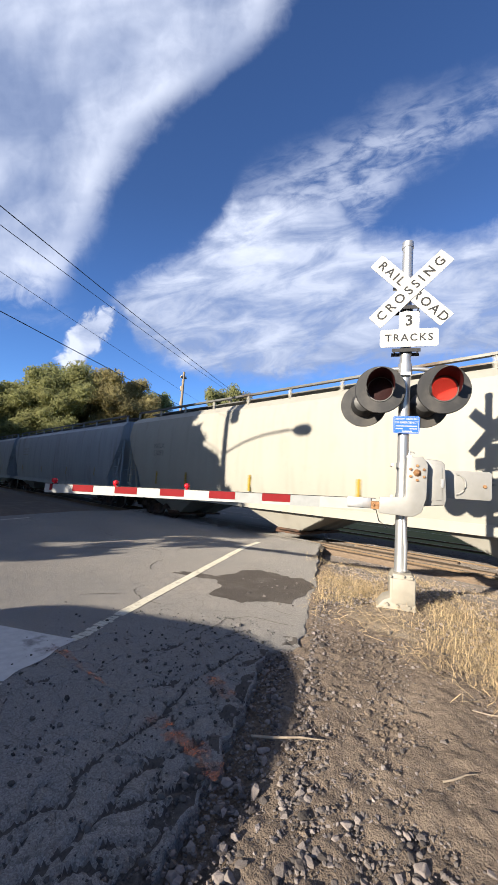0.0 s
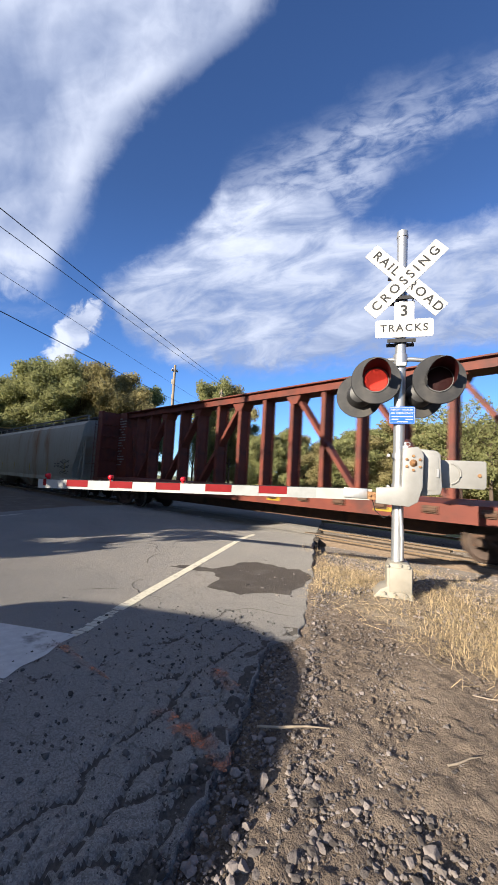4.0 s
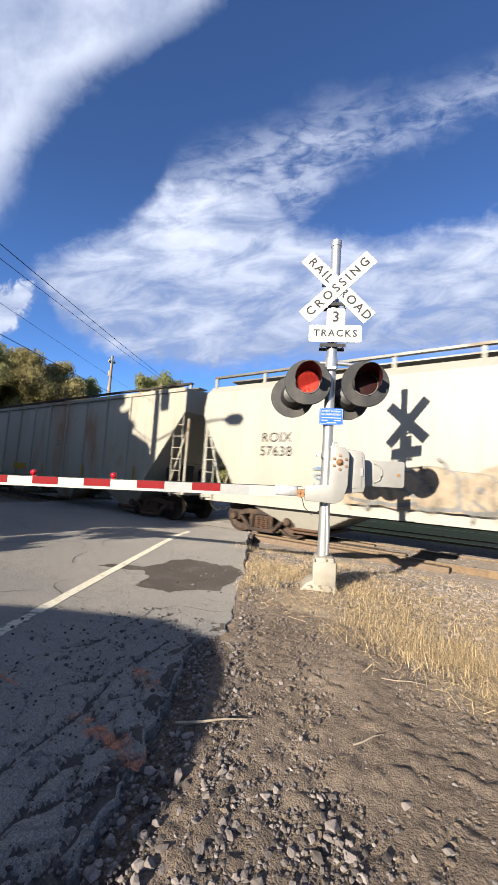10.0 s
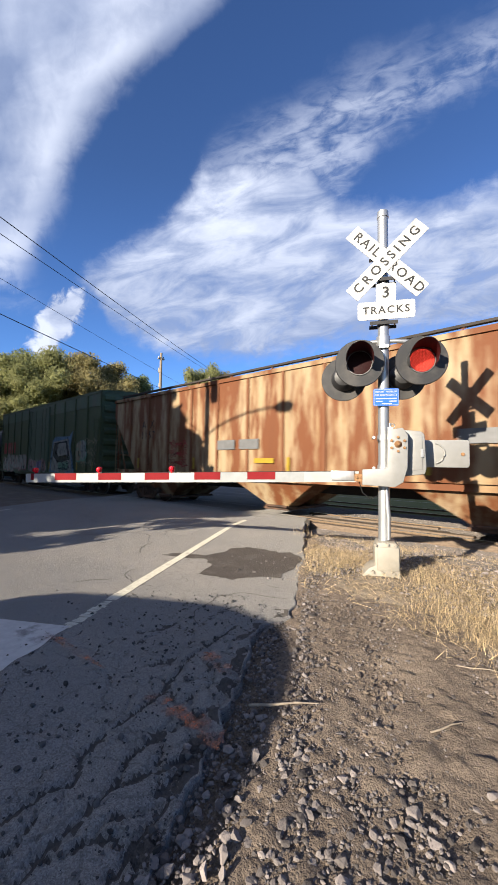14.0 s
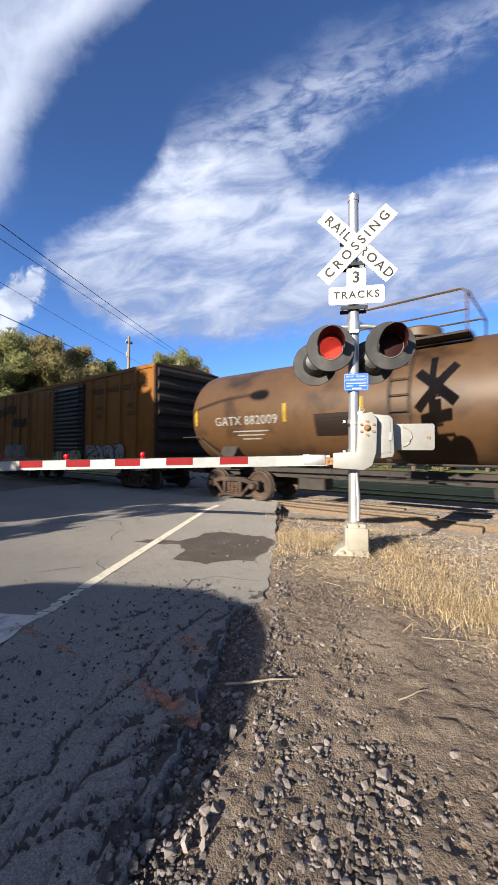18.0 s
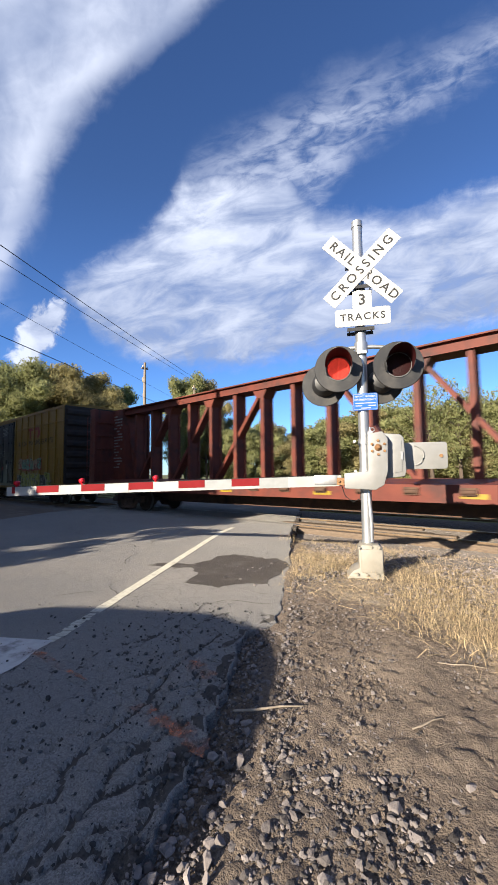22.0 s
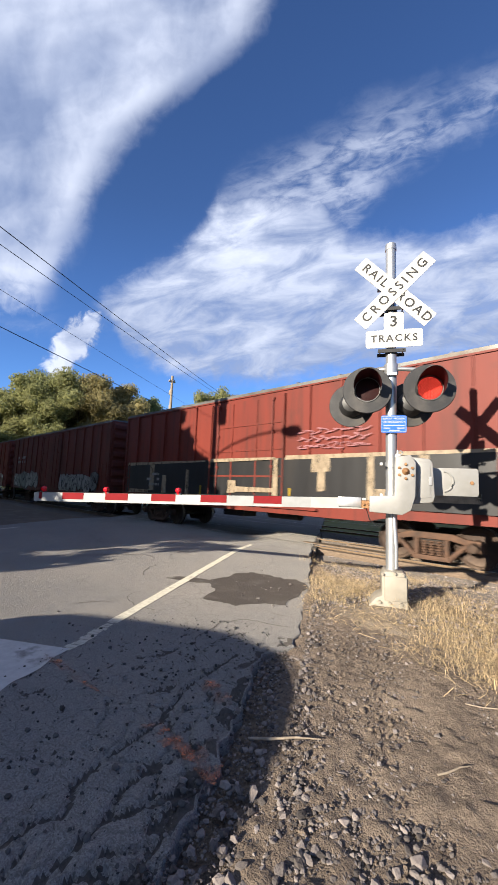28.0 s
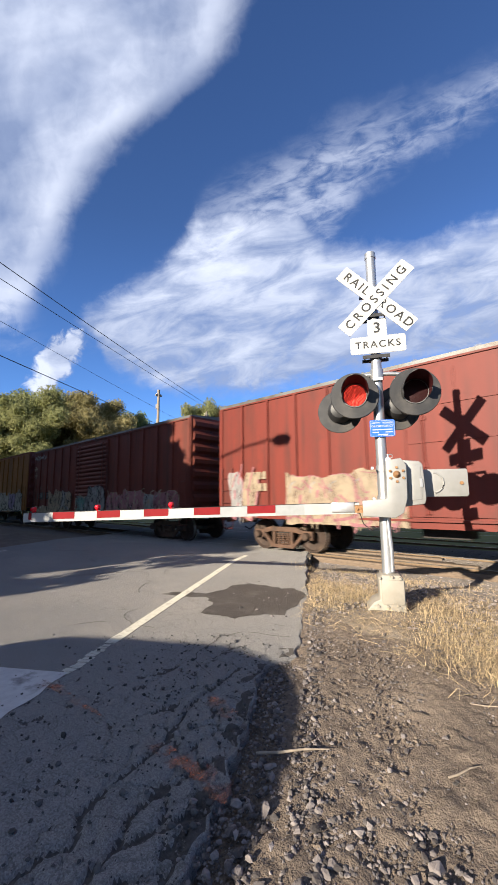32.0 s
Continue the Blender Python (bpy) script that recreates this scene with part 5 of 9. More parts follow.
def graffiti(car, x0, x1, z0, z1, fill, outline, seed, shine="white", y=None, curve=None, letters=None, cloud=None):
    """Spray-painted swollen shapes that overlap: a ragged ground colour, outlines, fills, inner lines and thin highlights, with no words."""
    r = random.Random(seed)
    y = -HALF - 0.068 if y is None else y - 0.012
    tall = z1 - z0
    n = letters or max(2, int((x1 - x0) / (0.62 * tall + 0.1)))
    w = (x1 - x0) / n
    ground_coat, back, front, second, mark = Geo(), Geo(), Geo(), Geo(), Geo()

    def at(px, pz, lift):
        return (px, (curve(pz) if curve else y) - lift, pz)

    def swollen(geo, cx, cz, wide, high, lift, shape, slant, m=22):
        pts = [at(cx, cz, lift)]
        for ring in (0.5, 1.0):
            for q in range(m):
                t = 2 * math.pi * q / m
                c, s = math.cos(t), math.sin(t)
                k = ring * (1 + 0.3 * noise.noise((c * 1.5 + shape, s * 1.5, shape * 0.7)) + 0.1 * noise.noise((c * 4, s * 4 + shape, 2.0)))
                u, v = math.copysign(abs(c) ** 0.55, c) * k * wide / 2, math.copysign(abs(s) ** 0.55, s) * k * high / 2
                pts.append(at(cx + u + slant * v, cz + v, lift))
        faces = [(0, 1 + q, 1 + (q + 1) % m) for q in range(m)] + [(1 + q, 1 + m + q, 1 + m + (q + 1) % m, 1 + (q + 1) % m) for q in range(m)]
        geo.add(pts, faces)

    def ribbon(geo, pts, wide, lift):
        for (ax, az), (bx, bz) in zip(pts, pts[1:]):
            d = math.hypot(bx - ax, bz - az)
            if d < 1e-4:
                continue
            nx, nz = -(bz - az) / d * wide, (bx - ax) / d * wide
            geo.add([at(ax + nx, az + nz, lift), at(ax - nx, az - nz, lift), at(bx - nx, bz - nz, lift), at(bx + nx, bz + nz, lift)], [(0, 1, 2, 3)])

    if cloud:
        steps = max(6, int((x1 - x0) / 0.16))
        edge = []
        for i in range(steps + 1):
            px = x0 - 0.1 + (x1 - x0 + 0.2) * i / steps
            edge.append((px, z0 - 0.04 + 0.1 * tall * noise.noise((px * 2.0, seed, 0)), z1 - 0.12 * tall + 0.3 * tall * noise.noise((px * 1.7, seed, 5)) + 0.12 * tall * r.random()))
        for (ax, al, ah), (bx, bl, bh) in zip(edge, edge[1:]):
            cuts = 5 if curve else 1
            for q in range(cuts):
                f, g = q / cuts, (q + 1) / cuts
                ground_coat.add([at(ax, al + (ah - al) * f, 0), at(bx, bl + (bh - bl) * f, 0), at(bx, bl + (bh - bl) * g, 0), at(ax, al + (ah - al) * g, 0)], [(0, 1, 2, 3)])
    for i in range(n):
        cx, cz = x0 + w * (i + 0.5), z0 + tall * (0.5 + 0.06 * r.uniform(-1, 1))
        wide, high, slant, shape = w * r.uniform(0.98, 1.22), tall * r.uniform(0.8, 0.98), 0.22 * r.uniform(-1, 1), seed * 1.7 + i * 3.3
        lift = 0.0016 + 0.0022 * (i % 3)
        swollen(back, cx + 0.03, cz - 0.03, wide + 0.09, high + 0.09, lift, shape, slant)
        swollen(second if r.random() < 0.22 else front, cx, cz, wide, high, lift + 0.0008, shape, slant)
        # the gaps and folds of the shape
        for _ in range(3):
            a, b, t = cx + wide * r.uniform(-0.3, 0.3), cz + high * r.uniform(-0.4, 0.4), r.uniform(0, 6.28)
            pts = [(a, b)]
            for _ in range(4):
                t += r.uniform(-0.8, 0.8)
                pts.append((pts[-1][0] + 0.13 * wide * math.cos(t), pts[-1][1] + 0.13 * high * math.sin(t)))
            ribbon(back, pts, 0.018 + 0.014 * r.random(), lift + 0.0014)
        swollen(back, cx + wide * r.uniform(-0.16, 0.16), cz + high * r.uniform(-0.12, 0.16), wide * 0.14, high * 0.2, lift + 0.0014, shape + 9, slant, 10)
        ribbon(mark, [(cx - wide * 0.38, cz + high * 0.1), (cx - wide * 0.34, cz + high * 0.3), (cx - wide * 0.12, cz + high * 0.38)], 0.016, lift + 0.0016)
        for _ in range(3):
            a, b = cx + wide * r.uniform(-0.5, 0.5), z0 - 0.02
            ribbon(r.choice((front, back)), [(a, b + 0.1), (a + 0.01 * r.uniform(-1, 1), b - 0.16 * r.random())], 0.008 + 0.008 * r.random(), 0.0002)
    for g, m in ((ground_coat, cloud), (back, outline), (front, fill), (second, shine), (mark, shine)):
        if g.f:
            tagged(part("graffiti", g, SPRAY[m], car, smooth=0), m + " spray paint", kind="stuff")


def scrawl(car, x0, x1, z0, z1, paint, seed, y=None, curve=None, wide=0.014, strokes=3):
    """Thin looping spray-can lines."""
    r, g = random.Random(seed), Geo()
    y = -HALF - 0.07 if y is None else y
    for s in range(strokes):
        n = 46
        ph, f = r.random() * 6, 4 + 3 * r.random()
        zc = z0 + (z1 - z0) * (s + 0.5) / strokes
        prev = None
        for i in range(n + 1):
            t = i / n
            px = x0 + (x1 - x0) * t + 0.12 * math.sin(2 * math.pi * f * 2 * t + ph)
            pz = zc + (z1 - z0) / strokes * 0.45 * math.sin(2 * math.pi * f * t + ph) * (0.6 + 0.4 * math.sin(9 * t + ph))
            if prev:
                d = Vector((px - prev[0], pz - prev[1]))
                if d.length > 1e-4:
                    nx, nz = -d.y / d.length * wide, d.x / d.length * wide
                    q = [(prev[0] + nx, prev[1] + nz), (prev[0] - nx, prev[1] - nz), (px - nx, pz - nz), (px + nx, pz + nz)]
                    g.add([(a, (curve(b) if curve else y), b) for a, b in q], [(0, 1, 2, 3)])
            prev = (px, pz)
    tagged(part("graffiti", g, SPRAY[paint], car, smooth=0), paint + " spray-can scrawl", kind="stuff")


RIBS = {}


def rib(car, mat, x, z0, z1, w=0.075, d=0.06, name="rib"):
    key = (mat.name, round(z0, 2), round(z1, 2), w, d)
    if key not in RIBS:
        RIBS[key] = Geo().prism([(-w / 2, 0), (-w / 2.2, -d), (w / 2.2, -d), (w / 2, 0)], z0, z1, "z").mesh(name, mat, 0, 0)
    part(name, RIBS[key], None, car, at=pose(x, -HALF, 0))
    part(name, RIBS[key], None, car, at=pose(x, HALF, 0, 0, 0, 180))


def boxcar(name, label, s0, s1, top, bottom, mat, door=None, ribs=1.1, trucks=2.3, end_mat=None, roof_mat=None, seam=(), tall_band=None, rust=False, hung=0.0):
    """door: list of (x0, x1, material, style)."""
    car, length = start_car(name, label, s0, s1, "boxcar")
    h = length / 2
    end_mat, roof_mat = end_mat or M["shade_end"], roof_mat or mat
    body = Geo().box(-h, h, -HALF, HALF, bottom + 0.28, top - 0.02, 0)
    part("body", body, mat, car, smooth=0)
    # sill: deeper in the middle of the car
    sill = Geo()
    for s in (-1, 1):
        y0, y1 = s * (HALF - 0.05), s * (HALF + 0.004)
        sill.prism([(-h, bottom + 0.3), (-h, bottom + 0.12), (-h + 2.9, bottom + 0.1), (-h + 3.3, bottom), (h - 3.3, bottom), (h - 2.9, bottom + 0.1), (h, bottom + 0.12), (h, bottom + 0.3)], min(y0, y1), max(y0, y1), "y")
    part("side_sill", sill, mat, car, smooth=0)
    part("underframe", Geo().box(-h + 0.1, h - 0.1, -0.45, 0.45, bottom + 0.02, bottom + 0.3).box(-h + 0.3, h - 0.3, -1.4, 1.4, bottom + 0.22, bottom + 0.3), M["under"], car, smooth=0)
    part("brake_gear", Geo().box(-1.6, -0.6, -0.9, -0.3, bottom - 0.25, bottom + 0.1).lathe([(-0.9, 0.18), (0.3, 0.18)], (1.2, -0.6, bottom - 0.05), "x", 12).tube([(-h + 3, -0.7, bottom - 0.05), (h - 3, -0.7, bottom - 0.05)], 0.03, 6), M["under"], car)
    # roof with raised seams
    r = Geo()
    r.prism([(-HALF - 0.03, top - 0.09), (HALF + 0.03, top - 0.09), (HALF + 0.03, top), (0, top + 0.14), (-HALF - 0.03, top)], -h - 0.02, h + 0.02, "x")
    roof = part("roof", r, roof_mat, car, smooth=0)
    k = int(length / 1.25)
    seam_geo = Geo().prism([(-HALF - 0.02, top), (0, top + 0.14), (HALF + 0.02, top), (HALF + 0.02, top + 0.035), (0, top + 0.175), (-HALF - 0.02, top + 0.035)], -0.025, 0.025, "x").mesh("roof_seam", roof_mat, 0, 0)
    for i in range(1, k):
        part("roof_seam", seam_geo, None, roof, at=pose(-h + length * i / k, 0, 0))
    part("eave", Geo().box(-h, h, -HALF - 0.035, -HALF, top - 0.13, top - 0.085).box(-h, h, HALF, HALF + 0.035, top - 0.13, top - 0.085), mat, car, smooth=0)
    # ends with pressed horizontal ribs
    for s in (-1, 1):
        e = Geo().box(0 if s > 0 else -0.05, 0.05 if s > 0 else 0, -HALF, HALF, bottom + 0.3, top - 0.03)
        wall = part("end_wall", e, end_mat, car, "pressed steel end", pose(s * h, 0, 0), smooth=0)
        fold = Geo().prism([(0, 0), (s * 0.09, 0.1), (s * 0.09, 0.24), (0, 0.36)], -HALF + 0.1, HALF - 0.1, "y").mesh("end_rib", end_mat, 0, 30)
        for i in range(7):
            part("end_rib", fold, None, wall, at=pose(s * 0.05, 0, bottom + 0.5 + (top - bottom - 0.7) * i / 6.6))
        coupler(car, s * (h - 0.1), s)
        ladder(car, s * (h - 0.35), -HALF, bottom + 0.1, bottom + 1.65 if name != "green_boxcar" else top - 1.3, mat)
        part("corner_post", Geo().box(-0.06, 0.06, -HALF - 0.03, -HALF + 0.03, bottom + 0.3, top - 0.13), mat, car, at=pose(s * (h - 0.06), 0, 0), smooth=0)
        part("stirrup", Geo().tube([(-0.2, -HALF, bottom + 0.15), (-0.2, -HALF, bottom - 0.22), (0.2, -HALF, bottom - 0.22), (0.2, -HALF, bottom + 0.15)], 0.018, 6), mat, car, at=pose(s * (h - 0.35), 0, 0))
        truck(car, s * (h - trucks), rust)
    spans = [(d[0], d[1]) for d in door or ()]
    n = int(length / ribs)
    for i in range(1, n):
        x = -h + length * i / n
        if not any(a - 0.15 < x < b + 0.15 for a, b in spans):
            rib(car, mat, x, bottom + 0.32, top - 0.14)
    for z in seam:
        edges = sorted([(-h + 0.1, spans[0][0] - 0.1), (spans[-1][1] + 0.1, h - 0.1)] if spans else [(-h, h)])
        for a, b in edges:
            part("seam", Geo().box(a, b, -HALF - 0.04, -HALF, z - 0.025, z + 0.025), mat, car, smooth=0)
    for x0, x1, dm, style in door or ():
        plug_door(car, x0, x1, bottom + 0.25, top - 0.25, dm, style)
    return car, h


def plug_door(car, x0, x1, z0, z1, mat, style):
    d = part("door", Geo().box(x0, x1, -HALF - 0.055, -HALF, z0, z1), mat, car, "sliding steel car door", smooth=0)
    y = -HALF - 0.055
    if style == "corrugated":
        n = int((z1 - z0) / 0.19)
        g = Geo().prism([(0, 0.0), (-0.045, 0.05), (-0.045, 0.11), (0, 0.16)], x0 + 0.06, x1 - 0.06, "x").mesh("corrugation", mat, 0, 0)
        for i in range(n):
            part("corrugation", g, None, d, at=pose(0, y, z0 + 0.03 + i * (z1 - z0 - 0.06) / n))
    else:
        for f in (0.25, 0.5, 0.75):
            z = z0 + (z1 - z0) * f
            part("stiffener", Geo().box(x0 + 0.04, x1 - 0.04, y - 0.02, y, z - 0.025, z + 0.025), mat, d, smooth=0)
        for f in (0.33, 0.67):
            x = x0 + (x1 - x0) * f
            part("stiffener", Geo().box(x - 0.025, x + 0.025, y - 0.024, y, z0 + 0.05, z1 - 0.05), mat, d, smooth=0)
    dark = mat == M["tbox_door"] and style == "panel"
    for f in (0.08, 0.3, 0.72, 0.92) if dark else (0.12, 0.88):
        x = x0 + (x1 - x0) * f
        bar = part("lock_bar", Geo().tube([(x, y - 0.05, z0 + 0.05), (x, y - 0.05, z1 - 0.05)], 0.02, 6), M["roof"] if dark else mat, d, "worn steel lock rod" if dark else "")
        for g in (0.03, 0.34, 0.66, 0.97):
            z = z0 + (z1 - z0) * g
            part("keeper", Geo().box(x - 0.05, x + 0.05, y - 0.06, y, z - 0.04, z + 0.04), mat, bar, smooth=0)
    if dark:
        for dx, dz, w, h, paint, lab in ((0.42, 0.95, 0.2, 0.2, "red", "small orange-red placard"), (0.8, 1.05, 0.22, 0.26, "white", "small white placard"), (0.18, 0.5, 0.1, 0.55, "yellow", "yellow reflective strip")):
            x, z = x0 + dx * (x1 - x0) * 0.8, z0 + dz
            part("placard", Geo().box(x - w / 2, x + w / 2, y - 0.03, y - 0.027, z - h / 2, z + h / 2), PAINTS[paint], d, lab, smooth=0)
        part("handle_box", Geo().box(x0 + 0.42 * (x1 - x0), x0 + 0.62 * (x1 - x0), y - 0.05, y, z0 + 1.25, z0 + 1.5), mat, d, "lever box of the door lock", bevel=0.01)
    for x in (x0 - 0.05, x1):
        part("door_post", Geo().box(x, x + 0.05, y - 0.03, -HALF, z0 - 0.02, z1 + 0.02), mat, d, smooth=0)
    part("door_track", Geo().box(x0 - 1.2, x1 + 1.2, -HALF - 0.09, -HALF, z0 - 0.1, z0 - 0.05), mat, car, smooth=0)


def hopper(name, label, s0, s1, top, bottom, mat, ribbed=False, bays=3, trucks=1.9, curved=True, dark_rail=False, rust=False, rib_mat=None):
    car, length = start_car(name, label, s0, s1, "hopper car")
    h = length / 2

    def floor_at(x):
        d = h - abs(x)
        pts = [(0.0, top - 0.95), (0.12, top - 1.25), (0.6, top - 2.05), (0.95, top - 2.5), (1.12, bottom + 0.35), (1.2, bottom)] if not ribbed else [(0.0, top - 0.75), (1.75, bottom + 0.1), (1.85, bottom)]
        for (a, p), (b, q) in zip(pts, pts[1:]):
            if d <= b:
                return p + (q - p) * max(0, d - a) / (b - a)
        return bottom

    side = [(1.45, bottom), (1.56, bottom + 0.5), (1.6, bottom + 1.2), (1.6, bottom + 1.9), (1.58, top - 0.75), (1.5, top - 0.3), (1.25, top - 0.06), (0.8, top), (0.0, top + 0.04)] if curved else \
        [(1.58, bottom), (1.6, bottom + 0.1), (1.6, top - 0.08), (1.56, top), (0.8, top + 0.05), (0.0, top + 0.1)]
    xs = sorted({-h, -h + 0.12, -h + 0.35, -h + 0.6, -h + 0.78, -h + 0.95, -h + 1.12, -h + 1.2, -h + 1.75, -h + 1.85, -h + 3, 0, h - 3, h - 1.85, h - 1.75, h - 1.2, h - 1.12, h - 0.95, h - 0.78, h - 0.6, h - 0.35, h - 0.12, h})
    g, k = Geo(), 2 * len(side) - 1
    for x in xs:
        ring = [(-a, b) for a, b in side] + [(a, b) for a, b in side[::-1][1:]]
        g.v += [(x, y, max(z, floor_at(x))) for y, z in ring]
    for i in range(len(xs) - 1):
        g.f += [(i * k + j, i * k + j + 1, (i + 1) * k + j + 1, (i + 1) * k + j) for j in range(k - 1)]
        g.f.append((i * k + k - 1, i * k, (i + 1) * k, (i + 1) * k + k - 1))
    g.f += [tuple(range(k))[::-1], tuple((len(xs) - 1) * k + j for j in range(k))]
    g.f = [f[::-1] for f in g.f]
    g.s = [0] * len(g.f)
    part("body", g, mat, car, smooth=32)
    if ribbed:
        n = int(length / 1.3)
        for i in range(1, n):
            x = -h + length * i / n
            rib(car, rib_mat or mat, x, max(floor_at(x), bottom) + 0.02, top - 0.1, 0.1, 0.045)
        part("top_chord", Geo().box(-h, h, -HALF - 0.05, -HALF + 0.02, top - 0.1, top + 0.02).box(-h, h, HALF - 0.02, HALF + 0.05, top - 0.1, top + 0.02), mat, car, smooth=0)
    part("side_sill", Geo().box(-h + 0.2, h - 0.2, -1.5, -1.42, bottom - 0.16, bottom + 0.06).box(-h + 0.2, h - 0.2, 1.42, 1.5, bottom - 0.16, bottom + 0.06), mat, car, smooth=0)
    part("centre_sill", Geo().box(-h, h, -0.25, 0.25, 0.72, 1.02), M["under"], car, smooth=0)
    # discharge bays
    for i in range(bays):
        x, w = (i - (bays - 1) / 2) * (length - 6.2) / max(1, bays - 1) * 0.98, (length - 7.0) / bays * 0.5
        b = Geo()
        for s in (-1, 1):
            o = len(b.v)
            q = [(x - w, s * 1.4, bottom), (x + w, s * 1.4, bottom), (x + w, s * 0.2, bottom), (x - w, s * 0.2, bottom),
                 (x - 0.32, s * 0.95, 0.28), (x + 0.32, s * 0.95, 0.28), (x + 0.32, s * 0.3, 0.28), (x - 0.32, s * 0.3, 0.28)]
            b.add(q, [(0, 1, 5, 4), (1, 2, 6, 5), (2, 3, 7, 6), (3, 0, 4, 7), (4, 5, 6, 7), (3, 2, 1, 0)])
        bay = part("discharge_bay", b, mat, car, "sloping discharge chute", smooth=0)
        part("gate_frame", Geo().box(x - 0.45, x + 0.45, -1.05, 1.05, 0.2, 0.28).tube([(x - 0.3, -1.15, 0.32), (x + 0.5, -1.15, 0.32)], 0.035, 8), M["steel_rust"], bay, "rusty outlet gate")
    # roof walk and hatches
    for s in (-1, 1):
        part("running_board", Geo().box(-h + 0.1, h - 0.1, s * 1.28 - 0.06, s * 1.28 + 0.06, top + 0.19, top + 0.25), M["under"] if dark_rail else M["roof"], car, "roof walk rail", smooth=0)
        n = int(length / 1.75)
        for i in range(n + 1):
            x = -h + 0.15 + (length - 0.3) * i / n
            part("walk_post", Geo().box(-0.035, 0.035, s * 1.28 - 0.03, s * 1.28 + 0.03, top - 0.1, top + 0.2), mat, car, at=pose(x, 0, 0), smooth=0)
    part("roof_walk", Geo().box(-h + 0.3, h - 0.3, -0.75, -0.35, top + 0.2, top + 0.24).box(-h + 0.3, h - 0.3, 0.35, 0.75, top + 0.2, top + 0.24), M["roof"], car, smooth=0)
    for i in range(bays * 2 + 2):
        x = -h + length * (i + 0.5) / (bays * 2 + 2)
        part("hatch", Geo().box(x - 0.7, x + 0.7, -0.28, 0.28, top + 0.0, top + 0.16), M["roof"], car, bevel=0.02)
    for s in (-1, 1):
        # end platform with posts, ladder, slope braces
        e = Geo().box(0, 0.85, -1.45, 1.45, 0.9, 1.06)
        for y in (-1.4, 1.4):
            e.tube([(0.8, y, 1.0), (0.82, y, top - 0.95)], 0.045, 6)
            e.tube([(0.1, y, 1.06), (0.78, y, top - 1.3)], 0.035, 6)
        e.tube([(0.8, -1.4, 1.9), (0.8, 1.4, 1.9)], 0.025, 6)
        part("end_platform", e, mat, car, "end platform with braces", pose(s * (h - 0.82), 0, 0, 0, 0, 0 if s > 0 else 180))
        ladder(car, s * (h - 0.28), -1.5, 0.85, top - 0.6 if curved else top, mat, 0.4, 0.36)
        part("slope_brace", Geo().box(-0.05, 0.05, -0.9, -0.7, 1.0, 2.2).box(-0.05, 0.05, 0.7, 0.9, 1.0, 2.2).box(-0.1, 0.1, -0.3, 0.3, 1.0, 1.9), M["under"], car, at=pose(s * (h - 1.35), 0, 0), smooth=0)
        coupler(car, s * (h - 0.1), s)
        truck(car, s * (h - trucks), rust)
    return car, h


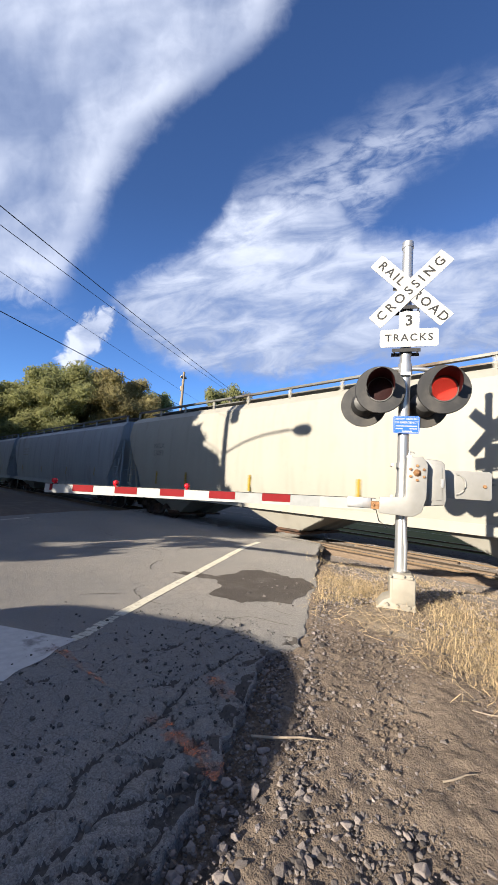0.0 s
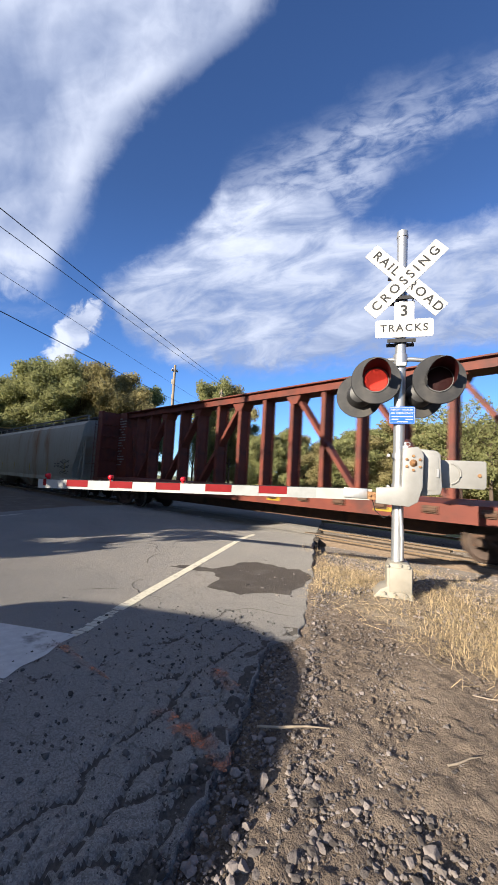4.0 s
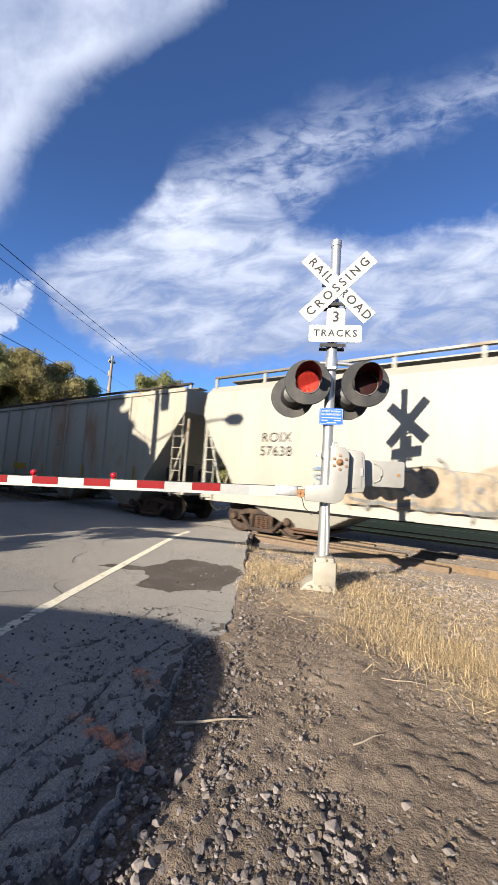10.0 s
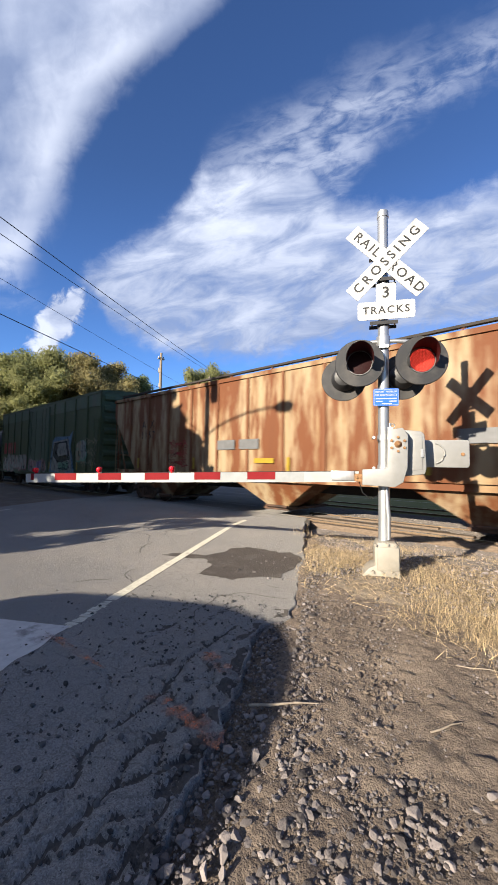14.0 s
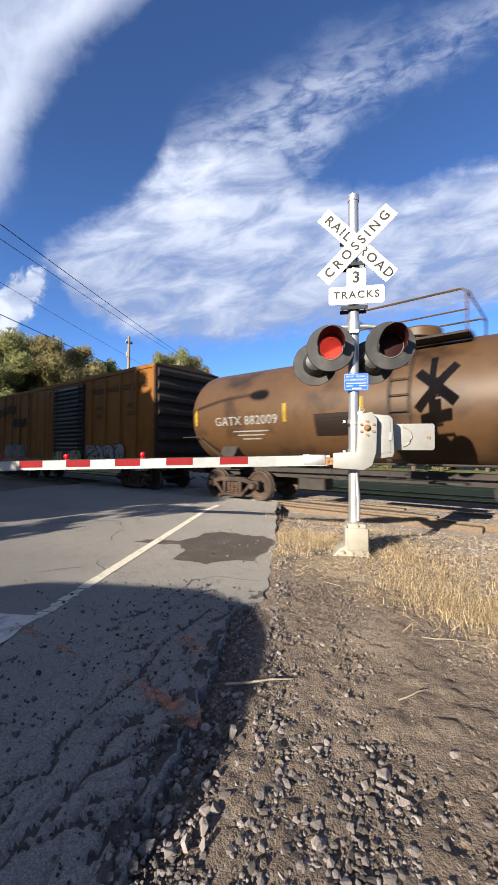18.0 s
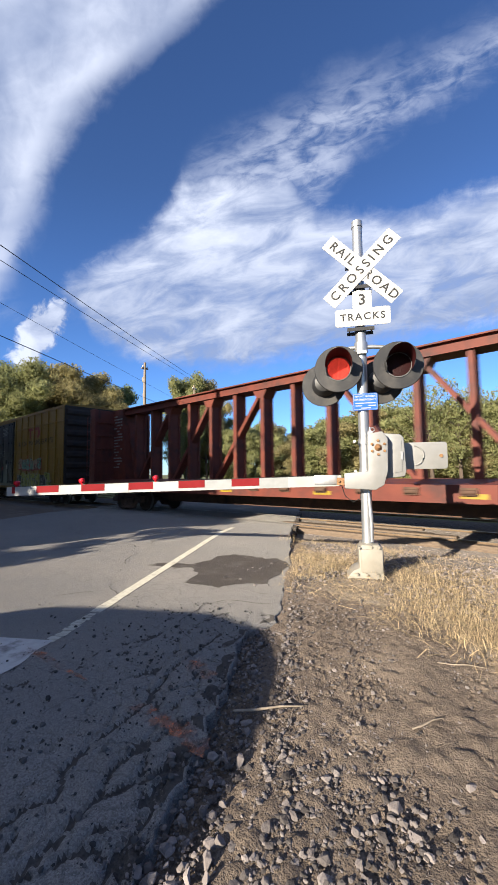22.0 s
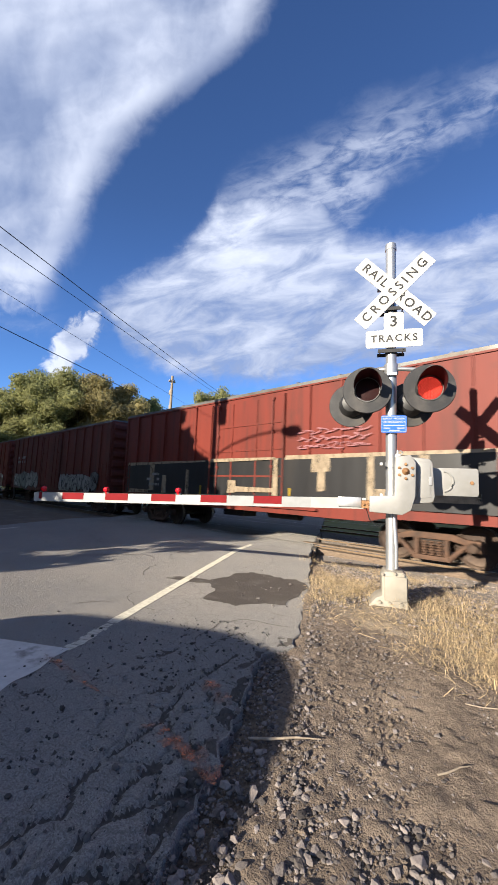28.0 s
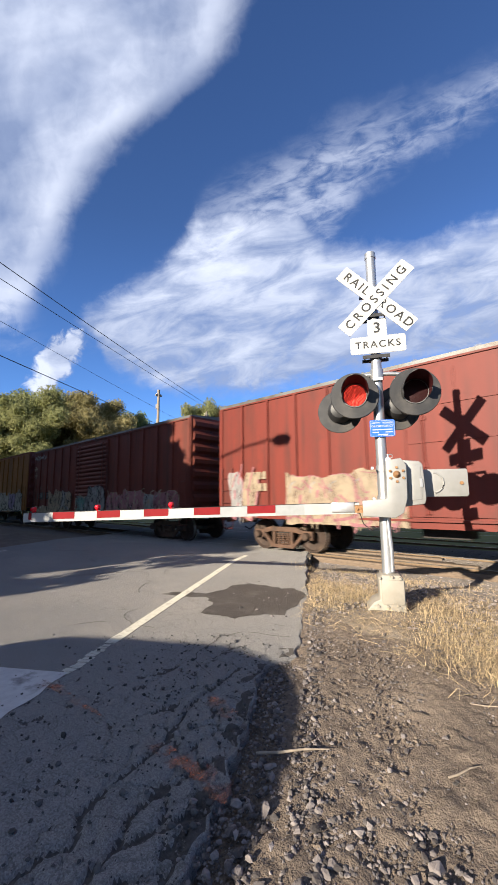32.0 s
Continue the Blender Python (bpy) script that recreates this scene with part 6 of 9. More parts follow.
def tank_car(name, label, s0, s1, top, radius, mat, trucks=1.9, dome=True, rust=False, rail_mat=None):
    car, length = start_car(name, label, s0, s1, "tank car")
    h, zc = length / 2, top - radius
    rail_mat = rail_mat or mat
    prof = [(-h, 0.001)]
    for i in range(1, 9):
        a = math.pi / 2 * i / 8
        prof.append((-h + 0.75 * (1 - math.cos(a)), radius * math.sin(a)))
    prof += [(-h * 0.33, radius), (-h * 0.33 + 0.02, radius + 0.012), (-h * 0.33 + 0.06, radius + 0.012), (-h * 0.33 + 0.08, radius), (h * 0.33 - 0.08, radius), (h * 0.33 - 0.06, radius + 0.012), (h * 0.33 - 0.02, radius + 0.012), (h * 0.33, radius)]
    for i in range(8, 0, -1):
        a = math.pi / 2 * i / 8
        prof.append((h - 0.75 * (1 - math.cos(a)), radius * math.sin(a)))
    prof.append((h, 0.001))
    part("tank", Geo().lathe(prof, (0, 0, zc), "x", 48), mat, car, "round steel tank shell", smooth=25)
    part("centre_sill", Geo().box(-h - 0.1, h + 0.1, -0.3, 0.3, 0.72, 1.0), M["under"], car, smooth=0)
    for s in (-1, 1):
        x = s * (h - trucks)
        part("saddle", Geo().prism([(-1.45, 0.95), (1.45, 0.95), (1.45, 1.15), (1.0, zc - radius * 0.55), (0.5, zc - radius * 0.86), (-0.5, zc - radius * 0.86), (-1.0, zc - radius * 0.55), (-1.45, 1.15)], x - 0.3, x + 0.3, "x"), M["under"], car, smooth=0)
        part("end_platform", Geo().box(0 if s > 0 else -0.95, 0.95 if s > 0 else 0, -1.5, 1.5, 0.95, 1.05), M["under"], car, at=pose(s * (h - 0.75), 0, 0), smooth=0)
        e = Geo()
        for y in (-1.45, 1.45):
            e.tube([(0.1, y, 1.05), (0.1, y, 1.95), (-0.9 * s, y, 1.95), (-1.9 * s, y, 1.3)], 0.02, 6)
        e.tube([(0.1, -1.45, 1.95), (0.1, 1.45, 1.95)], 0.02, 6)
        part("end_rail", e, M["under"], car, "end handrail", pose(s * (h + 0.05), 0, 0))
        coupler(car, s * h, s)
        truck(car, x, rust)
    for s in (-1, 1):
        part("side_rail", Geo().tube([(-h + 0.8, s * 1.5, 1.22), (h - 0.8, s * 1.5, 1.22)], 0.025, 6), M["under"], car, "long side handrail")
        part("side_step", Geo().box(-1.3, 1.3, s * 1.3 - 0.22, s * 1.3 + 0.22, 0.82, 0.87), M["under"], car, smooth=0)
    part("air_tank", Geo().lathe([(-0.5, 0.18), (0.5, 0.18)], (2.2, -0.5, 0.6), "x", 12), M["under"], car)
    part("brake_gear", Geo().box(-3, -2.2, -0.8, -0.3, 0.45, 0.75), M["under"], car)
    # manway, platform and rails
    z = top
    if dome:
        part("manway", Geo().lathe([(z - 0.1, 0.55), (z + 0.12, 0.55), (z + 0.14, 0.6), (z + 0.2, 0.6), (z + 0.21, 0.56), (z + 0.38, 0.55), (z + 0.42, 0.5), (z + 0.45, 0.1)], axis="z", n=28), mat, car, "round bolted manway")
        part("platform", Geo().box(-1.35, 1.35, -1.2, -0.62, z - 0.12, z - 0.07).box(-1.35, 1.35, 0.62, 1.2, z - 0.12, z - 0.07), M["under"], car, smooth=0)
        rr = Geo()
        for y in (-1.2, 1.2):
            rr.tube([(-1.3, y, z - 0.1), (-1.3, y, z + 0.72), (-1.2, y, z + 0.8), (1.2, y, z + 0.8), (1.3, y, z + 0.72), (1.3, y, z - 0.1)], 0.024, 6)
            rr.tube([(-1.3, y, z + 0.35), (1.3, y, z + 0.35)], 0.018, 6)
        for x in (-1.3, 1.3):
            rr.tube([(x, -1.2, z + 0.75), (x, 1.2, z + 0.75)], 0.022, 6)
        part("platform_rail", rr, rail_mat, car, "safety railing round the manway")
        for s in (-1, 1):
            g = Geo()
            for x in (-0.22, 0.22):
                g.tube([(x, s * 1.22, z - 0.08)] + [(x, s * (radius + 0.08) * math.sin(radians(a)), zc + (radius + 0.08) * math.cos(radians(a))) for a in range(60, 111, 10)] + [(x, s * 1.55, 0.85)], 0.02, 6)
            for i in range(8):
                zz = 0.95 + i * 0.36
                if zz < z - 0.1:
                    yy = max(1.22, math.sqrt(max(0, (radius + 0.08) ** 2 - (zz - zc) ** 2))) if zz > zc - 0.4 else 1.53
                    g.tube([(-0.22, s * yy, zz), (0.22, s * yy, zz)], 0.015, 6)
            part("ladder", g, M["under"], car, "steel side ladder")
    return car, h, zc, (lambda zz: -math.sqrt(max(0.01, (radius + 0.012) ** 2 - (zz - zc) ** 2)))


def tank_text(car, curve, text, x, z, size, mat, spacing=1.0, bold=0.0):
    """Letters bent round the shell."""
    me = lettering(text, size, PAINTS[mat], spacing=spacing, bold=bold).copy()
    for v in me.vertices:
        v.co.y = curve(z + v.co.z) - 0.004
        v.co.x += x
        v.co.z += z
    part("lettering", me, None, car, mat + " stencilled lettering")


def tank_bar(car, curve, x, z0, z1, w, mat, name="reflector", label=None):
    g, n = Geo(), 6
    for i in range(n + 1):
        z = z0 + (z1 - z0) * i / n
        g.v += [(x - w / 2, curve(z) - 0.004, z), (x + w / 2, curve(z) - 0.004, z)]
    g.f = [(2 * i, 2 * i + 1, 2 * i + 3, 2 * i + 2) for i in range(n)]
    g.s = [0] * n
    part(name, g, PAINTS[mat], car, label or mat + " reflective strip", smooth=0)


def centerbeam(name, label, s0, s1, top):
    car, length = start_car(name, label, s0, s1, "flatcar")
    h, red = length / 2, M["beam_red"]
    deck = Geo()
    for s in (-1, 1):
        deck.prism([(s * 1.3, 0.92), (s * 1.45, 0.9), (s * 1.45, 1.18), (s * 0.2, 1.3), (s * 0.2, 1.1)], -h, h, "x")
    part("deck", deck, red, car, smooth=0)
    part("side_sill", Geo().box(-h, h, -1.5, -1.44, 0.82, 1.2).box(-h, h, 1.44, 1.5, 0.82, 1.2), red, car, smooth=0)
    part("centre_sill", Geo().prism([(-h, 1.05), (-h, 0.7), (-h + 3.5, 0.65), (-h + 4.5, 0.42), (h - 4.5, 0.42), (h - 3.5, 0.65), (h, 0.7), (h, 1.05)], -0.3, 0.3, "y"), M["steel_rust"], car, smooth=0)
    beam = part("top_chord", Geo().box(-h, h, -0.34, 0.34, top - 0.24, top), red, car, "riveted top chord", smooth=0)
    part("chord_flange", Geo().box(-h, h, -0.46, 0.46, top, top + 0.04), red, beam, smooth=0)
    step = 1.24 * h / 10.57
    post = Geo().box(-0.075, 0.075, -0.26, -0.18, 1.15, top - 0.22).box(-0.075, 0.075, 0.18, 0.26, 1.15, top - 0.22).box(-0.035, 0.035, -0.18, 0.18, 1.15, top - 0.22).mesh("post", red, 0, 0)
    for k in range(-7, 8):
        part("post", post, None, car, at=pose(k * step, 0, 0))
    for s in (-1, 1):
        for k in (1, 3, 5):
            a, b = s * (k + 0.06) * step, s * (k + 1.94) * step
            part("diagonal", Geo().prism([(b - 0.07, 1.2), (b + 0.07, 1.2), (a + 0.07, top - 0.22), (a - 0.07, top - 0.22)][::s], -0.16, 0.16, "y"), red, car, smooth=0)
            part("gusset_plate", Geo().prism([(a - 0.3, top - 0.24), (a + 0.3, top - 0.24), (a + 0.14, top - 0.52), (a - 0.14, top - 0.52)], -0.275, 0.275, "y"), red, car, smooth=0)
        a, b = s * 7.06 * step, s * 7.75 * step
        part("diagonal", Geo().prism([(a - 0.06, 1.2), (a + 0.06, 1.2), (b + 0.06, top - 0.22), (b - 0.06, top - 0.22)], -0.16, 0.16, "y"), red, car, smooth=0)
    winch = Geo().box(-0.16, 0.16, -1.56, -1.5, 0.98, 1.14).lathe([(-0.14, 0.05), (0.14, 0.05)], (0, -1.57, 1.05), "x", 8).mesh("winch", M["steel_rust"], 0, 30)
    for i in range(18):
        part("winch", winch, None, car, at=pose(-h + 1 + (length - 2) * i / 17, 0, 0))
    for s in (-1, 1):
        wall = part("bulkhead", Geo().box(-0.12, 0.12, -1.36, 1.36, 1.2, top), red, car, "red steel end bulkhead", pose(s * (h - 0.25), 0, 0), smooth=0)
        for z in (1.5, 2.1, 2.7, 3.3, 3.9):
            part("stiffener", Geo().box(-0.2, 0.2, -1.35, 1.35, z, z + 0.1), red, wall, smooth=0)
        for y in (-1.42, 1.42):
            part("bulkhead_post", Geo().box(-0.22, 0.22, y - 0.06, y + 0.06, 1.2, top + 0.02), red, wall, smooth=0)
        side = Geo().prism([(0, 1.2), (1.15, 1.2), (0.75, top), (0, top)], -0.46, 0.46, "y")
        gus = part("gusset", side, red, car, "red plate beside the bulkhead", pose(s * (h - 0.3), 0, 0, 0, 0, 180 if s > 0 else 0), smooth=0)
        print_bars(car, s * (h - 0.75) - 0.35, top - 0.3, 0.7, 18, "white", 5, y=-0.47, gap=0.14, tall=0.06)
        ladder(car, s * (h - 0.12), -1.5, 0.6, top - 0.3, red, 0.36, 0.4)
        coupler(car, s * (h - 0.1), s)
        truck(car, s * (h - 2.6), True)
    for i in range(6):
        reflectors(car, [-h + 2 + i * (length - 4) / 5], 0.92, "yellow", -1.505, 0.5, 0.1)
    return car, h


# ---- the cars, in the order in which they pass ----
def slogan(car, x, z, mat="brown"):
    """Red roadside emblem and the line of words under it."""
    for dx in (-0.62, 0.0):
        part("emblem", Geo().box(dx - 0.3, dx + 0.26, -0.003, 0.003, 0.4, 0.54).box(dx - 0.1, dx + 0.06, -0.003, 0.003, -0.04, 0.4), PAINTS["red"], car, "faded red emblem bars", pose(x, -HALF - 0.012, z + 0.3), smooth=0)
    for f in (-1, 1):
        part("emblem", Geo().prism([(0.62 + f * 0.3, 0.54), (0.62 + f * 0.12, 0.54), (0.62 - f * 0.02, 0.25), (0.62 + f * 0.12, -0.04), (0.62 + f * 0.3, -0.04), (0.62 + f * 0.14, 0.25)], -0.003, 0.003, "y"), PAINTS["red"], car, "faded red emblem chevron", pose(x, -HALF - 0.012, z + 0.3), smooth=0)
    stencil(car, "RAILCAR POOLING EXPERTS", x, z, 0.37, mat, spacing=1.02, bold=0.004)


def chevrons(car, x, z, s=0.6):
    for dx, m in ((0.0, "red"), (0.42, "blue"), (0.9, "red")):
        f = -1 if dx > 0.7 else 1
        part("emblem", Geo().prism([(0, 0.5 * s), (f * 0.28 * s, 0.5 * s), (f * 0.75 * s, 0), (f * 0.28 * s, -0.5 * s), (0, -0.5 * s), (f * 0.46 * s, 0)], -0.003, 0.003, "y"), PAINTS[m], car, m + " chevron emblem", pose(x + dx * s, -HALF - 0.012, z), smooth=0)


def yellow_boxcar(s0, s1, label, mark, number, mat="tbox", chev=True, words=True, end="shade_end", set_back=None):
    black = M["tbox_door"]
    car, h = boxcar("yellow_boxcar", label, s0, s1, 5.07, 0.78, M[mat], [(-3.1, -0.6, black, "panel"), (-0.55, 2.0, black, "panel")], ribs=0.9, trucks=2.35, seam=(1.73, 2.97, 4.28), end_mat=M[end])
    a, b, c = set_back or (1.75, 2.6, 2.6)
    stencil(car, "next\nload", -h + a, 3.62, 0.34, "brown")
    stencil(car, "any\nroad", -4.0, 3.45, 0.34, "brown")
    if mark:
        stencil(car, mark, -h + b, 2.72, 0.46 if set_back else 0.52, "brown", spacing=1.25)
        stencil(car, number, -h + c, 2.18, 0.46 if set_back else 0.52, "brown", spacing=1.25)
    if chev:
        chevrons(car, -h + a + 0.4, 3.75, 0.8)
    if words:
        slogan(car, 5.27, 3.36)
    for x0 in (-2.45, 0.2):
        print_bars(car, x0, 4.5, 1.15, 6, "white", int(s0) + int(x0 * 10), y=-HALF - 0.09)
        print_bars(car, x0 - 0.3, 3.05, 0.75, 4, "white", int(s0) + 3, y=-HALF - 0.09, gap=0.11, tall=0.04)
    reflectors(car, [-h + 1.2, -5.2, -1.2, 1.3, 5.0, h - 1.2], 1.25, "yellow", w=0.08, h=0.35)
    part("sill_stripe", Geo().box(-h + 0.2, h - 0.2, -0.003, 0.003, 1.06, 1.1), PAINTS["yellow"], car, "yellow sill stripe", pose(0, -HALF - 0.008, 0), smooth=0)
    return car, h


# three covered hoppers that lead
for s0, s1, m, lab in ((-53.6, -36.0, "grey_hopper", "dusty grey covered hopper car at the head of the string"), (-35.1, -17.4, "grey_hopper", "dusty grey covered hopper car with streaked sides")):
    car, h = hopper("covered_hopper", lab, s0, s1, 4.3, 1.0, M[m])
    reflectors(car, [-h + 2.6, -2, 2.5, h - 2.6], 1.5, "yellow")
    print_bars(car, -h + 2.4, 3.1, 1.2, 4, "white", 3, gap=0.2, tall=0.09)
car, h = hopper("covered_hopper", "cream covered hopper car with clean curved sides", -16.5, 1.56, 4.32, 1.0, M["cream"])
reflectors(car, [-h + 2.6, -4.6, -1.2, 2.6, h - 1.9], 1.35, "yellow", w=0.1, h=0.5)
print_bars(car, 4.0, 1.9, 1.5, 3, "grey", 8)
stencil(car, "NKLX\n53092", -h + 2.6, 2.75, 0.3, "grey")

car, h = yellow_boxcar(1.61, 19.3, "yellow boxcar with black doors and purple and white graffiti", "TB OX", "67 350")
graffiti(car, -8.0, -3.75, 1.2, 2.15, "white", "black", 11, "purple", letters=4, cloud="purple")
graffiti(car, -3.9, -3.15, 1.2, 2.05, "red", "red", 15, "pink", letters=2)
graffiti(car, -h + 0.2, -h + 5.8, 0.82, 1.15, "purple", "purple", 12, "red", letters=5)
graffiti(car, 3.1, 8.3, 1.05, 2.0, "white", "purple", 13, "black")
graffiti(car, 2.9, 6.9, 0.8, 1.1, "purple", "red", 14, "yellow", letters=5)


car, h = hopper("covered_hopper", "cream covered hopper car with rust bleeding from the roof edge", 20.8, 39.75, 4.3, 1.0, M["cream_rust"])
stencil(car, "MBLX\n53874", -h + 2.5, 2.4, 0.34, "black", spacing=1.1)
reflectors(car, [-h + 2.0, -5.1, -1.9, 1.6, 4.9, h - 2.0], 1.35, "yellow", w=0.1, h=0.5)
print_bars(car, h - 3.6, 1.8, 0.8, 3, "black", 9)
scrawl(car, h - 2.6, h - 1.3, 1.2, 2.1, "black", 90)

centerbeam("centerbeam_flatcar", "empty red centerbeam flatcar with open truss and end bulkheads", 41.2, 61.6, 4.55)

car, h = yellow_boxcar(63.9, 81.9, "faded yellow boxcar with pale grey-blue graffiti", "TB OX", "66 204", chev=False)
graffiti(car, 2.3, 8.7, 0.95, 2.15, "cream", "grey", 21, "white", letters=4, cloud="blue")
graffiti(car, 4.5, 8.5, 0.85, 1.2, "white", "grey", 22, "yellow", letters=5)
graffiti(car, -7.4, -3.3, 0.95, 1.7, "grey", "blue", 23, "white", letters=4)

car, h = yellow_boxcar(83.85, 102.1, "orange-yellow boxcar covered low down with red, teal and yellow graffiti", "TB UX", "64 05", words=True, chev=False)
graffiti(car, -6.9, -3.2, 1.6, 2.2, "red", "red", 31, "pink", letters=10)
graffiti(car, -7.3, -3.15, 0.85, 1.78, "lime", "black", 32, "white", letters=7, cloud="teal")
graffiti(car, -h + 3.6, -3.2, 0.82, 1.1, "teal", "lime", 33, "red", letters=6)
graffiti(car, 2.6, 6.0, 1.0, 1.85, "white", "black", 34, "teal", letters=4, cloud="white")
scrawl(car, 5.6, 7.6, 0.95, 1.5, "mint", 35, wide=0.025, strokes=2)
graffiti(car, 3.0, 8.4, 0.82, 1.12, "white", "mint", 35, "yellow", letters=7)

car, h = yellow_boxcar(103.92, 121.6, "bright yellow boxcar with black doors and little wear", "TR", "64", words=True)

car, h = hopper("ribbed_hopper", "rust-stained cream covered hopper car with ribbed straight sides", 123.39, 141.97, 4.25, 1.12, M["cream_rust"], ribbed=True, curved=False, dark_rail=True, bays=4, rust=True)
stencil(car, "OC  PX\n70  449", -h + 3.1, 2.5, 0.4, "brown", spacing=1.15)
part("notice", Geo().box(-1.5, -0.3, -0.003, 0.003, 1.35, 1.62), PAINTS["yellow"], car, "yellow notice panel", pose(0, -HALF - 0.05, 0), smooth=0)
reflectors(car, [-h + 2.2, -4.4, 1.2, 4.2, h - 2.2], 1.25, "yellow", y=-HALF - 0.05, w=0.1, h=0.45)
print_bars(car, 2.1, 2.6, 0.3, 3, "grey", 44)

car, h = hopper("covered_hopper", "clean cream covered hopper car with faint teal and yellow graffiti", 142.76, 160.35, 4.32, 1.0, M["cream"])
stencil(car, "ROIX\n57638", -h + 2.6, 2.45, 0.36, "black", spacing=1.1)
graffiti(car, -h + 4.6, -1.5, 1.15, 2.0, "cream", "grey", 41, "white", letters=4, cloud="cream")
scrawl(car, -1.4, 0.3, 1.4, 2.0, "grey", 46, strokes=2)
graffiti(car, 0.4, 5.6, 1.05, 1.85, "white", "grey", 42, "mint", letters=4)
scrawl(car, -h + 3.8, -h + 5.0, 1.3, 2.0, "blue", 43)
reflectors(car, [-h + 5.1, -1.2, 2.0, h - 2.3], 1.4, "yellow", w=0.1, h=0.5)
print_bars(car, 4.2, 1.75, 0.7, 2, "black", 45)

car, h, zc, cv = tank_car("tank_car", "glossy black tank car with yellow stencils", 161.87, 175.75, 4.2, 1.5, M["tank"])
tank_text(car, cv, "UTLX 67391", -h + 2.6, 2.5, 0.36, "yellow", 1.1, 0.004)
for x, z, hh in ((-h + 1.1, 2.6, 0.42), (-2.0, 2.75, 0.42), (0.75, 2.4, 0.3), (2.94, 2.4, 0.36), (6.1, 2.3, 0.75)):
    tank_bar(car, cv, x, z, z + hh, 0.1, "yellow")
tank_bar(car, cv, 1.25, 2.42, 2.68, 0.62, "yellow", "notice", "yellow notice panel")
tank_bar(car, cv, -1.5, 3.55, 3.75, 0.8, "white", "notice", "white notice panel")
for i in range(7):
    tank_bar(car, cv, 5.0, 2.58 - 0.075 * i, 2.625 - 0.075 * i, 1.0, "white", "print_bar", "white small print")
for i in range(2):
    tank_bar(car, cv, 5.0, 1.98 - 0.08 * i, 2.02 - 0.08 * i, 0.8, "yellow", "print_bar", "yellow small print")
tank_bar(car, cv, 4.05, 1.78, 2.0, 0.36, "white", "notice", "small white diagram panel")
for i in range(4):
    tank_bar(car, cv, -h + 2.7 + 0.1 * i, 2.15 - 0.12 * i, 2.2 - 0.12 * i, 0.9 - 0.2 * i, "yellow", "print_bar", "yellow small print")

car, h = boxcar("green_boxcar", "tall pale green boxcar with white, pink and blue graffiti", 177.83, 192.8, 4.97, 0.76, M["green"], [(-1.7, 1.35, M["green_light"], "panel")], ribs=1.28, trucks=2.0, end_mat=M["green"], seam=())
part("letter_board", Geo().box(-h, h, -0.02, 0.0, 4.25, 4.86), M["green_light"], car, "lighter green letter board", pose(0, -HALF, 0), smooth=0)
for x, m in ((-h + 1.0, "red"), (-h + 1.85, "red"), (-h + 2.75, "red")):
    part("panel_mark", Geo().box(x - 0.35, x + 0.35, -0.003, 0.003, 2.1, 2.85), PAINTS[m], car, "red square stencil", pose(0, -HALF - 0.012, 0), smooth=0)
stencil(car, "R A S", -h + 1.9, 2.48, 0.42, "white", y=-HALF - 0.02, spacing=1.6)
graffiti(car, -h + 0.8, -2.2, 0.95, 2.0, "white", "pink", 51, "black")
graffiti(car, -1.6, 1.2, 0.95, 1.7, "pink", "white", 52, "purple", y=-HALF - 0.1)
for k, (paint, lab, outline) in enumerate((
        ("blue", "pale blue sprayed border", [(1.7, 1.0), (2.1, 2.75), (2.5, 2.95), (4.3, 2.9), (4.75, 3.2), (4.5, 2.4), (5.05, 1.0), (3.4, 0.85)]),
        ("white", "white sprayed frame", [(1.95, 1.1), (2.25, 2.65), (4.2, 2.8), (4.75, 1.15), (3.4, 0.95)]),
        ("black", "black sprayed ring", [(2.2, 1.9), (2.4, 2.6), (4.05, 2.68), (4.5, 1.7), (3.0, 1.45)]),
        ("white", "white sprayed middle", [(2.75, 2.1), (2.85, 2.55), (3.9, 2.58), (4.15, 1.95), (3.0, 1.85)]))):
    part("graffiti", Geo().prism(outline, -0.002, 0.0, "y"), SPRAY[paint], car, lab, pose(0, -HALF - 0.066 - 0.004 * k, 0), smooth=0)
graffiti(car, 3.0, 4.3, 1.2, 1.55, "mint", "black", 54, "white", y=-HALF - 0.075, letters=3)
graffiti(car, 5.2, 6.3, 1.6, 2.6, "cream", "mint", 56, "white", letters=2)
scrawl(car, 5.8, 7.4, 1.3, 2.8, "cream", 55)
reflectors(car, [1.55, 5.2, h - 0.7], 1.15, "yellow", w=0.12, h=0.4)

car, h = hopper("ribbed_hopper", "heavily rusted beige covered hopper car with ribbed sides", 194.11, 211.42, 4.28, 1.2, M["rusty"], ribbed=True, curved=False, dark_rail=True, bays=3, rust=True, rib_mat=M["rust_shade_rib"])
stencil(car, "AEX\n1157", -h + 2.7, 2.85, 0.42, "black", spacing=1.2)
for x in (-1.6, -0.6, 5.6):
    part("notice", Geo().box(x - 0.4, x + 0.4, -0.003, 0.003, 2.0, 2.3), PAINTS["grey"], car, "grey patched panel", pose(0, -HALF - 0.05, 0), smooth=0)
part("notice", Geo().box(-0.37, 0.39, -0.003, 0.003, 1.58, 1.72), PAINTS["yellow"], car, "yellow notice panel", pose(0, -HALF - 0.05, 0), smooth=0)
scrawl(car, -4.6, -3.6, 1.4, 2.4, "red", 57, y=-HALF - 0.066)
reflectors(car, [-h + 2.1, -3.2, 0.9, 4.6, h - 2.1], 1.35, "yellow", y=-HALF - 0.05, w=0.1, h=0.4)

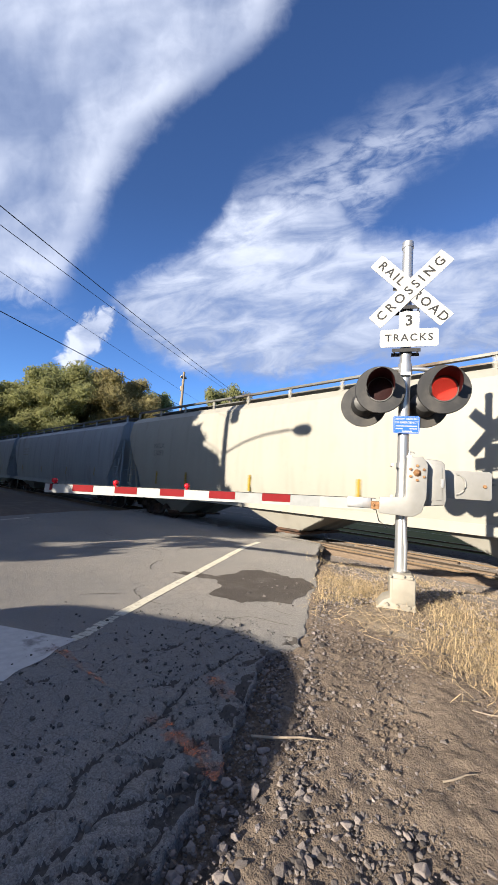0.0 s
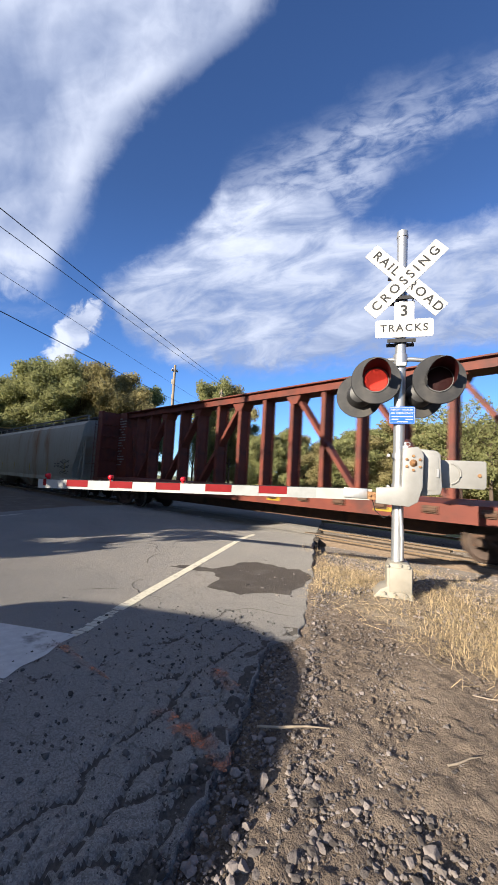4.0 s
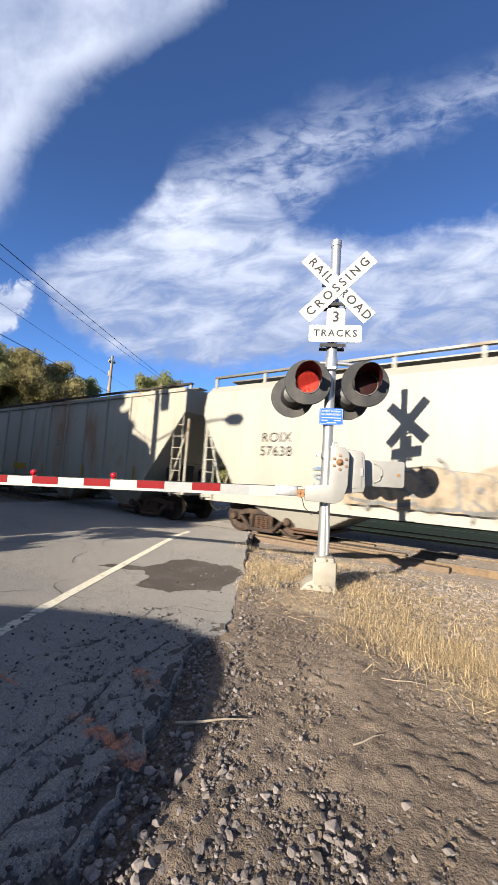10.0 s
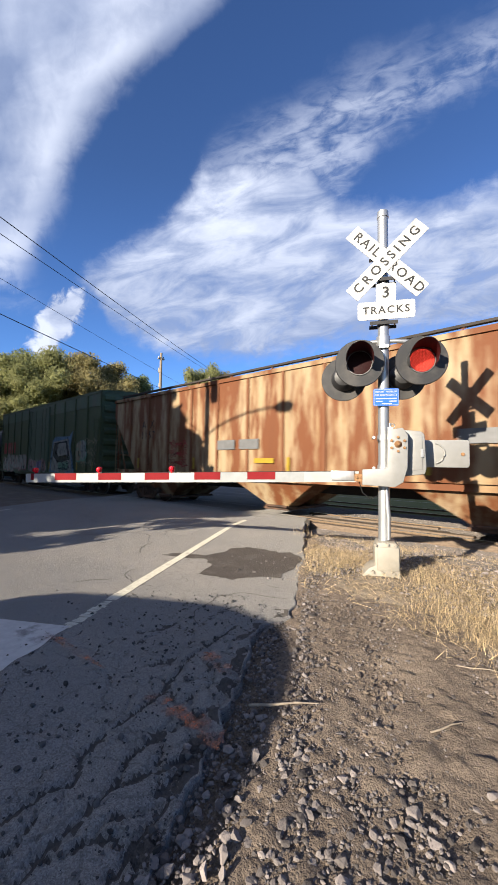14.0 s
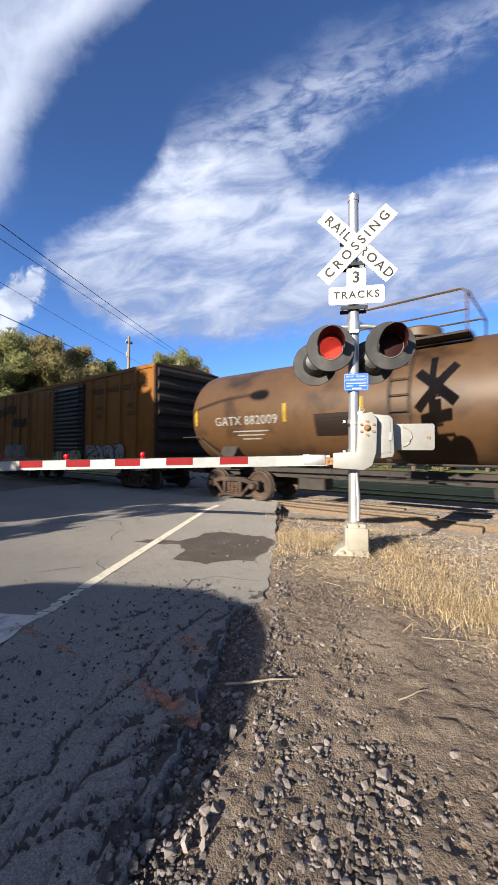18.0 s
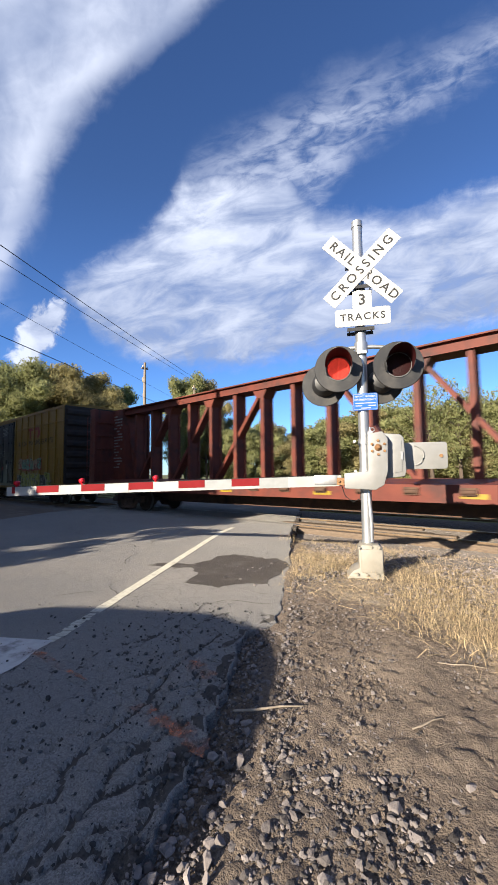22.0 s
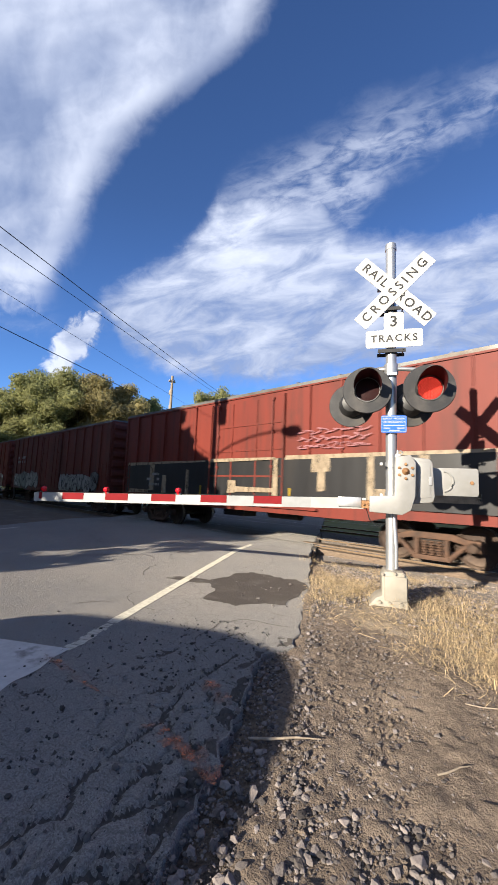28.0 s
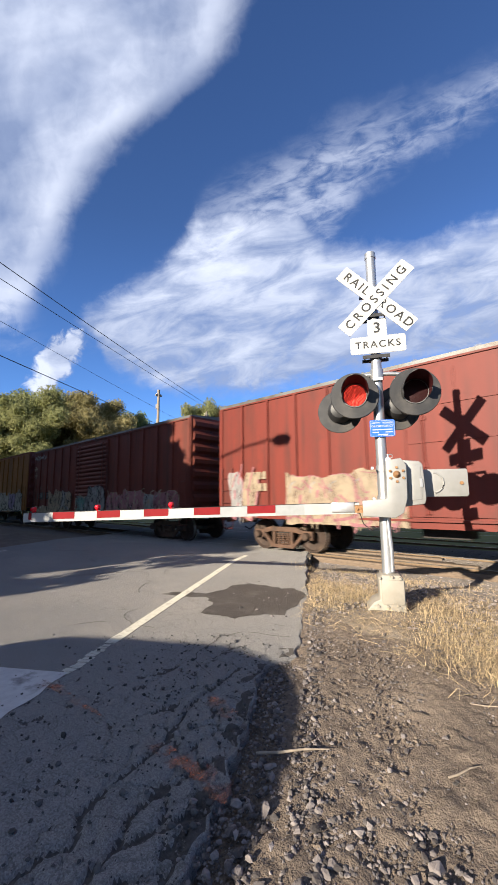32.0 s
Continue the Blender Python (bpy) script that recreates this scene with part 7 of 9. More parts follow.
car, h, zc, cv = tank_car("tank_car", "dark grey tank car with yellow stencils on rusty trucks", 211.98, 226.4, 4.1, 1.5, M["tank"], rust=True)
tank_text(car, cv, "UTLX 667328", -h + 3.2, 2.75, 0.36, "yellow", 1.1, 0.004)
for x in (-h + 1.0, 0, 3, h - 1.2):
    tank_bar(car, cv, x, 2.5, 2.95, 0.09, "yellow")

car, h = boxcar("maroon_boxcar", "maroon boxcar with white lettering and low graffiti", 227.7, 242.42, 4.52, 0.85, M["maroon"], [(-1.6, 1.6, M["maroon"], "panel")], ribs=1.0, trucks=2.0)
for txt, x, z in (("S", 4.6, 3.5), ("N", 5.8, 3.5), ("I", 4.6, 2.7), ("L", 5.8, 2.7)):
    stencil(car, txt, x, z, 0.75, "white")
print_bars(car, 5.2, 2.1, 1.2, 5, "white", 60)
graffiti(car, -2.2, 3.4, 0.9, 1.9, "white", "black", 61, "cream")
graffiti(car, -h + 0.8, -2.4, 0.9, 1.6, "pink", "white", 62, "black")
reflectors(car, [h - 0.5], 1.3, "yellow", w=0.1, h=0.7)
part("sill_stripe", Geo().box(3.6, h, -0.004, 0.004, 1.0, 1.2), PAINTS["yellow"], car, "yellow end sill", pose(0, -HALF - 0.008, 0), smooth=0)

car, h = boxcar("orange_boxcar", "weathered orange boxcar with black corrugated door", 243.9, 258.2, 4.62, 0.85, M["tbox_old"], [(-2.9, -0.25, M["tbox_old"], "panel"), (-0.2, 2.5, M["tbox_door"], "corrugated")], ribs=1.0, trucks=2.0, rust=True)
for x, z, wide in ((-6.9, 3.62, 0.45), (-6.2, 3.72, 0.5), (-5.5, 3.78, 0.5), (-4.85, 3.7, 0.3), (-4.75, 2.98, 0.5), (-4.1, 2.98, 0.5), (-3.5, 2.98, 0.4)):
    part("emblem", Geo().prism([(-wide / 2 - 0.1, -0.22), (wide / 2 - 0.1, -0.22), (wide / 2 + 0.1, 0.22), (-wide / 2 + 0.1, 0.22)], -0.003, 0.003, "y"), PAINTS["brown"], car, "faded dark slanted emblem block", pose(x, -HALF - 0.066, z), smooth=0)
stencil(car, "Nationwide car pool", 5.0, 3.95, 0.46, "brown")
stencil(car, "next\nload", 3.7, 3.1, 0.32, "brown")
stencil(car, "any\nroad", 5.9, 3.1, 0.32, "brown")
graffiti(car, -6.1, -3.3, 1.2, 1.85, "white", "pink", 71, "teal", letters=4)
graffiti(car, -h + 0.4, -2.0, 0.88, 1.12, "pink", "white", 74, "yellow", letters=7)
graffiti(car, -0.1, 2.4, 0.9, 1.5, "white", "lime", 72, "black", y=-HALF - 0.11)
graffiti(car, 2.8, 5.6, 0.95, 1.8, "white", "brown", 73, "black")
part("sill_stripe", Geo().box(-2, 4.5, -0.004, 0.004, 0.94, 1.1), PAINTS["lime"], car, "yellow-green painted sill", pose(0, -HALF - 0.008, 0), smooth=0)

car, h, zc, cv = tank_car("tank_car", "rust-brown tank car with pale stencils and yellow stripes", 259.45, 273.5, 4.1, 1.48, M["tank_brown"])
tank_text(car, cv, "GATX 882009", -h + 2.75, 2.38, 0.36, "white", 1.1, 0.004)
for x in (-h + 0.75, -h + 4.15, -0.9, 2.6, h - 1.6):
    tank_bar(car, cv, x, 2.3, 2.8, 0.11, "yellow")
tank_bar(car, cv, -h + 5.6, 1.9, 2.45, 1.1, "brown", "notice", "dark painted-over patch")
for i in range(3):
    tank_bar(car, cv, -h + 2.9, 2.06 - 0.11 * i, 2.1 - 0.11 * i, 1.3 - 0.3 * i, "white", "print_bar", "white small print")
tank_bar(car, cv, 2.4, 2.35, 2.6, 0.5, "white", "notice", "white notice panel")
tank_bar(car, cv, h - 2.1, 2.35, 2.75, 0.5, "cream", "notice", "pale notice panel")

car, h = hopper("covered_hopper", "pale cream covered hopper car with a rusty roof edge", 274.2, 290.22, 4.3, 1.0, M["cream"])
stencil(car, "KLRX\n525101", -h + 2.6, 2.42, 0.34, "black", spacing=1.15)
print_bars(car, -h + 2.1, 1.9, 1.3, 2, "grey", 81)
print_bars(car, -h + 4.0, 2.9, 0.4, 3, "grey", 82)
part("notice", Geo().box(-1.0, -0.3, -0.003, 0.003, 1.25, 1.4), PAINTS["yellow"], car, "yellow notice panel", pose(0, -HALF - 0.012, 0), smooth=0)
print_bars(car, h - 3.9, 1.5, 0.6, 2, "red", 83)
part("sill_stripe", Geo().box(-h + 1.9, -h + 3.5, -0.004, 0.004, 1.0, 1.06), PAINTS["lime"], car, "yellow sill marking", pose(0, -1.51, 0), smooth=0)

car, h = yellow_boxcar(291.07, 308.65, "yellow boxcar with black doors and purple and mint graffiti", "TB OX", "64 09 75", chev=True, set_back=(1.3, 1.55, 2.05))
graffiti(car, -5.4, -3.2, 1.85, 2.85, "purple", "black", 91, "white", letters=4, cloud="white")
scrawl(car, -8.1, -6.2, 1.75, 2.02, "brown", 95, strokes=1)
scrawl(car, -8.7, -8.4, 2.9, 4.2, "brown", 96, strokes=2, wide=0.01)
graffiti(car, -5.6, -3.2, 0.82, 1.75, "white", "grey", 92, "black", letters=4, cloud="white")
graffiti(car, 3.1, 6.4, 1.85, 2.5, "mint", "red", 93, "cream")
graffiti(car, 2.9, 7.6, 0.85, 1.65, "lime", "white", 94, "black")

centerbeam("centerbeam_flatcar", "empty red centerbeam flatcar with tall end bulkheads", 311.02, 331.67, 4.5)

car, h, zc, cv = tank_car("tank_car", "black tank car covered in white and teal graffiti", 332.75, 348.7, 4.15, 1.5, M["tank"])
tank_text(car, cv, "WCHX 29220", -5.45, 1.9, 0.37, "yellow", 1.16, 0.008)
for x, w in ((-6.2, 0.5), (-5.35, 0.75), (-4.45, 0.7)):
    for i in range(2):
        tank_bar(car, cv, x, 1.58 - 0.13 * i, 1.64 - 0.13 * i, w, "yellow", "print_bar", "yellow small print")
for x in (-7.5, -4.46, -1.08, 4.3, 7.15):
    tank_bar(car, cv, x, 2.25, 2.85, 0.11, "yellow")
tank_bar(car, cv, -3.5, 1.8, 2.06, 0.3, "yellow", "notice", "small yellow square stencil")
bend = lambda d: (lambda z: cv(z) - d)
scrawl(car, -7.5, -6.9, 2.72, 3.2, "white", 101, curve=bend(0.012), strokes=3)
scrawl(car, -7.4, -6.4, 2.05, 2.3, "lime", 102, curve=bend(0.012), strokes=1)
scrawl(car, -6.7, -4.3, 2.18, 2.48, "white", 103, curve=bend(0.012), strokes=1, wide=0.03)
scrawl(car, -6.4, -4.4, 2.2, 2.44, "white", 118, curve=bend(0.013), strokes=1, wide=0.02)
scrawl(car, -3.9, -3.0, 1.5, 2.2, "white", 104, curve=bend(0.014), strokes=3)
scrawl(car, -3.45, -2.5, 2.32, 2.58, "white", 109, curve=bend(0.012), strokes=1, wide=0.016)
graffiti(car, -3.0, -1.6, 1.5, 2.2, "teal", "white", 113, "black", curve=bend(0.012), letters=5)
graffiti(car, -0.1, 0.7, 1.4, 1.95, "black", "teal", 114, "white", curve=bend(0.012), letters=2)
scrawl(car, -1.3, -0.6, 2.6, 3.1, "white", 115, curve=bend(0.012), strokes=2, wide=0.014)
graffiti(car, 0.65, 4.2, 1.45, 2.25, "white", "black", 105, "white", curve=bend(0.012), letters=6)
scrawl(car, 0.7, 2.1, 2.6, 3.35, "white", 106, curve=bend(0.012), strokes=3)
scrawl(car, 4.4, 5.3, 2.4, 3.0, "teal", 107, curve=bend(0.012), strokes=4)
scrawl(car, 5.3, 6.2, 2.35, 2.6, "white", 116, curve=bend(0.012), strokes=1, wide=0.016)
scrawl(car, 4.6, 5.5, 1.88, 2.12, "blue", 117, curve=bend(0.012), strokes=2, wide=0.03)
for i in range(8):
    tank_bar(car, cv, 6.35, 2.74 - 0.075 * i, 2.775 - 0.075 * i, 0.95, "lime", "print_bar", "yellow-green small print")
scrawl(car, 5.8, 6.75, 1.8, 2.06, "lime", 108, curve=bend(0.012), strokes=2, wide=0.024)
for i in range(4):
    tank_bar(car, cv, 4.85, 1.7 - 0.08 * i, 1.72 - 0.08 * i, 0.5, "lime", "print_bar", "yellow-green small print")
scrawl(car, 6.7, 7.4, 1.6, 2.2, "pink", 110, curve=bend(0.012), strokes=2)

car, h, zc, cv = tank_car("tank_car", "dull black tank car with white stencils and tan scrawl", 349.65, 365.9, 4.1, 1.5, M["tank"], rust=True)
tank_text(car, cv, "NATX 252438", -h + 2.45, 2.42, 0.36, "white", 1.1, 0.004)
for i in range(3):
    tank_bar(car, cv, -h + 2.5, 2.1 - 0.13 * i, 2.15 - 0.13 * i, 0.9, "white", "print_bar", "white small print")
for x in (-h + 0.8, 3.4, 6.2):
    tank_bar(car, cv, x, 2.5, 3.0, 0.1, "yellow")
bend2 = lambda z: cv(z) - 0.012
scrawl(car, -h + 4.0, -0.9, 2.2, 3.2, "cream", 111, curve=bend2, wide=0.03)
scrawl(car, 1.3, 3.4, 2.5, 2.9, "grey", 112, curve=bend2, strokes=2)
tank_bar(car, cv, 4.9, 2.65, 2.95, 0.8, "grey", "notice", "pale notice panel")


def red_boxcar(s0, s1, label, mat, name="red_boxcar", top=4.52, door="panel", door_mat=None):
    dm = M[door_mat or mat]
    return boxcar(name, label, s0, s1, top, 0.85, M[mat], [(-1.55, 1.6, dm, door)], ribs=0.98, trucks=2.05, rust=True, end_mat=M[mat], roof_mat=M["roof"])


car, h = red_boxcar(367.07, 382.0, "faded pinkish-red boxcar with cream graffiti along the sill", "pale_red")
castle = Geo().prism([(-5.35, 0.95), (-1.7, 0.95), (-1.7, 2.45), (-2.2, 2.4), (-3.1, 2.5), (-4.0, 2.4), (-4.6, 2.52), (-5.3, 2.5), (-5.3, 1.9)], -0.002, 0.0, "y")
part("graffiti", castle, SPRAY["cream"], car, "cream sprayed block", pose(0, -HALF - 0.066, 0), smooth=0)
for x, z, w, hh in ((-4.75, 2.1, 0.36, 0.6), (-4.9, 1.2, 0.4, 0.3), (-3.85, 2.0, 0.4, 0.3), (-3.9, 1.3, 0.45, 0.35), (-2.9, 1.9, 0.3, 0.5), (-2.3, 1.3, 0.5, 0.4), (-2.1, 2.0, 0.3, 0.3)):
    g = Geo().box(x - w / 2, x + w / 2, 0, 0.002, z - hh / 2, z - hh / 2 + 0.05).box(x - w / 2, x + w / 2, 0, 0.002, z + hh / 2 - 0.05, z + hh / 2).box(x - w / 2, x - w / 2 + 0.05, 0, 0.002, z - hh / 2, z + hh / 2).box(x + w / 2 - 0.05, x + w / 2, 0, 0.002, z - hh / 2, z + hh / 2)
    part("graffiti", g, SPRAY["brown"], car, "brown sprayed outline", pose(0, -HALF - 0.072, 0), smooth=0)
graffiti(car, 1.8, h - 0.8, 0.95, 2.0, "pink", "cream", 122, "white", cloud="cream")
stencil(car, "VOA", -h + 1.65, 2.52, 0.36, "cream", y=-HALF - 0.07)
stencil(car, "BK  TY", -h + 1.3, 2.12, 0.3, "cream", y=-HALF - 0.07, spacing=1.1)
print_bars(car, -h + 0.7, 1.66, 1.2, 1, "cream", 123, y=-HALF - 0.07, tall=0.24)
part("sill_stripe", Geo().box(-h + 0.6, -h + 2.6, -0.004, 0.004, 1.02, 1.14), PAINTS["yellow"], car, "yellow sill marking", pose(0, -HALF - 0.008, 0), smooth=0)

car, h = red_boxcar(383.4, 398.25, "dark red boxcar with white lettering and graffiti low down", "red_brown")
graffiti(car, -h + 1.0, -1.8, 1.0, 2.1, "white", "black", 131, "grey")
graffiti(car, 1.8, h - 1.0, 1.0, 2.0, "white", "black", 132, "grey")
print_bars(car, -h + 1.2, 3.0, 1.6, 2, "white", 133, gap=0.3, tall=0.16)

car, h = red_boxcar(399.75, 414.35, "red boxcar with a black and white painted lower half", "red")
part("graffiti", Geo().box(-h + 0.4, h - 0.4, -0.003, 0.003, 1.18, 2.42), M["tbox_door"], car, "grey-black roller paint", pose(0, -HALF - 0.061, 0), smooth=0)
for x0, x1, z0, z1, lift in ((-h + 0.4, -5.2, 2.3, 2.42, 0), (-5.3, -4.95, 1.3, 2.42, 1), (-4.95, -1.8, 2.34, 2.42, 0), (-4.4, -4.1, 1.2, 1.9, 1), (-2.9, -2.7, 1.2, 2.1, 0), (-1.5, 1.4, 2.34, 2.44, 2), (-0.6, -0.2, 1.35, 1.75, 2), (-0.3, 1.35, 1.4, 1.55, 3), (1.3, 1.5, 1.3, 2.4, 2),
                               (1.7, h - 0.5, 2.36, 2.46, 0), (2.6, 3.2, 2.0, 2.4, 1), (2.8, 3.05, 1.5, 2.1, 2), (4.2, 4.4, 1.3, 2.38, 1), (4.4, 6.6, 1.35, 1.6, 0), (5.4, 5.65, 1.6, 2.36, 1), (-h + 0.6, -h + 2.2, 1.18, 1.32, 0)):
    depth = -HALF - (0.11 if -1.6 < x0 < 1.6 else 0.066) - 0.003 * lift
    part("graffiti", Geo().prism([(x0, z0), (x1, z0 + 0.03), (x1 - 0.02, z1), (x0 + 0.03, z1 + 0.02)], -0.002, 0.0, "y"), SPRAY["cream"], car, "cream sprayed bar", pose(0, depth, 0), smooth=0)
scrawl(car, 2.2, 4.2, 2.6, 3.2, "pink", 144)
print_bars(car, -h + 2.0, 1.9, 0.9, 3, "white", 145, y=-HALF - 0.075, gap=0.2, tall=0.1)
reflectors(car, [-2.0, 1.9], 1.15, "yellow", y=-HALF - 0.08)

car, h = red_boxcar(415.95, 430.78, "red boxcar with cream and white bubble graffiti", "red")
stencil(car, "BK  TY\n153  045", -h + 2.0, 2.3, 0.4, "cream", spacing=1.1)
graffiti(car, -h + 3.6, -1.7, 0.95, 2.2, "cream", "brown", 151, "white", letters=3)
graffiti(car, 1.9, h - 1.2, 0.9, 1.9, "white", "black", 152, "pink", letters=5, cloud="grey")
graffiti(car, -1.4, 1.4, 0.95, 1.7, "pink", "white", 153, "cream", y=-HALF - 0.1)
scrawl(car, h - 1.6, h - 0.5, 2.4, 3.9, "cream", 154)

car, h = boxcar("orange_boxcar", "orange boxcar with teal and white graffiti and a louvred door", 432.29, 446.97, 4.62, 0.85, M["tbox_old"], [(-1.5, 1.55, M["tbox_old"], "corrugated")], ribs=0.98, trucks=2.05, end_mat=M["red_brown"], roof_mat=M["red_brown"])
graffiti(car, -h + 0.4, -h + 1.8, 2.0, 2.7, "brown", "brown", 160, "black")
graffiti(car, -6.3, -1.6, 0.95, 2.25, "mint", "black", 161, "pink", letters=5, cloud="teal")
graffiti(car, -h + 0.6, -h + 3.0, 0.88, 1.3, "pink", "teal", 162, "yellow")
graffiti(car, -1.0, 0.9, 1.05, 2.45, "cream", "white", 165, "yellow", y=-HALF - 0.115, letters=1)
graffiti(car, -0.6, 0.5, 1.3, 2.05, "yellow", "brown", 166, "white", y=-HALF - 0.125, letters=2)
graffiti(car, -1.4, 1.4, 0.95, 1.3, "cream", "teal", 163, "yellow", y=-HALF - 0.13, letters=4)
graffiti(car, 1.8, h - 0.8, 0.95, 2.15, "white", "black", 164, "purple", letters=4, cloud="white")
stencil(car, "BK", -h + 2.2, 2.55, 0.36, "black")
reflectors(car, [-h + 3.5, -1.9, 2.0, h - 1.4], 0.98, "yellow", w=0.5, h=0.14)

car, h = red_boxcar(448.05, 462.7, "brownish red boxcar with a louvred door and pale graffiti", "red_brown", door="corrugated")
for x, num in ((-6.37, "151"), (-5.36, "402")):
    part("number_panel", Geo().box(x - 0.42, x + 0.42, -0.003, 0.003, 1.63, 2.03), PAINTS["black"], car, "black number panel", pose(0, -HALF - 0.008, 0), smooth=0)
    stencil(car, num, x, 1.83, 0.36, "white", y=-HALF - 0.014, spacing=1.1)
stencil(car, "BK", -6.36, 2.27, 0.26, "cream", y=-HALF - 0.014)
stencil(car, "TY", -5.44, 2.27, 0.26, "cream", y=-HALF - 0.014)
scrawl(car, -7.3, -5.7, 3.9, 4.25, "white", 174, strokes=1, wide=0.03)
scrawl(car, -7.25, -6.9, 2.85, 3.6, "cream", 175, strokes=2, wide=0.008)
graffiti(car, -4.9, -2.1, 0.95, 2.05, "cream", "brown", 171, "white", letters=5, cloud="cream")
graffiti(car, -7.0, -2.2, 0.88, 1.25, "cream", "cream", 176, "white", letters=9)
graffiti(car, -1.3, 0.1, 0.95, 1.75, "grey", "white", 172, "teal", y=-HALF - 0.1, letters=3, cloud="cream")
graffiti(car, 0.0, 1.5, 0.95, 2.2, "white", "black", 177, "teal", y=-HALF - 0.1, letters=2)
graffiti(car, 1.8, h - 0.6, 0.95, 1.9, "pink", "cream", 173, "white")
reflectors(car, [-6.4, -3.66, 1.2], 0.86, "yellow", w=0.5, h=0.13)
reflectors(car, [-3.05, -0.36], 0.86, "red", w=0.55, h=0.12)
edge = [(-1.6 + 0.15 * i, 4.5 + 0.012 * math.sin(i * 1.9)) for i in range(44)]
peel = Geo().prism(edge + [(x, 4.5 - 0.035 - 0.05 * abs(noise.noise((x * 2.1, 3, 0)))) for x, _ in edge[::-1]], -0.002, 0.002, "y")
part("roof_edge_paint", peel, SPRAY["white"], car, "peeling white paint along the roof edge", pose(0, -HALF - 0.034, 0), smooth=0)

car, h = red_boxcar(464.25, 479.1, "worn red boxcar with white drips of paint and pale lettering", "red")
print_bars(car, -h + 1.3, 2.08, 0.7, 2, "cream", 181, y=-HALF - 0.07, gap=0.34, tall=0.22)
graffiti(car, -h + 0.5, -h + 1.6, 0.95, 2.4, "white", "pink", 182, "cream")
graffiti(car, -4.8, -1.7, 0.9, 2.15, "cream", "pink", 183, "white", letters=5, cloud="cream")
graffiti(car, 1.8, h - 0.8, 0.92, 2.0, "cream", "white", 184, "pink")
reflectors(car, [-4.2, 2.2], 0.98, "yellow", w=0.5, h=0.14)


# ---- loose stones, dry grass ----
def scatter_stones():
    """Gravel of the shoulder: thousands of small stones in one mesh."""
    rng = np.random.default_rng(3)
    phi = (1 + 5 ** 0.5) / 2
    ico = np.array([(-1, phi, 0), (1, phi, 0), (-1, -phi, 0), (1, -phi, 0), (0, -1, phi), (0, 1, phi), (0, -1, -phi), (0, 1, -phi), (phi, 0, -1), (phi, 0, 1), (-phi, 0, -1), (-phi, 0, 1)]) / 1.902
    tri = [(0, 11, 5), (0, 5, 1), (0, 1, 7), (0, 7, 10), (0, 10, 11), (1, 5, 9), (5, 11, 4), (11, 10, 2), (10, 7, 6), (7, 1, 8), (3, 9, 4), (3, 4, 2), (3, 2, 6), (3, 6, 8), (3, 8, 9), (4, 9, 5), (2, 4, 11), (6, 2, 10), (8, 6, 7), (9, 8, 1)]

    def stone(x, y, z, r):
        p = ico * (1 + rng.uniform(-0.36, 0.3, (12, 1))) * (r * np.array([1, rng.uniform(0.6, 1), rng.uniform(0.45, 0.75)]))
        a = rng.uniform(0, 6.28)
        c, s = math.cos(a), math.sin(a)
        return np.stack([p[:, 0] * c - p[:, 1] * s + x, p[:, 0] * s + p[:, 1] * c + y, p[:, 2] + z + 0.18 * r], 1)

    def pile(name, spots, label, mat="stone"):
        verts, faces = [], []
        for x, y, z, r in spots:
            o = len(verts)
            verts += stone(x, y, z, r).tolist()
            faces += [(a + o, b + o, c + o) for a, b, c in tri]
        g = Geo()
        g.v, g.f, g.s = verts, faces, [0] * len(faces)
        tagged(part(name, g, M[mat], smooth=0), label, "gravel", kind="stuff")

    spots = []
    while len(spots) < 30000:
        x, y = rng.uniform(-2.9, 3.4), rng.uniform(-1.0, 4.9)
        c = x * ACROSS.x + y * ACROSS.y
        if c < -0.62 - 0.3 * rng.uniform() ** 2 or (c < -0.6 and y > 2.6):
            continue
        # loose stones lie along the eaten edge of the road and in a heap beside it, and thin out over the trodden dirt
        heap = 1.1 * math.exp(-((y - 1.25) ** 2 / 0.3 + (x + 0.85) ** 2 / 0.16))
        keep = 0.75 * math.exp(-((c + 0.35) / 0.28) ** 2) + heap + 0.17 + 0.25 * max(0, noise.noise((x * 2.1, y * 2.1, 4)))
        if rng.uniform() > keep or (c < -0.3 and y > 2.9):
            continue
        big = 0.0052 if heap > 0.3 or c < -0.1 else 0.0038
        r = min(0.03, 0.0028 + rng.exponential(big * 0.85))
        spots.append((x, y, ground_z(x, y) - (0.004 if c < -0.6 else 0.02 if c < -0.25 else 0.0), r))
    for _ in range(140):
        x, y = -4.0 + rng.normal(0, 0.75), 4.3 + rng.normal(0, 0.7)
        if x * ACROSS.x + y * ACROSS.y < -0.45:
            spots.append((x, y, road_z(x, y) + 0.002, 0.004 + rng.exponential(0.004)))
    pile("gravel", spots, "grey and pinkish crushed stone on the dirt shoulder")
    spots = []
    for _ in range(12500):
        x, y = rng.uniform(-16, 7), rng.uniform(7.3, 13.2)
        c = x * ACROSS.x + y * ACROSS.y
        if -9.6 < c < -0.3:
            continue
        if x < -8 and rng.uniform() < 0.6:
            continue
        spots.append((x, y, ground_z(x, y) - 0.012, rng.uniform(0.014, 0.036)))
    for _ in range(12000):
        x, y = rng.uniform(-4.6, 5), rng.uniform(4.2, 7.9)
        c = x * ACROSS.x + y * ACROSS.y
        if c < -0.2 or noise.noise((x * 0.8, y * 0.8, 2)) < -0.3:
            continue
        spots.append((x, y, ground_z(x, y), rng.uniform(0.01, 0.028)))
    pile("track_ballast", spots, "grey-brown crushed stone ballast beside the rails")
    spots = []
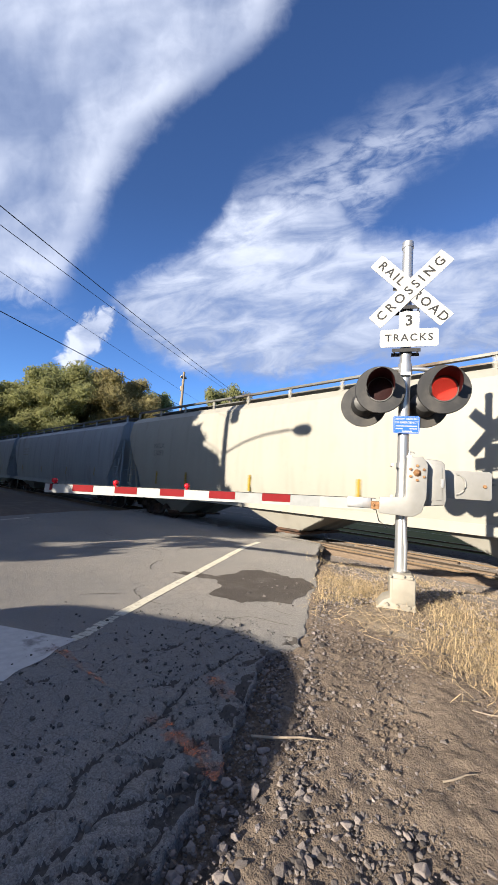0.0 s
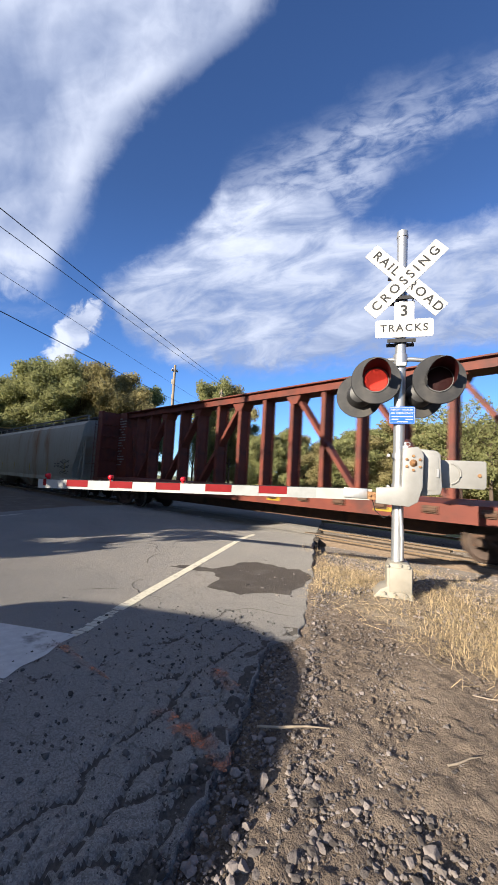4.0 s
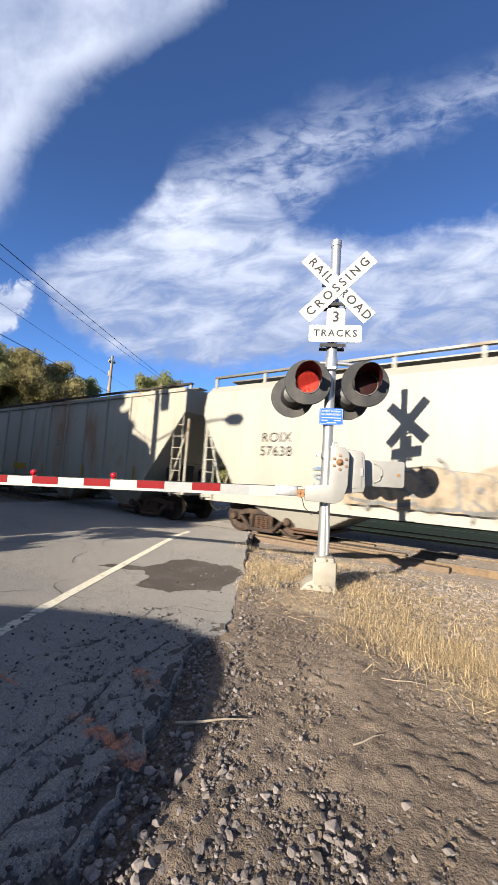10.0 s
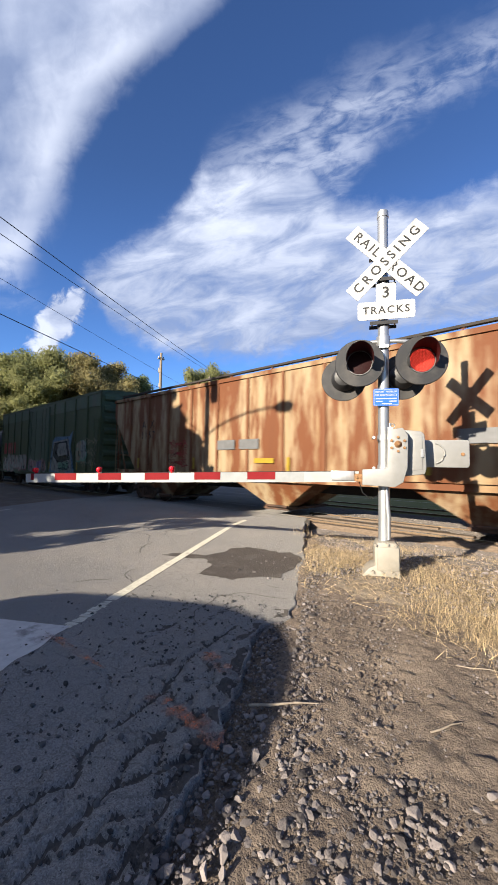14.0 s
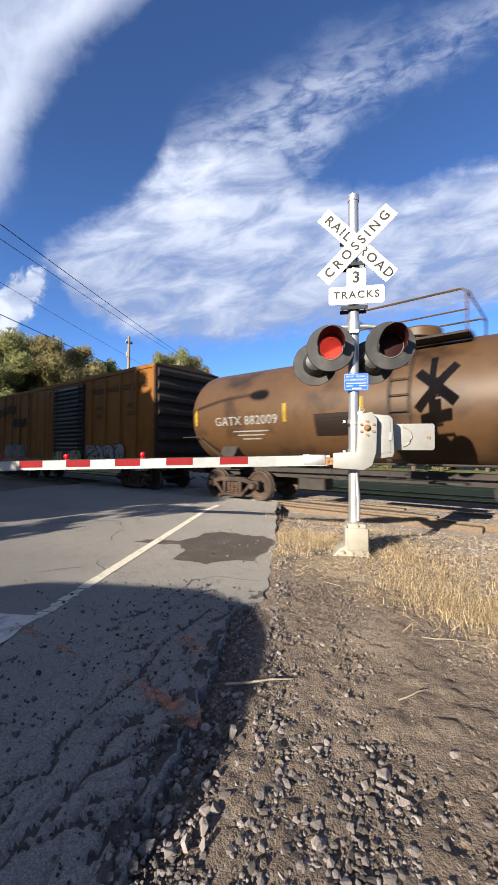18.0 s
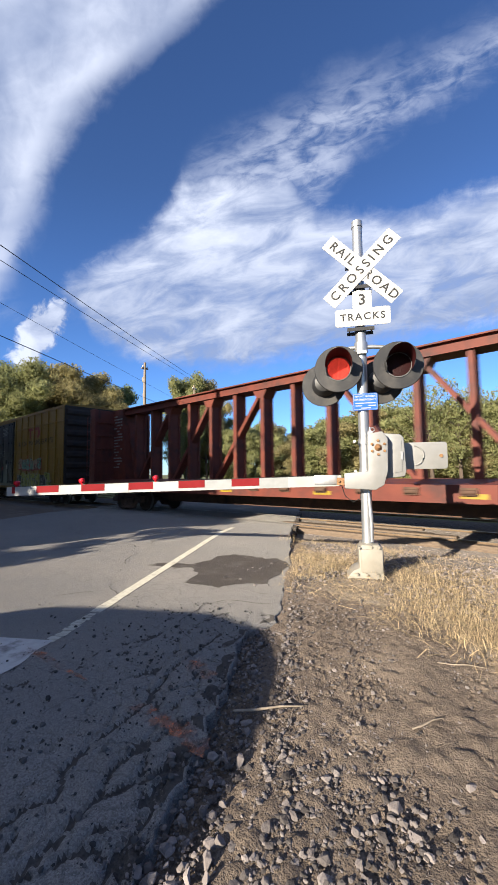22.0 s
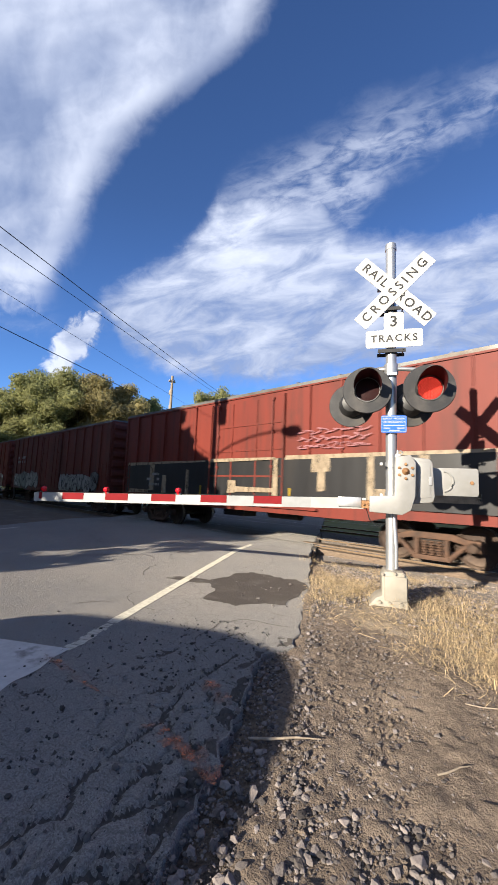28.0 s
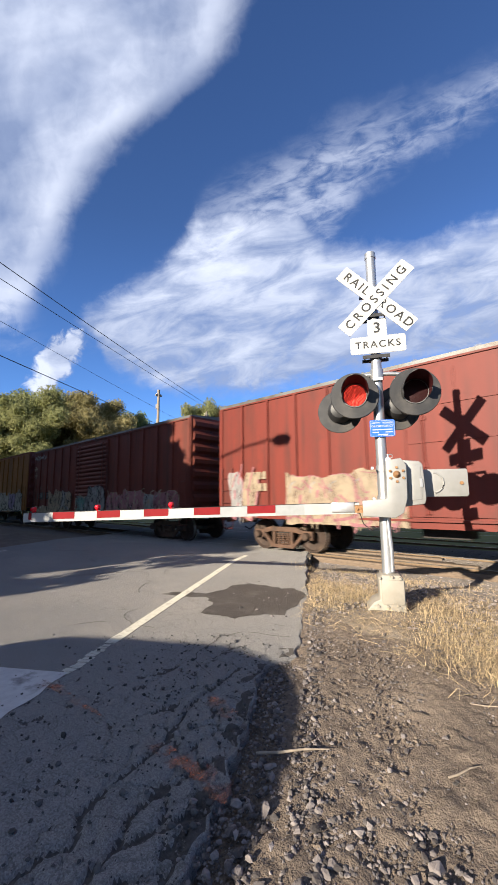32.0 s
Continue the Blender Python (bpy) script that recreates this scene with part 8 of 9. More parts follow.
    while len(spots) < 19000:
        x, y = rng.uniform(-2.3, 3.4), rng.uniform(-1.0, 4.8)
        if x * ACROSS.x + y * ACROSS.y < -0.15 or rng.uniform() > 0.55 + noise.noise((x * 3, y * 3, 6)):
            continue
        spots.append((x, y, ground_z(x, y) - 0.003, min(0.022, 0.004 + rng.exponential(0.0042))))
    pile("dirt_clods", spots, "small brown clods of dry dirt on the shoulder", "dirt")
    # crumbs broken from the asphalt
    verts, faces = [], []
    for _ in range(1500):
        a, c = rng.uniform(0.6, 4.2), -0.6 - abs(rng.normal(0, 0.85))
        x, y = road_point(a, c)
        r = 0.002 + min(0.018, rng.exponential(0.004))
        o = len(verts)
        verts += stone(x, y, road_z(x, y) + 0.004, r).tolist()
        faces += [(p + o, q + o, w + o) for p, q, w in tri]
    g = Geo()
    g.v, g.f, g.s = verts, faces, [0] * len(faces)
    tagged(part("asphalt_crumbs", g, M["crumb"], smooth=0), "dark crumbs broken from the asphalt lying on the road", "gravel", kind="stuff")
    # larger stones that can be told apart
    mesh_list = []
    for i in range(8):
        bm = bmesh.new()
        shape = random.Random(40 + i)
        for _ in range(13):
            d = Vector((shape.gauss(0, 1), shape.gauss(0, 1), shape.gauss(0, 1))).normalized()
            bm.verts.new(d * shape.uniform(0.78, 1.05))
        hull = bmesh.ops.convex_hull(bm, input=list(bm.verts))
        bmesh.ops.delete(bm, geom=[v for v in hull["geom_interior"] if isinstance(v, bmesh.types.BMVert)], context="VERTS")
        bmesh.ops.bevel(bm, geom=list(bm.edges), offset=0.06, segments=1, affect="EDGES", clamp_overlap=True)
        me = bpy.data.meshes.new("stone")
        bm.to_mesh(me)
        bm.free()
        me.materials.append(M["stone"])
        mesh_list.append(me)
    known = [(-1.28, 1.90, 0.03), (-1.27, 1.72, 0.045), (-0.96, 1.66, 0.06), (-0.91, 1.74, 0.055), (-0.95, 1.56, 0.045), (-1.02, 1.42, 0.05), (-1.12, 1.20, 0.05), (-1.06, 1.24, 0.04), (-1.10, 1.05, 0.06), (-1.10, 0.97, 0.05), (-1.12, 0.91, 0.045), (-1.05, 1.00, 0.04),
             (-0.66, 1.70, 0.07), (-0.45, 2.02, 0.075), (-0.48, 1.89, 0.045), (-0.56, 1.62, 0.065), (-0.49, 1.57, 0.045), (-0.66, 1.43, 0.04), (-1.29, 1.61, 0.035), (-0.74, 1.53, 0.03), (-0.57, 2.52, 0.055), (-0.95, 1.90, 0.03), (-0.96, 1.05, 0.05), (-0.73, 2.33, 0.03), (-0.87, 2.03, 0.03), (-0.36, 1.77, 0.045),
             (-0.85, 1.25, 0.04), (-0.78, 1.1, 0.05), (-0.6, 1.2, 0.045), (-0.4, 1.35, 0.05), (-0.9, 1.45, 0.035), (-0.2, 1.6, 0.05), (-1.4, 1.45, 0.04), (-1.35, 1.3, 0.045), (-1.3, 1.1, 0.04), (-1.5, 1.75, 0.03), (-1.25, 0.98, 0.04), (-0.3, 2.3, 0.04), (0.0, 2.0, 0.05), (-0.75, 0.95, 0.045)]
    rnd = random.Random(8)
    more = random.Random(77)
    while len(known) < 150:
        x, y = more.uniform(-1.5, 1.1), 0.45 + 3.2 * more.random() ** 1.7
        c = x * ACROSS.x + y * ACROSS.y
        if c > -0.62 and more.random() < 0.25 + math.exp(-((y - 1.2) / 0.8) ** 2) and math.hypot(x, y) > 0.3:
            known.append((x, y, 0.02 + 0.04 * more.random() ** 2.4))
    for i, (x, y, r) in enumerate(known):
        r *= 0.66
        o = new("stone", mesh_list[i % 8])
        o.matrix_basis = pose(x, y, ground_z(x, y) - 0.1 * r, 0, 0, rnd.uniform(0, 360)) @ Matrix.Diagonal((r * rnd.uniform(0.8, 1.1), r * rnd.uniform(0.6, 0.9), r * rnd.uniform(0.6, 0.9), 1))
        tagged(o, "pale angular stone lying on the dirt shoulder", "stone", "larger stones on the shoulder")
    for name, a, b, r, lab in (("stick", (-1.62, 1.74), (-1.33, 2.02), 0.007, "bare pale stick lying at the edge of the gravel"), ("twig", (-0.78, 2.24), (-0.68, 2.42), 0.005, "short dry twig lying on the dirt"), ("twig", (-0.9, 3.1), (-0.62, 3.2), 0.004, "short dry twig lying on the dirt")):
        (ax, ay), (bx, by) = a, b
        g = Geo().tube([(ax, ay, 0.015), ((ax * 2 + bx) / 3, (ay * 2 + by) / 3 - 0.015, 0.022), ((ax + 2 * bx) / 3, (ay + 2 * by) / 3, 0.03), (bx, by, 0.026)], [r, r * 1.1, r * 0.8, r * 0.35], 7)
        tagged(part(name, g, M["twig"]), lab, "twig")


def dry_grass():
    rng = np.random.default_rng(5)

    def tuft(g, x, y, n, tall, spread, lean=0.5):
        z = ground_z(x, y) - 0.01
        for _ in range(n):
            bx, by = x + rng.normal(0, spread), y + rng.normal(0, spread)
            h, a, l = tall * rng.uniform(0.45, 1.1), rng.uniform(0, 6.28), lean * rng.uniform(0.1, 1.0)
            w = rng.uniform(0.0008, 0.002)
            dx, dy = math.cos(a), math.sin(a)
            o = len(g.v)
            for t in (0, 0.5, 1.0):
                k = w * (1 - 0.8 * t)
                px, py, pz = bx + dx * h * l * t * t, by + dy * h * l * t * t, z + h * t * (1 - 0.38 * min(l, 1.6) * t)
                g.v += [(px - dy * k, py + dx * k, pz), (px + dy * k, py - dx * k, pz)]
            g.f += [(o, o + 1, o + 3, o + 2), (o + 2, o + 3, o + 5, o + 4)]
            g.s += [0, 0]

    low, high = Geo(), Geo()
    count = 0
    while count < 1300:
        x, y = rng.uniform(-5.2, 5.0), rng.uniform(3.0, 8.4)
        c = x * ACROSS.x + y * ACROSS.y
        if c < -0.28 or y < 4.0 - 0.42 * (x + 2.2) * (1 if x > -2.2 else -0.6):
            continue
        d = noise.noise((x * 0.9, y * 0.9, 4))
        if (x + 2.1) ** 2 + (y - 4.45) ** 2 < 0.3 or (x > -2.4 and y > 5.0 and rng.uniform() < 0.75):
            continue
        if rng.uniform() > (0.5 + 1.6 * d) * (1 - 0.8 * smoothstep(5.4, 6.6, y)):
            continue
        edge = smoothstep(-0.3, 0.1, c)
        tuft(low, x, y, 20, (0.1 + 0.1 * rng.uniform()) * (0.6 + 0.4 * edge), 0.06, 2.2)
        count += 1
    # bent and fallen straws between the tufts
    count = 0
    while count < 7500:
        x, y = rng.uniform(-5.2, 4.5), rng.uniform(3.0, 8.6)
        c = x * ACROSS.x + y * ACROSS.y
        if rng.uniform() < 0.75 * smoothstep(5.6, 7.0, y):
            continue
        if c < -0.35 or y < 3.75 - 0.42 * (x + 2.2) * (1 if x > -2.2 else -0.6):
            continue
        a, b, n = rng.uniform(0, 6.28), rng.uniform(-0.9, 0.9), rng.uniform(0.06, 0.2)
        z0, w = ground_z(x, y) + 0.012, rng.uniform(0.0007, 0.0018)
        mid = (x + math.cos(a) * n / 2, y + math.sin(a) * n / 2, z0 + rng.uniform(0.01, 0.07))
        tip = (mid[0] + math.cos(a + b) * n / 2, mid[1] + math.sin(a + b) * n / 2, z0 + rng.uniform(0.0, 0.06))
        o = len(low.v)
        for p in ((x, y, z0), mid, tip):
            low.v += [(p[0] - math.sin(a) * w, p[1] + math.cos(a) * w, p[2]), (p[0] + math.sin(a) * w, p[1] - math.cos(a) * w, p[2] + w)]
        low.f += [(o, o + 1, o + 3, o + 2), (o + 2, o + 3, o + 5, o + 4)]
        low.s += [0, 0]
        count += 1
    tagged(part("dry_grass", low, M["straw"], smooth=0), "matted straw-coloured dry grass round the signal base", "dry grass", kind="stuff")
    count = 0
    while count < 170:
        x, y = rng.uniform(-1.9, 3.5), rng.uniform(3.3, 6.2)
        if y < 4.2 - 0.5 * (x + 1.6) or y > 5.3 - 0.3 * (x + 1.6) or noise.noise((x * 1.1, y * 1.1, 8)) < -0.15:
            continue
        if abs(x + 2.2) < 0.3 and abs(y - 4.8) < 0.4:
            continue
        tuft(high, x, y, 20, 0.12 + 0.17 * rng.uniform(), 0.1, 1.7)
        count += 1
    for x, y in ((-5.0, 7.0), (-5.1, 7.3), (-4.85, 6.7), (-3.3, 5.0), (-2.9, 4.4)):
        tuft(high, x, y, 22, 0.3, 0.08, 0.8)
    tagged(part("tall_dry_grass", high, M["straw"], smooth=0), "tall bleached grass stalks standing beside the track", "dry grass", kind="stuff")


# ---- trees, poles, wires, far side ----
def tree_mesh(seed, tall, wide, leaf_mat, leaves, leaf=0.16, bare=0.0, low=0.25):
    """Tapered trunk and limbs, and a crown of small leaf sprays with gaps."""
    r = random.Random(seed)
    wood = Geo()
    trunk = [(0.12 * math.sin(i * 1.3 + seed), 0.12 * math.cos(i * 1.7 + seed), tall * 0.8 * i / 6) for i in range(7)]
    trunk[0] = (0, 0, -0.1)
    wood.tube(trunk, [0.022 * tall * (1 - 0.13 * i) for i in range(7)], 9)
    clumps = []
    for i in range(16):
        f = low + (0.95 - low) * (i + r.random()) / 16
        base = Vector(trunk[min(6, int(f * 7))])
        base.z = min(tall * 0.78, tall * f * 0.85)
        a = i * 2.4 + r.random()
        reach = wide * (0.55 + 0.45 * r.random()) * math.sqrt(max(0.05, 1 - ((f - 0.5) / 0.62) ** 2))
        tip = base + Vector((math.cos(a) * reach, math.sin(a) * reach, tall * (0.1 + 0.12 * r.random())))
        mid = (base + tip) / 2 + Vector((0, 0, -0.03 * tall))
        wood.tube([base, mid, tip], [0.008 * tall, 0.005 * tall, 0.0015 * tall], 6)
        for k in range(6):
            c = base.lerp(tip, 0.4 + 0.13 * k)
            clumps.append((c + Vector((r.uniform(-1, 1), r.uniform(-1, 1), r.uniform(-0.5, 0.8))) * wide * 0.24, wide * r.uniform(0.15, 0.3)))
    clumps.append((Vector((0, 0, tall * 0.93)), wide * 0.3))
    crown = Geo()
    total = sum(c[1] ** 2 for c in clumps)
    rng = np.random.default_rng(seed)
    if bare <= 0:
        for q, (c, rad) in enumerate(clumps):
            # the shaded mass of foliage inside each clump
            o = len(crown.v)
            for a in range(7):
                for b in range(12):
                    th, ph = math.pi * (a + 0.5) / 7, 2 * math.pi * b / 12
                    d = Vector((math.sin(th) * math.cos(ph), math.sin(th) * math.sin(ph), math.cos(th) * 0.75))
                    k = rad * (0.58 + 0.3 * noise.noise(d * 2.3 + Vector((q * 3.1, seed, 0))))
                    crown.v.append(tuple(Vector(c) + d * k))
            for a in range(6):
                for b in range(12):
                    crown.f.append((o + a * 12 + b, o + (a + 1) * 12 + b, o + (a + 1) * 12 + (b + 1) % 12, o + a * 12 + (b + 1) % 12))
                    crown.s.append(0)
    for c, rad in clumps:
        n = int(leaves * rad ** 2 / total)
        d = rng.normal(0, 1, (n, 3))
        d /= np.linalg.norm(d, axis=1)[:, None]
        pts = np.array(c) + d * (rad * (0.5 + 0.6 * rng.uniform(0, 1, n) ** 0.7))[:, None] * np.array([1, 1, 0.75])
        u = rng.normal(0, 1, (n, 3))
        u /= np.linalg.norm(u, axis=1)[:, None]
        w = np.cross(u, rng.normal(0, 1, (n, 3)))
        w /= np.linalg.norm(w, axis=1)[:, None]
        s = leaf * rng.uniform(0.5, 1.3, n)[:, None]
        quad = np.stack([pts - u * s, pts + w * s * 0.55, pts + u * s, pts - w * s * 0.55], 1).reshape(-1, 3)
        o = len(crown.v)
        crown.v += quad.tolist()
        crown.f += [(o + 4 * i, o + 4 * i + 1, o + 4 * i + 2, o + 4 * i + 3) for i in range(n)]
        crown.s += [0] * n
    return wood.mesh("trunk", M["bark"]), crown.mesh("crown", leaf_mat, 0, 0)


TREES = {
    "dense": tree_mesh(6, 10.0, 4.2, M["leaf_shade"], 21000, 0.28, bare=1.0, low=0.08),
    "broad": tree_mesh(1, 10.0, 4.2, M["leaf"], 52000, 0.1),
    "round": tree_mesh(2, 9.0, 3.6, M["leaf_dull"], 46000, 0.095),
    "dark": tree_mesh(3, 9.0, 3.4, M["leaf_dark"], 42000, 0.1, low=0.1),
    "bush": tree_mesh(7, 9.0, 4.0, M["leaf"], 40000, 0.12, low=0.02),
    "brush": tree_mesh(8, 9.0, 4.0, M["leaf_dull"], 40000, 0.12, low=0.02),
    "thin": tree_mesh(4, 9.0, 3.0, M["leaf"], 5200, 0.11, bare=1.0),
}


def tree(kind, x, y, tall, label, turn, group, name="tree", stretch=1.0):
    trunk, crown = TREES[kind]
    t = thing(name, label, "tree", pose(x, y, ground_z(x, y) if abs(x) < 60 else -0.12, 0, 0, turn), group)
    k = tall / (10.0 if kind in ("broad", "dense") else 9.0)
    for nm, me in (("trunk", trunk), ("crown", crown)):
        o = part(nm, me, None, t)
        o.matrix_basis = Matrix.Diagonal((k * stretch, k * stretch, k, 1))
    return t


def polar(az, dist):
    return dist * math.cos(radians(az)), dist * math.sin(radians(az))


def greenery():
    rnd = random.Random(12)
    far = "broad leafy tree standing beyond the tracks"
    for az, dist, tall, kind, k in ((178, 56, 11, "round", 1.15), (172, 53, 10.6, "broad", 1.1), (166.5, 50, 11.2, "broad", 1.05), (161.5, 49, 13.2, "broad", 0.95), (157.6, 52, 13.4, "round", 0.9), (153.6, 47, 12.2, "round", 0.85), (150.6, 50, 12.3, "dark", 0.72),
                                 (169, 60, 9.5, "bush", 1.2), (163, 58, 10, "bush", 1.1), (157, 60, 10, "bush", 1.2), (151, 60, 9.0, "bush", 1.1), (140.2, 54, 14.4, "broad", 0.56), (137.4, 55, 13.6, "round", 0.55), (142.6, 58, 11.8, "thin", 0.6), (135.5, 58, 9.0, "bush", 0.8), (139.5, 60, 9.0, "bush", 0.8),
                                 (129.6, 50, 7.6, "bush", 0.9), (126.6, 51, 7.4, "brush", 0.8), (132.5, 49, 7.2, "bush", 0.9)):
        x, y = polar(az, dist)
        tree(kind, x, y, tall, far, rnd.uniform(0, 360), "trees beyond the tracks", stretch=k)
    back = "leafy scrub tree on the far side of the tracks"
    az = 122.5
    while az > 62:
        d = 37 + 4 * rnd.random()
        x, y = polar(az, d)
        tall = (4.6 if az > 120 else 5.6 if az > 115 else 6.6) + rnd.random() * 0.9
        tree(rnd.choice(["bush", "brush", "bush"]), x, y, tall, back, rnd.uniform(0, 360), "scrub along the far side", stretch=1.3)
        az -= 2.6
    for az, d, tall in ((106.5, 34, 8.4), (103, 35, 7.6), (98, 36, 8.0), (112, 40, 8.2)):
        x, y = polar(az, d)
        tree("thin", x, y, tall, "thin half-bare tree above the scrub", rnd.uniform(0, 360), "thin trees above the scrub")
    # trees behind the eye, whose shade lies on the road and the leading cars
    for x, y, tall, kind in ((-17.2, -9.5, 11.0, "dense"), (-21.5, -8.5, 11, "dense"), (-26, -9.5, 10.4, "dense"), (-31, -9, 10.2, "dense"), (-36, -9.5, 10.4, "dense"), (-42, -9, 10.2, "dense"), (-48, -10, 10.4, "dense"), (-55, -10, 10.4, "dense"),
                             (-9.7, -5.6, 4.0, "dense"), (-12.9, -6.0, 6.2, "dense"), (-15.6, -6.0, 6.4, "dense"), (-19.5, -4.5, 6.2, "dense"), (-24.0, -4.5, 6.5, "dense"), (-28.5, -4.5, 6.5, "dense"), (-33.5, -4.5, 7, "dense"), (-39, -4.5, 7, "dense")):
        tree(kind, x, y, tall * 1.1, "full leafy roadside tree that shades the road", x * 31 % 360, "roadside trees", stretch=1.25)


def sky_blocking_trees():
    """Taller unseen trees, added behind the roadside ones to block the sky's light there."""
    for i in range(9):
        tree("broad" if i % 2 else "round", -19 - 5.5 * i, -21 - 2.5 * (i % 3), 14.5, "unseen tall tree added behind the road to block skylight", i * 67, "wood behind the road", stretch=1.25)


def utility_pole(x, y, tall, lamp):
    t = thing("utility_pole", "weathered wooden utility pole with a street lamp arm" if lamp else "slim weathered wooden utility pole with small fittings", "utility pole", pose(x, y, ground_z(x, y)), "utility poles")
    part("pole", Geo().lathe([(-0.5, 0.16), (tall * 0.5, 0.13), (tall, 0.1)], axis="z", n=14), M["wood_pole"], t)
    part("crossarm", Geo().box(-0.06, 0.06, -0.6 if lamp else -0.3, 0.6 if lamp else 0.3, tall - 0.55, tall - 0.43), M["wood_pole"], t)
    for yy in (-0.5, 0.5) if lamp else (-0.22, 0.22):
        part("insulator", Geo().lathe([(tall - 0.43, 0.03), (tall - 0.36, 0.05), (tall - 0.3, 0.03)], (0, yy, 0), "z", 10), M["galv"], t)
    if lamp:
        part("lamp_arm", Geo().tube([(0.1, 0, 6.4), (0.9, 0, 6.72), (1.8, 0, 6.93), (2.7, 0, 7.02), (3.1, 0, 7.02)], 0.035, 8), M["galv"], t, "curved street lamp arm")
        part("lamp_head", Geo().lathe([(2.95, 0.03), (3.0, 0.1), (3.2, 0.17), (3.5, 0.16), (3.62, 0.05)], (0, 0, 7.0), "x", 12), M["galv"], t, "grey cobra lamp head")
        part("transformer", Geo().lathe([(7.45, 0.0001), (7.45, 0.2), (8.35, 0.2), (8.4, 0.0001)], (0.36, 0, 0), "z", 16), M["box_grey"], t)
    else:
        part("fitting", Geo().box(-0.28, -0.1, -0.08, 0.08, tall - 1.6, tall - 1.2).box(-0.2, -0.1, -0.06, 0.06, tall - 2.8, tall - 2.5), M["box_grey"], t)
    return t


def wires():
    a, b = Vector((-10.0, -4.0, 0)), Vector((*polar(138.2, 45), 0))
    for z0, z1, r in ((9.15, 11.75, 0.017), (8.5, 11.45, 0.013), (7.45, 8.3, 0.008), (6.15, 7.35, 0.016)):
        path = []
        for i in range(25):
            s = i / 24
            p = a.lerp(b, s)
            path.append((p.x, p.y, z0 + (z1 - z0) * s - 0.35 * 4 * s * (1 - s) * 0.5 + 0.17))
        tagged(part("overhead_wire", Geo().tube(path, r, 5), M["wire"]), "black overhead wire strung across the road", "wire", "overhead wires")


def parked_car():
    """The vehicle behind the eye, known by its shadow."""
    t = thing("parked_car", "dark grey car parked on the road behind the viewpoint", "car", pose(-2.9, -4.2, 0.02))
    k = 1.132
    lower = Geo().prism([(a, b * k) for a, b in ((-2.3, 0.3), (1.85, 0.3), (1.95, 0.6), (1.9, 0.92), (1.7, 1.0), (-1.9, 1.0), (-2.25, 0.92), (-2.35, 0.6))], -0.9, 0.9, "y")
    part("body", lower, M["car_paint"], t, bevel=0.08)
    cab = [(1.86, 0.9), (1.76, 1.23), (1.44, 1.47), (1.23, 1.57), (1.02, 1.64), (0.65, 1.7), (0.1, 1.7), (-0.3, 1.64), (-0.85, 1.55), (-1.36, 1.45), (-1.58, 1.34), (-1.72, 1.1), (-1.8, 0.9)]
    part("cabin", Geo().prism([(a, b * k) for a, b in cab], -0.78, 0.78, "y"), M["car_paint"], t, bevel=0.03)
    for s in (-1, 1):
        part("side_window", Geo().prism([(a, b * k) for a, b in ((1.6, 1.1), (1.35, 1.42), (0.8, 1.55), (0.1, 1.55), (-0.9, 1.4), (-1.4, 1.1))], s * 0.785 - 0.004, s * 0.785 + 0.004, "y"), M["glass"], t, smooth=0)
    for x in (-1.5, 1.2):
        for y in (-0.82, 0.82):
            w = part("wheel", Geo().lathe([(-0.1, 0.2), (-0.1, 0.31), (-0.06, 0.34), (0.06, 0.34), (0.1, 0.31), (0.1, 0.2)], axis="y", n=24), M["rubber"], t, at=pose(x, y, 0.34))
            part("rim", Geo().lathe([(-0.11, 0.05), (-0.08, 0.2), (0.08, 0.2), (0.11, 0.05)], axis="y", n=16), M["galv"], w)


def far_house():
    x, y = polar(124.6, 62)
    t = thing("house", "small far brick house half hidden by trees", "house", pose(x, y, -0.12, 0, 0, 30))
    wall = part("wall", Geo().box(-3.5, 3.5, -2.6, 2.6, 0, 2.5), M["brick"], t, smooth=0)
    part("roof", Geo().prism([(-3.0, 2.5), (3.0, 2.5), (0, 4.0)], -3.8, 3.8, "x"), M["red_brown"], t, smooth=0)
    for wx in (-2.2, 0, 2.2):
        w = part("window", Geo().box(wx - 0.45, wx + 0.45, -2.65, -2.6, 0.9, 1.9), M["sign_white"], wall, smooth=0)
        part("pane", Geo().box(wx - 0.38, wx + 0.38, -2.66, -2.65, 0.97, 1.83), M["glass"], t, smooth=0)


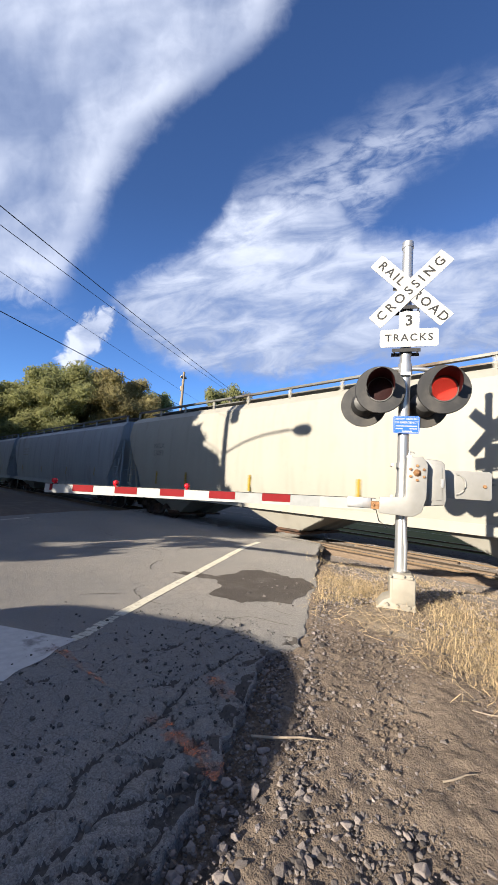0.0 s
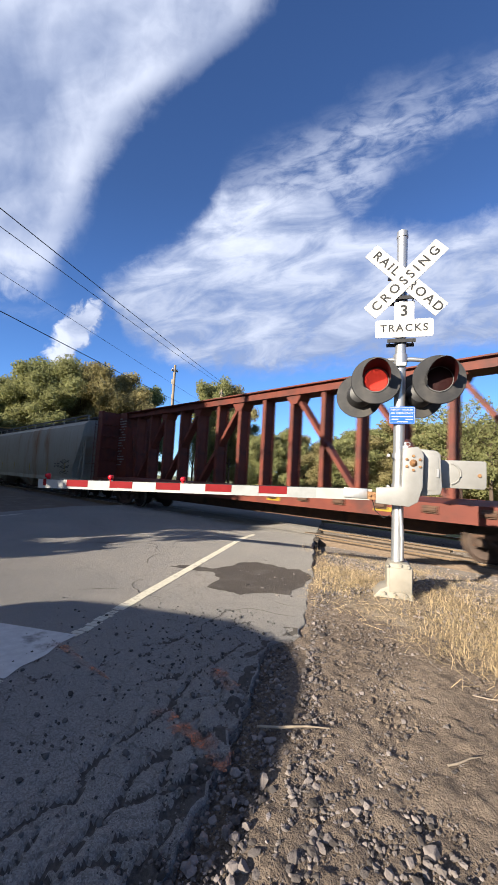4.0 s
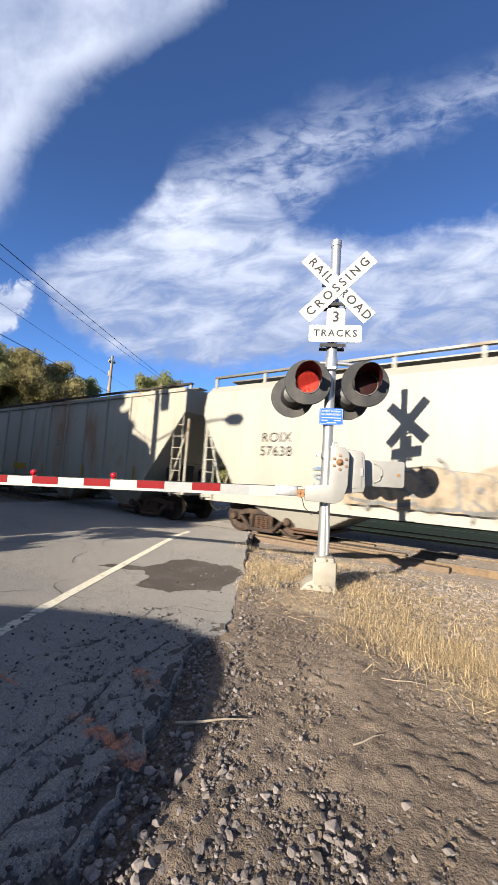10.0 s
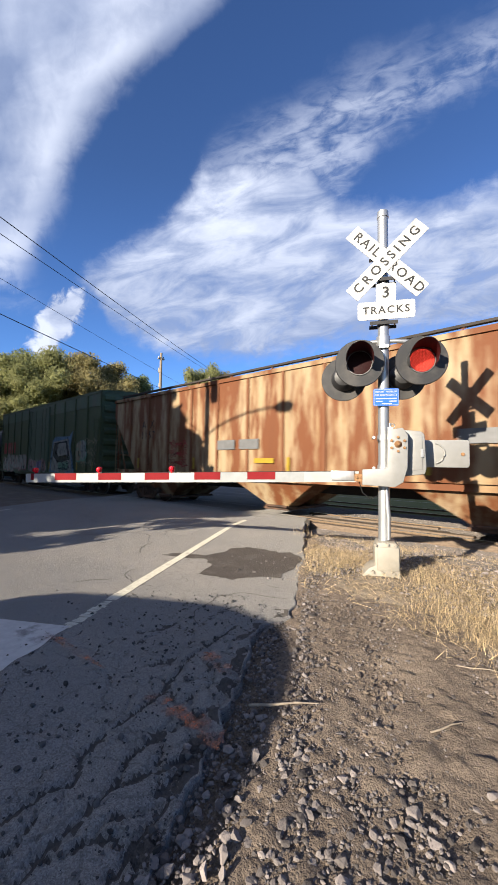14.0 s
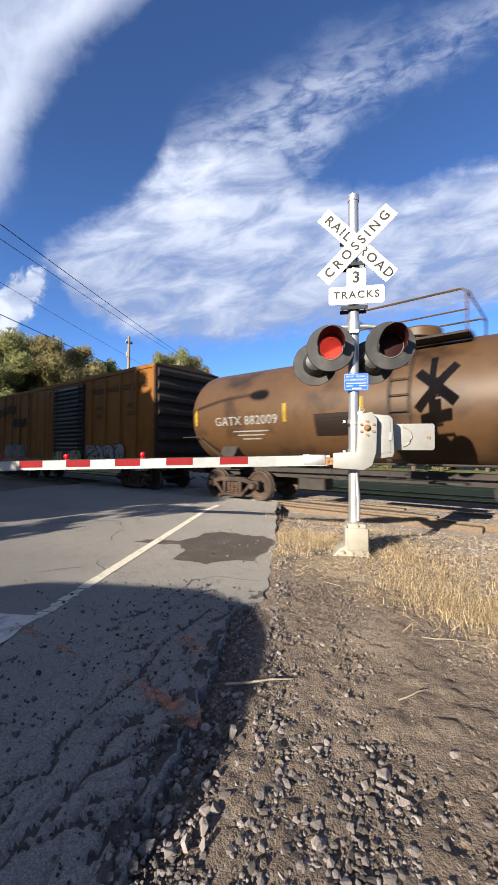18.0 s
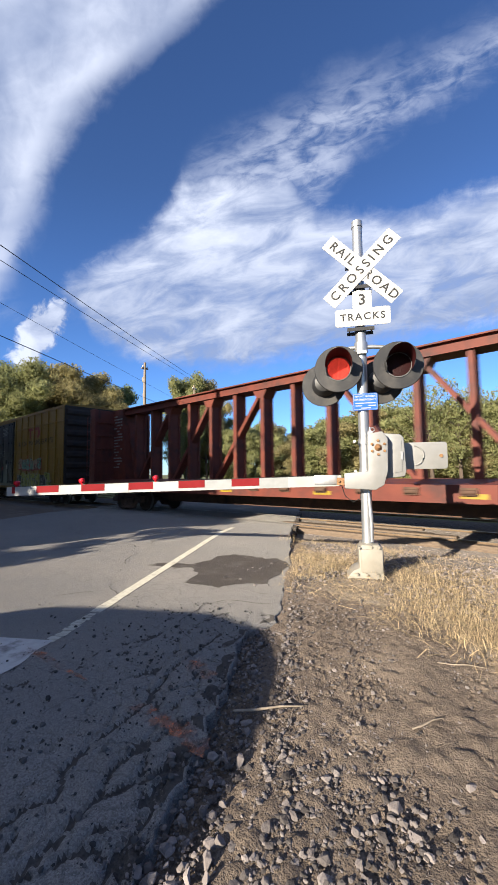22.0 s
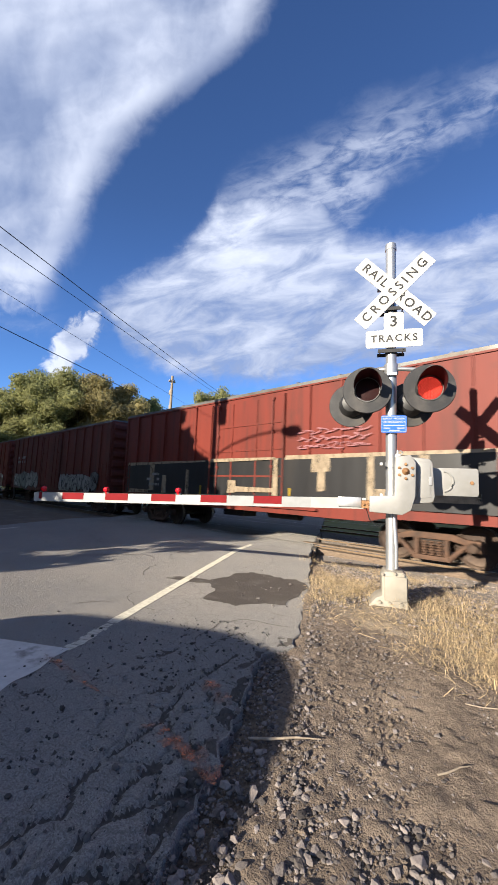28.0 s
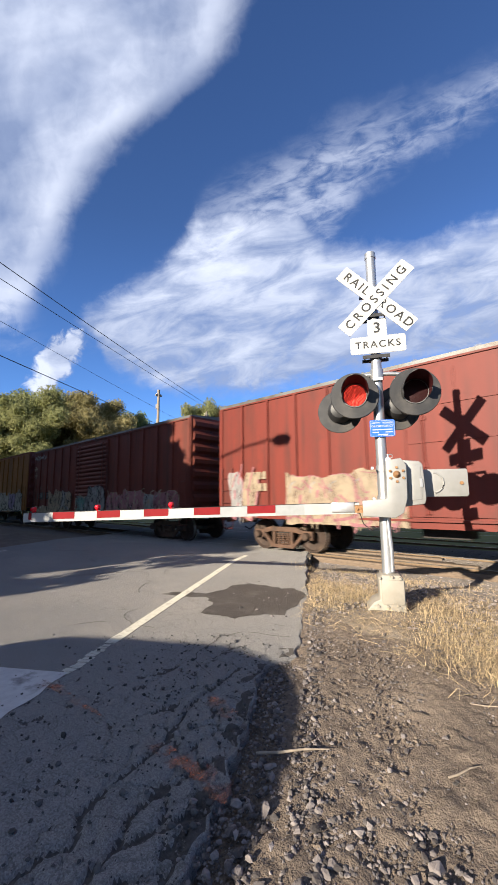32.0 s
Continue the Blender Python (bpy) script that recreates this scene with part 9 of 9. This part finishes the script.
greenery()
sky_blocking_trees()
utility_pole(-10.0, -4.0, 9.4, True)
utility_pole(*polar(146.15, 33), 10.7, False)
utility_pole(*polar(139.16, 46), 11.9, False)
wires()
parked_car()
far_house()
scatter_stones()
dry_grass()


# ---- how the train and the lights move ----
FLASH, FLASH_FROM = 1.0793, 0.805


def motions():
    for car, mid, length in CARS:
        walk(car, [(t, pose(mid - rolled(t), TRACK_Y, RAIL_TOP)) for t in range(0, 33, 2)])
    # wheels turn while their car is near the eye
    for w, s, car in WHEELS:
        mid, length = next((m, n) for c, m, n in CARS if c == car)
        half = s
        begin = next((k / 30 for k in range(0, 961) if mid - rolled(k / 30) - length / 2 < 6), 32.0)
        end = next((k / 30 for k in range(0, 961) if mid - rolled(k / 30) + length / 2 < -34), 32.0)
        rows = [] if begin <= 0 else [(0.0, pose(half, 0, 0.457))]
        k0, k1 = int(round(begin * 30)), int(round(end * 30))
        for k in range(k0, k1 + 1):
            turn = -math.degrees((rolled(k / 30) - rolled(k0 / 30)) / 0.457)
            rows.append((k / 30, pose(half, 0, 0.457, 0, turn % 360 - 180 + 180, 0)))
        if k1 < 960:
            rows.append((32.0, rows[-1][1]))
        if len(rows) < 2:
            rows.append((32.0, rows[-1][1]))
        walk(w, rows)
    # each lamp shows its glowing face for half of the period, the two lamps in turn
    for lens, first in zip(LENSES, (False, True, True, False)):
        rows, t, lit = [], FLASH_FROM - 2 * FLASH, first
        y = -0.004
        events = []
        while t < 33:
            events.append((t, lit))
            t, lit = t + FLASH / 2, not lit
        before = [e for e in events if e[0] <= 0][-1]
        state = before[1]
        rows.append((0.0, pose(0, y, 0, 0, 0, 0 if state else 180)))
        for t, lit in events:
            if t <= 0.12 or t > 31.9:
                continue
            k = round(t * 30)
            a, b = (180, 360) if lit else (0, 180)
            late = any((k - 3) / 30 < s < k / 30 + 0.02 for s in range(33))
            for j in range(4):
                rows.append(((k - (0 if late else 3) + j) / 30, pose(0, y, 0, 0, 0, a + (b - a) * j / 3)))
        rows.append((32.0, rows[-1][1]))
        walk(lens, rows)


motions()
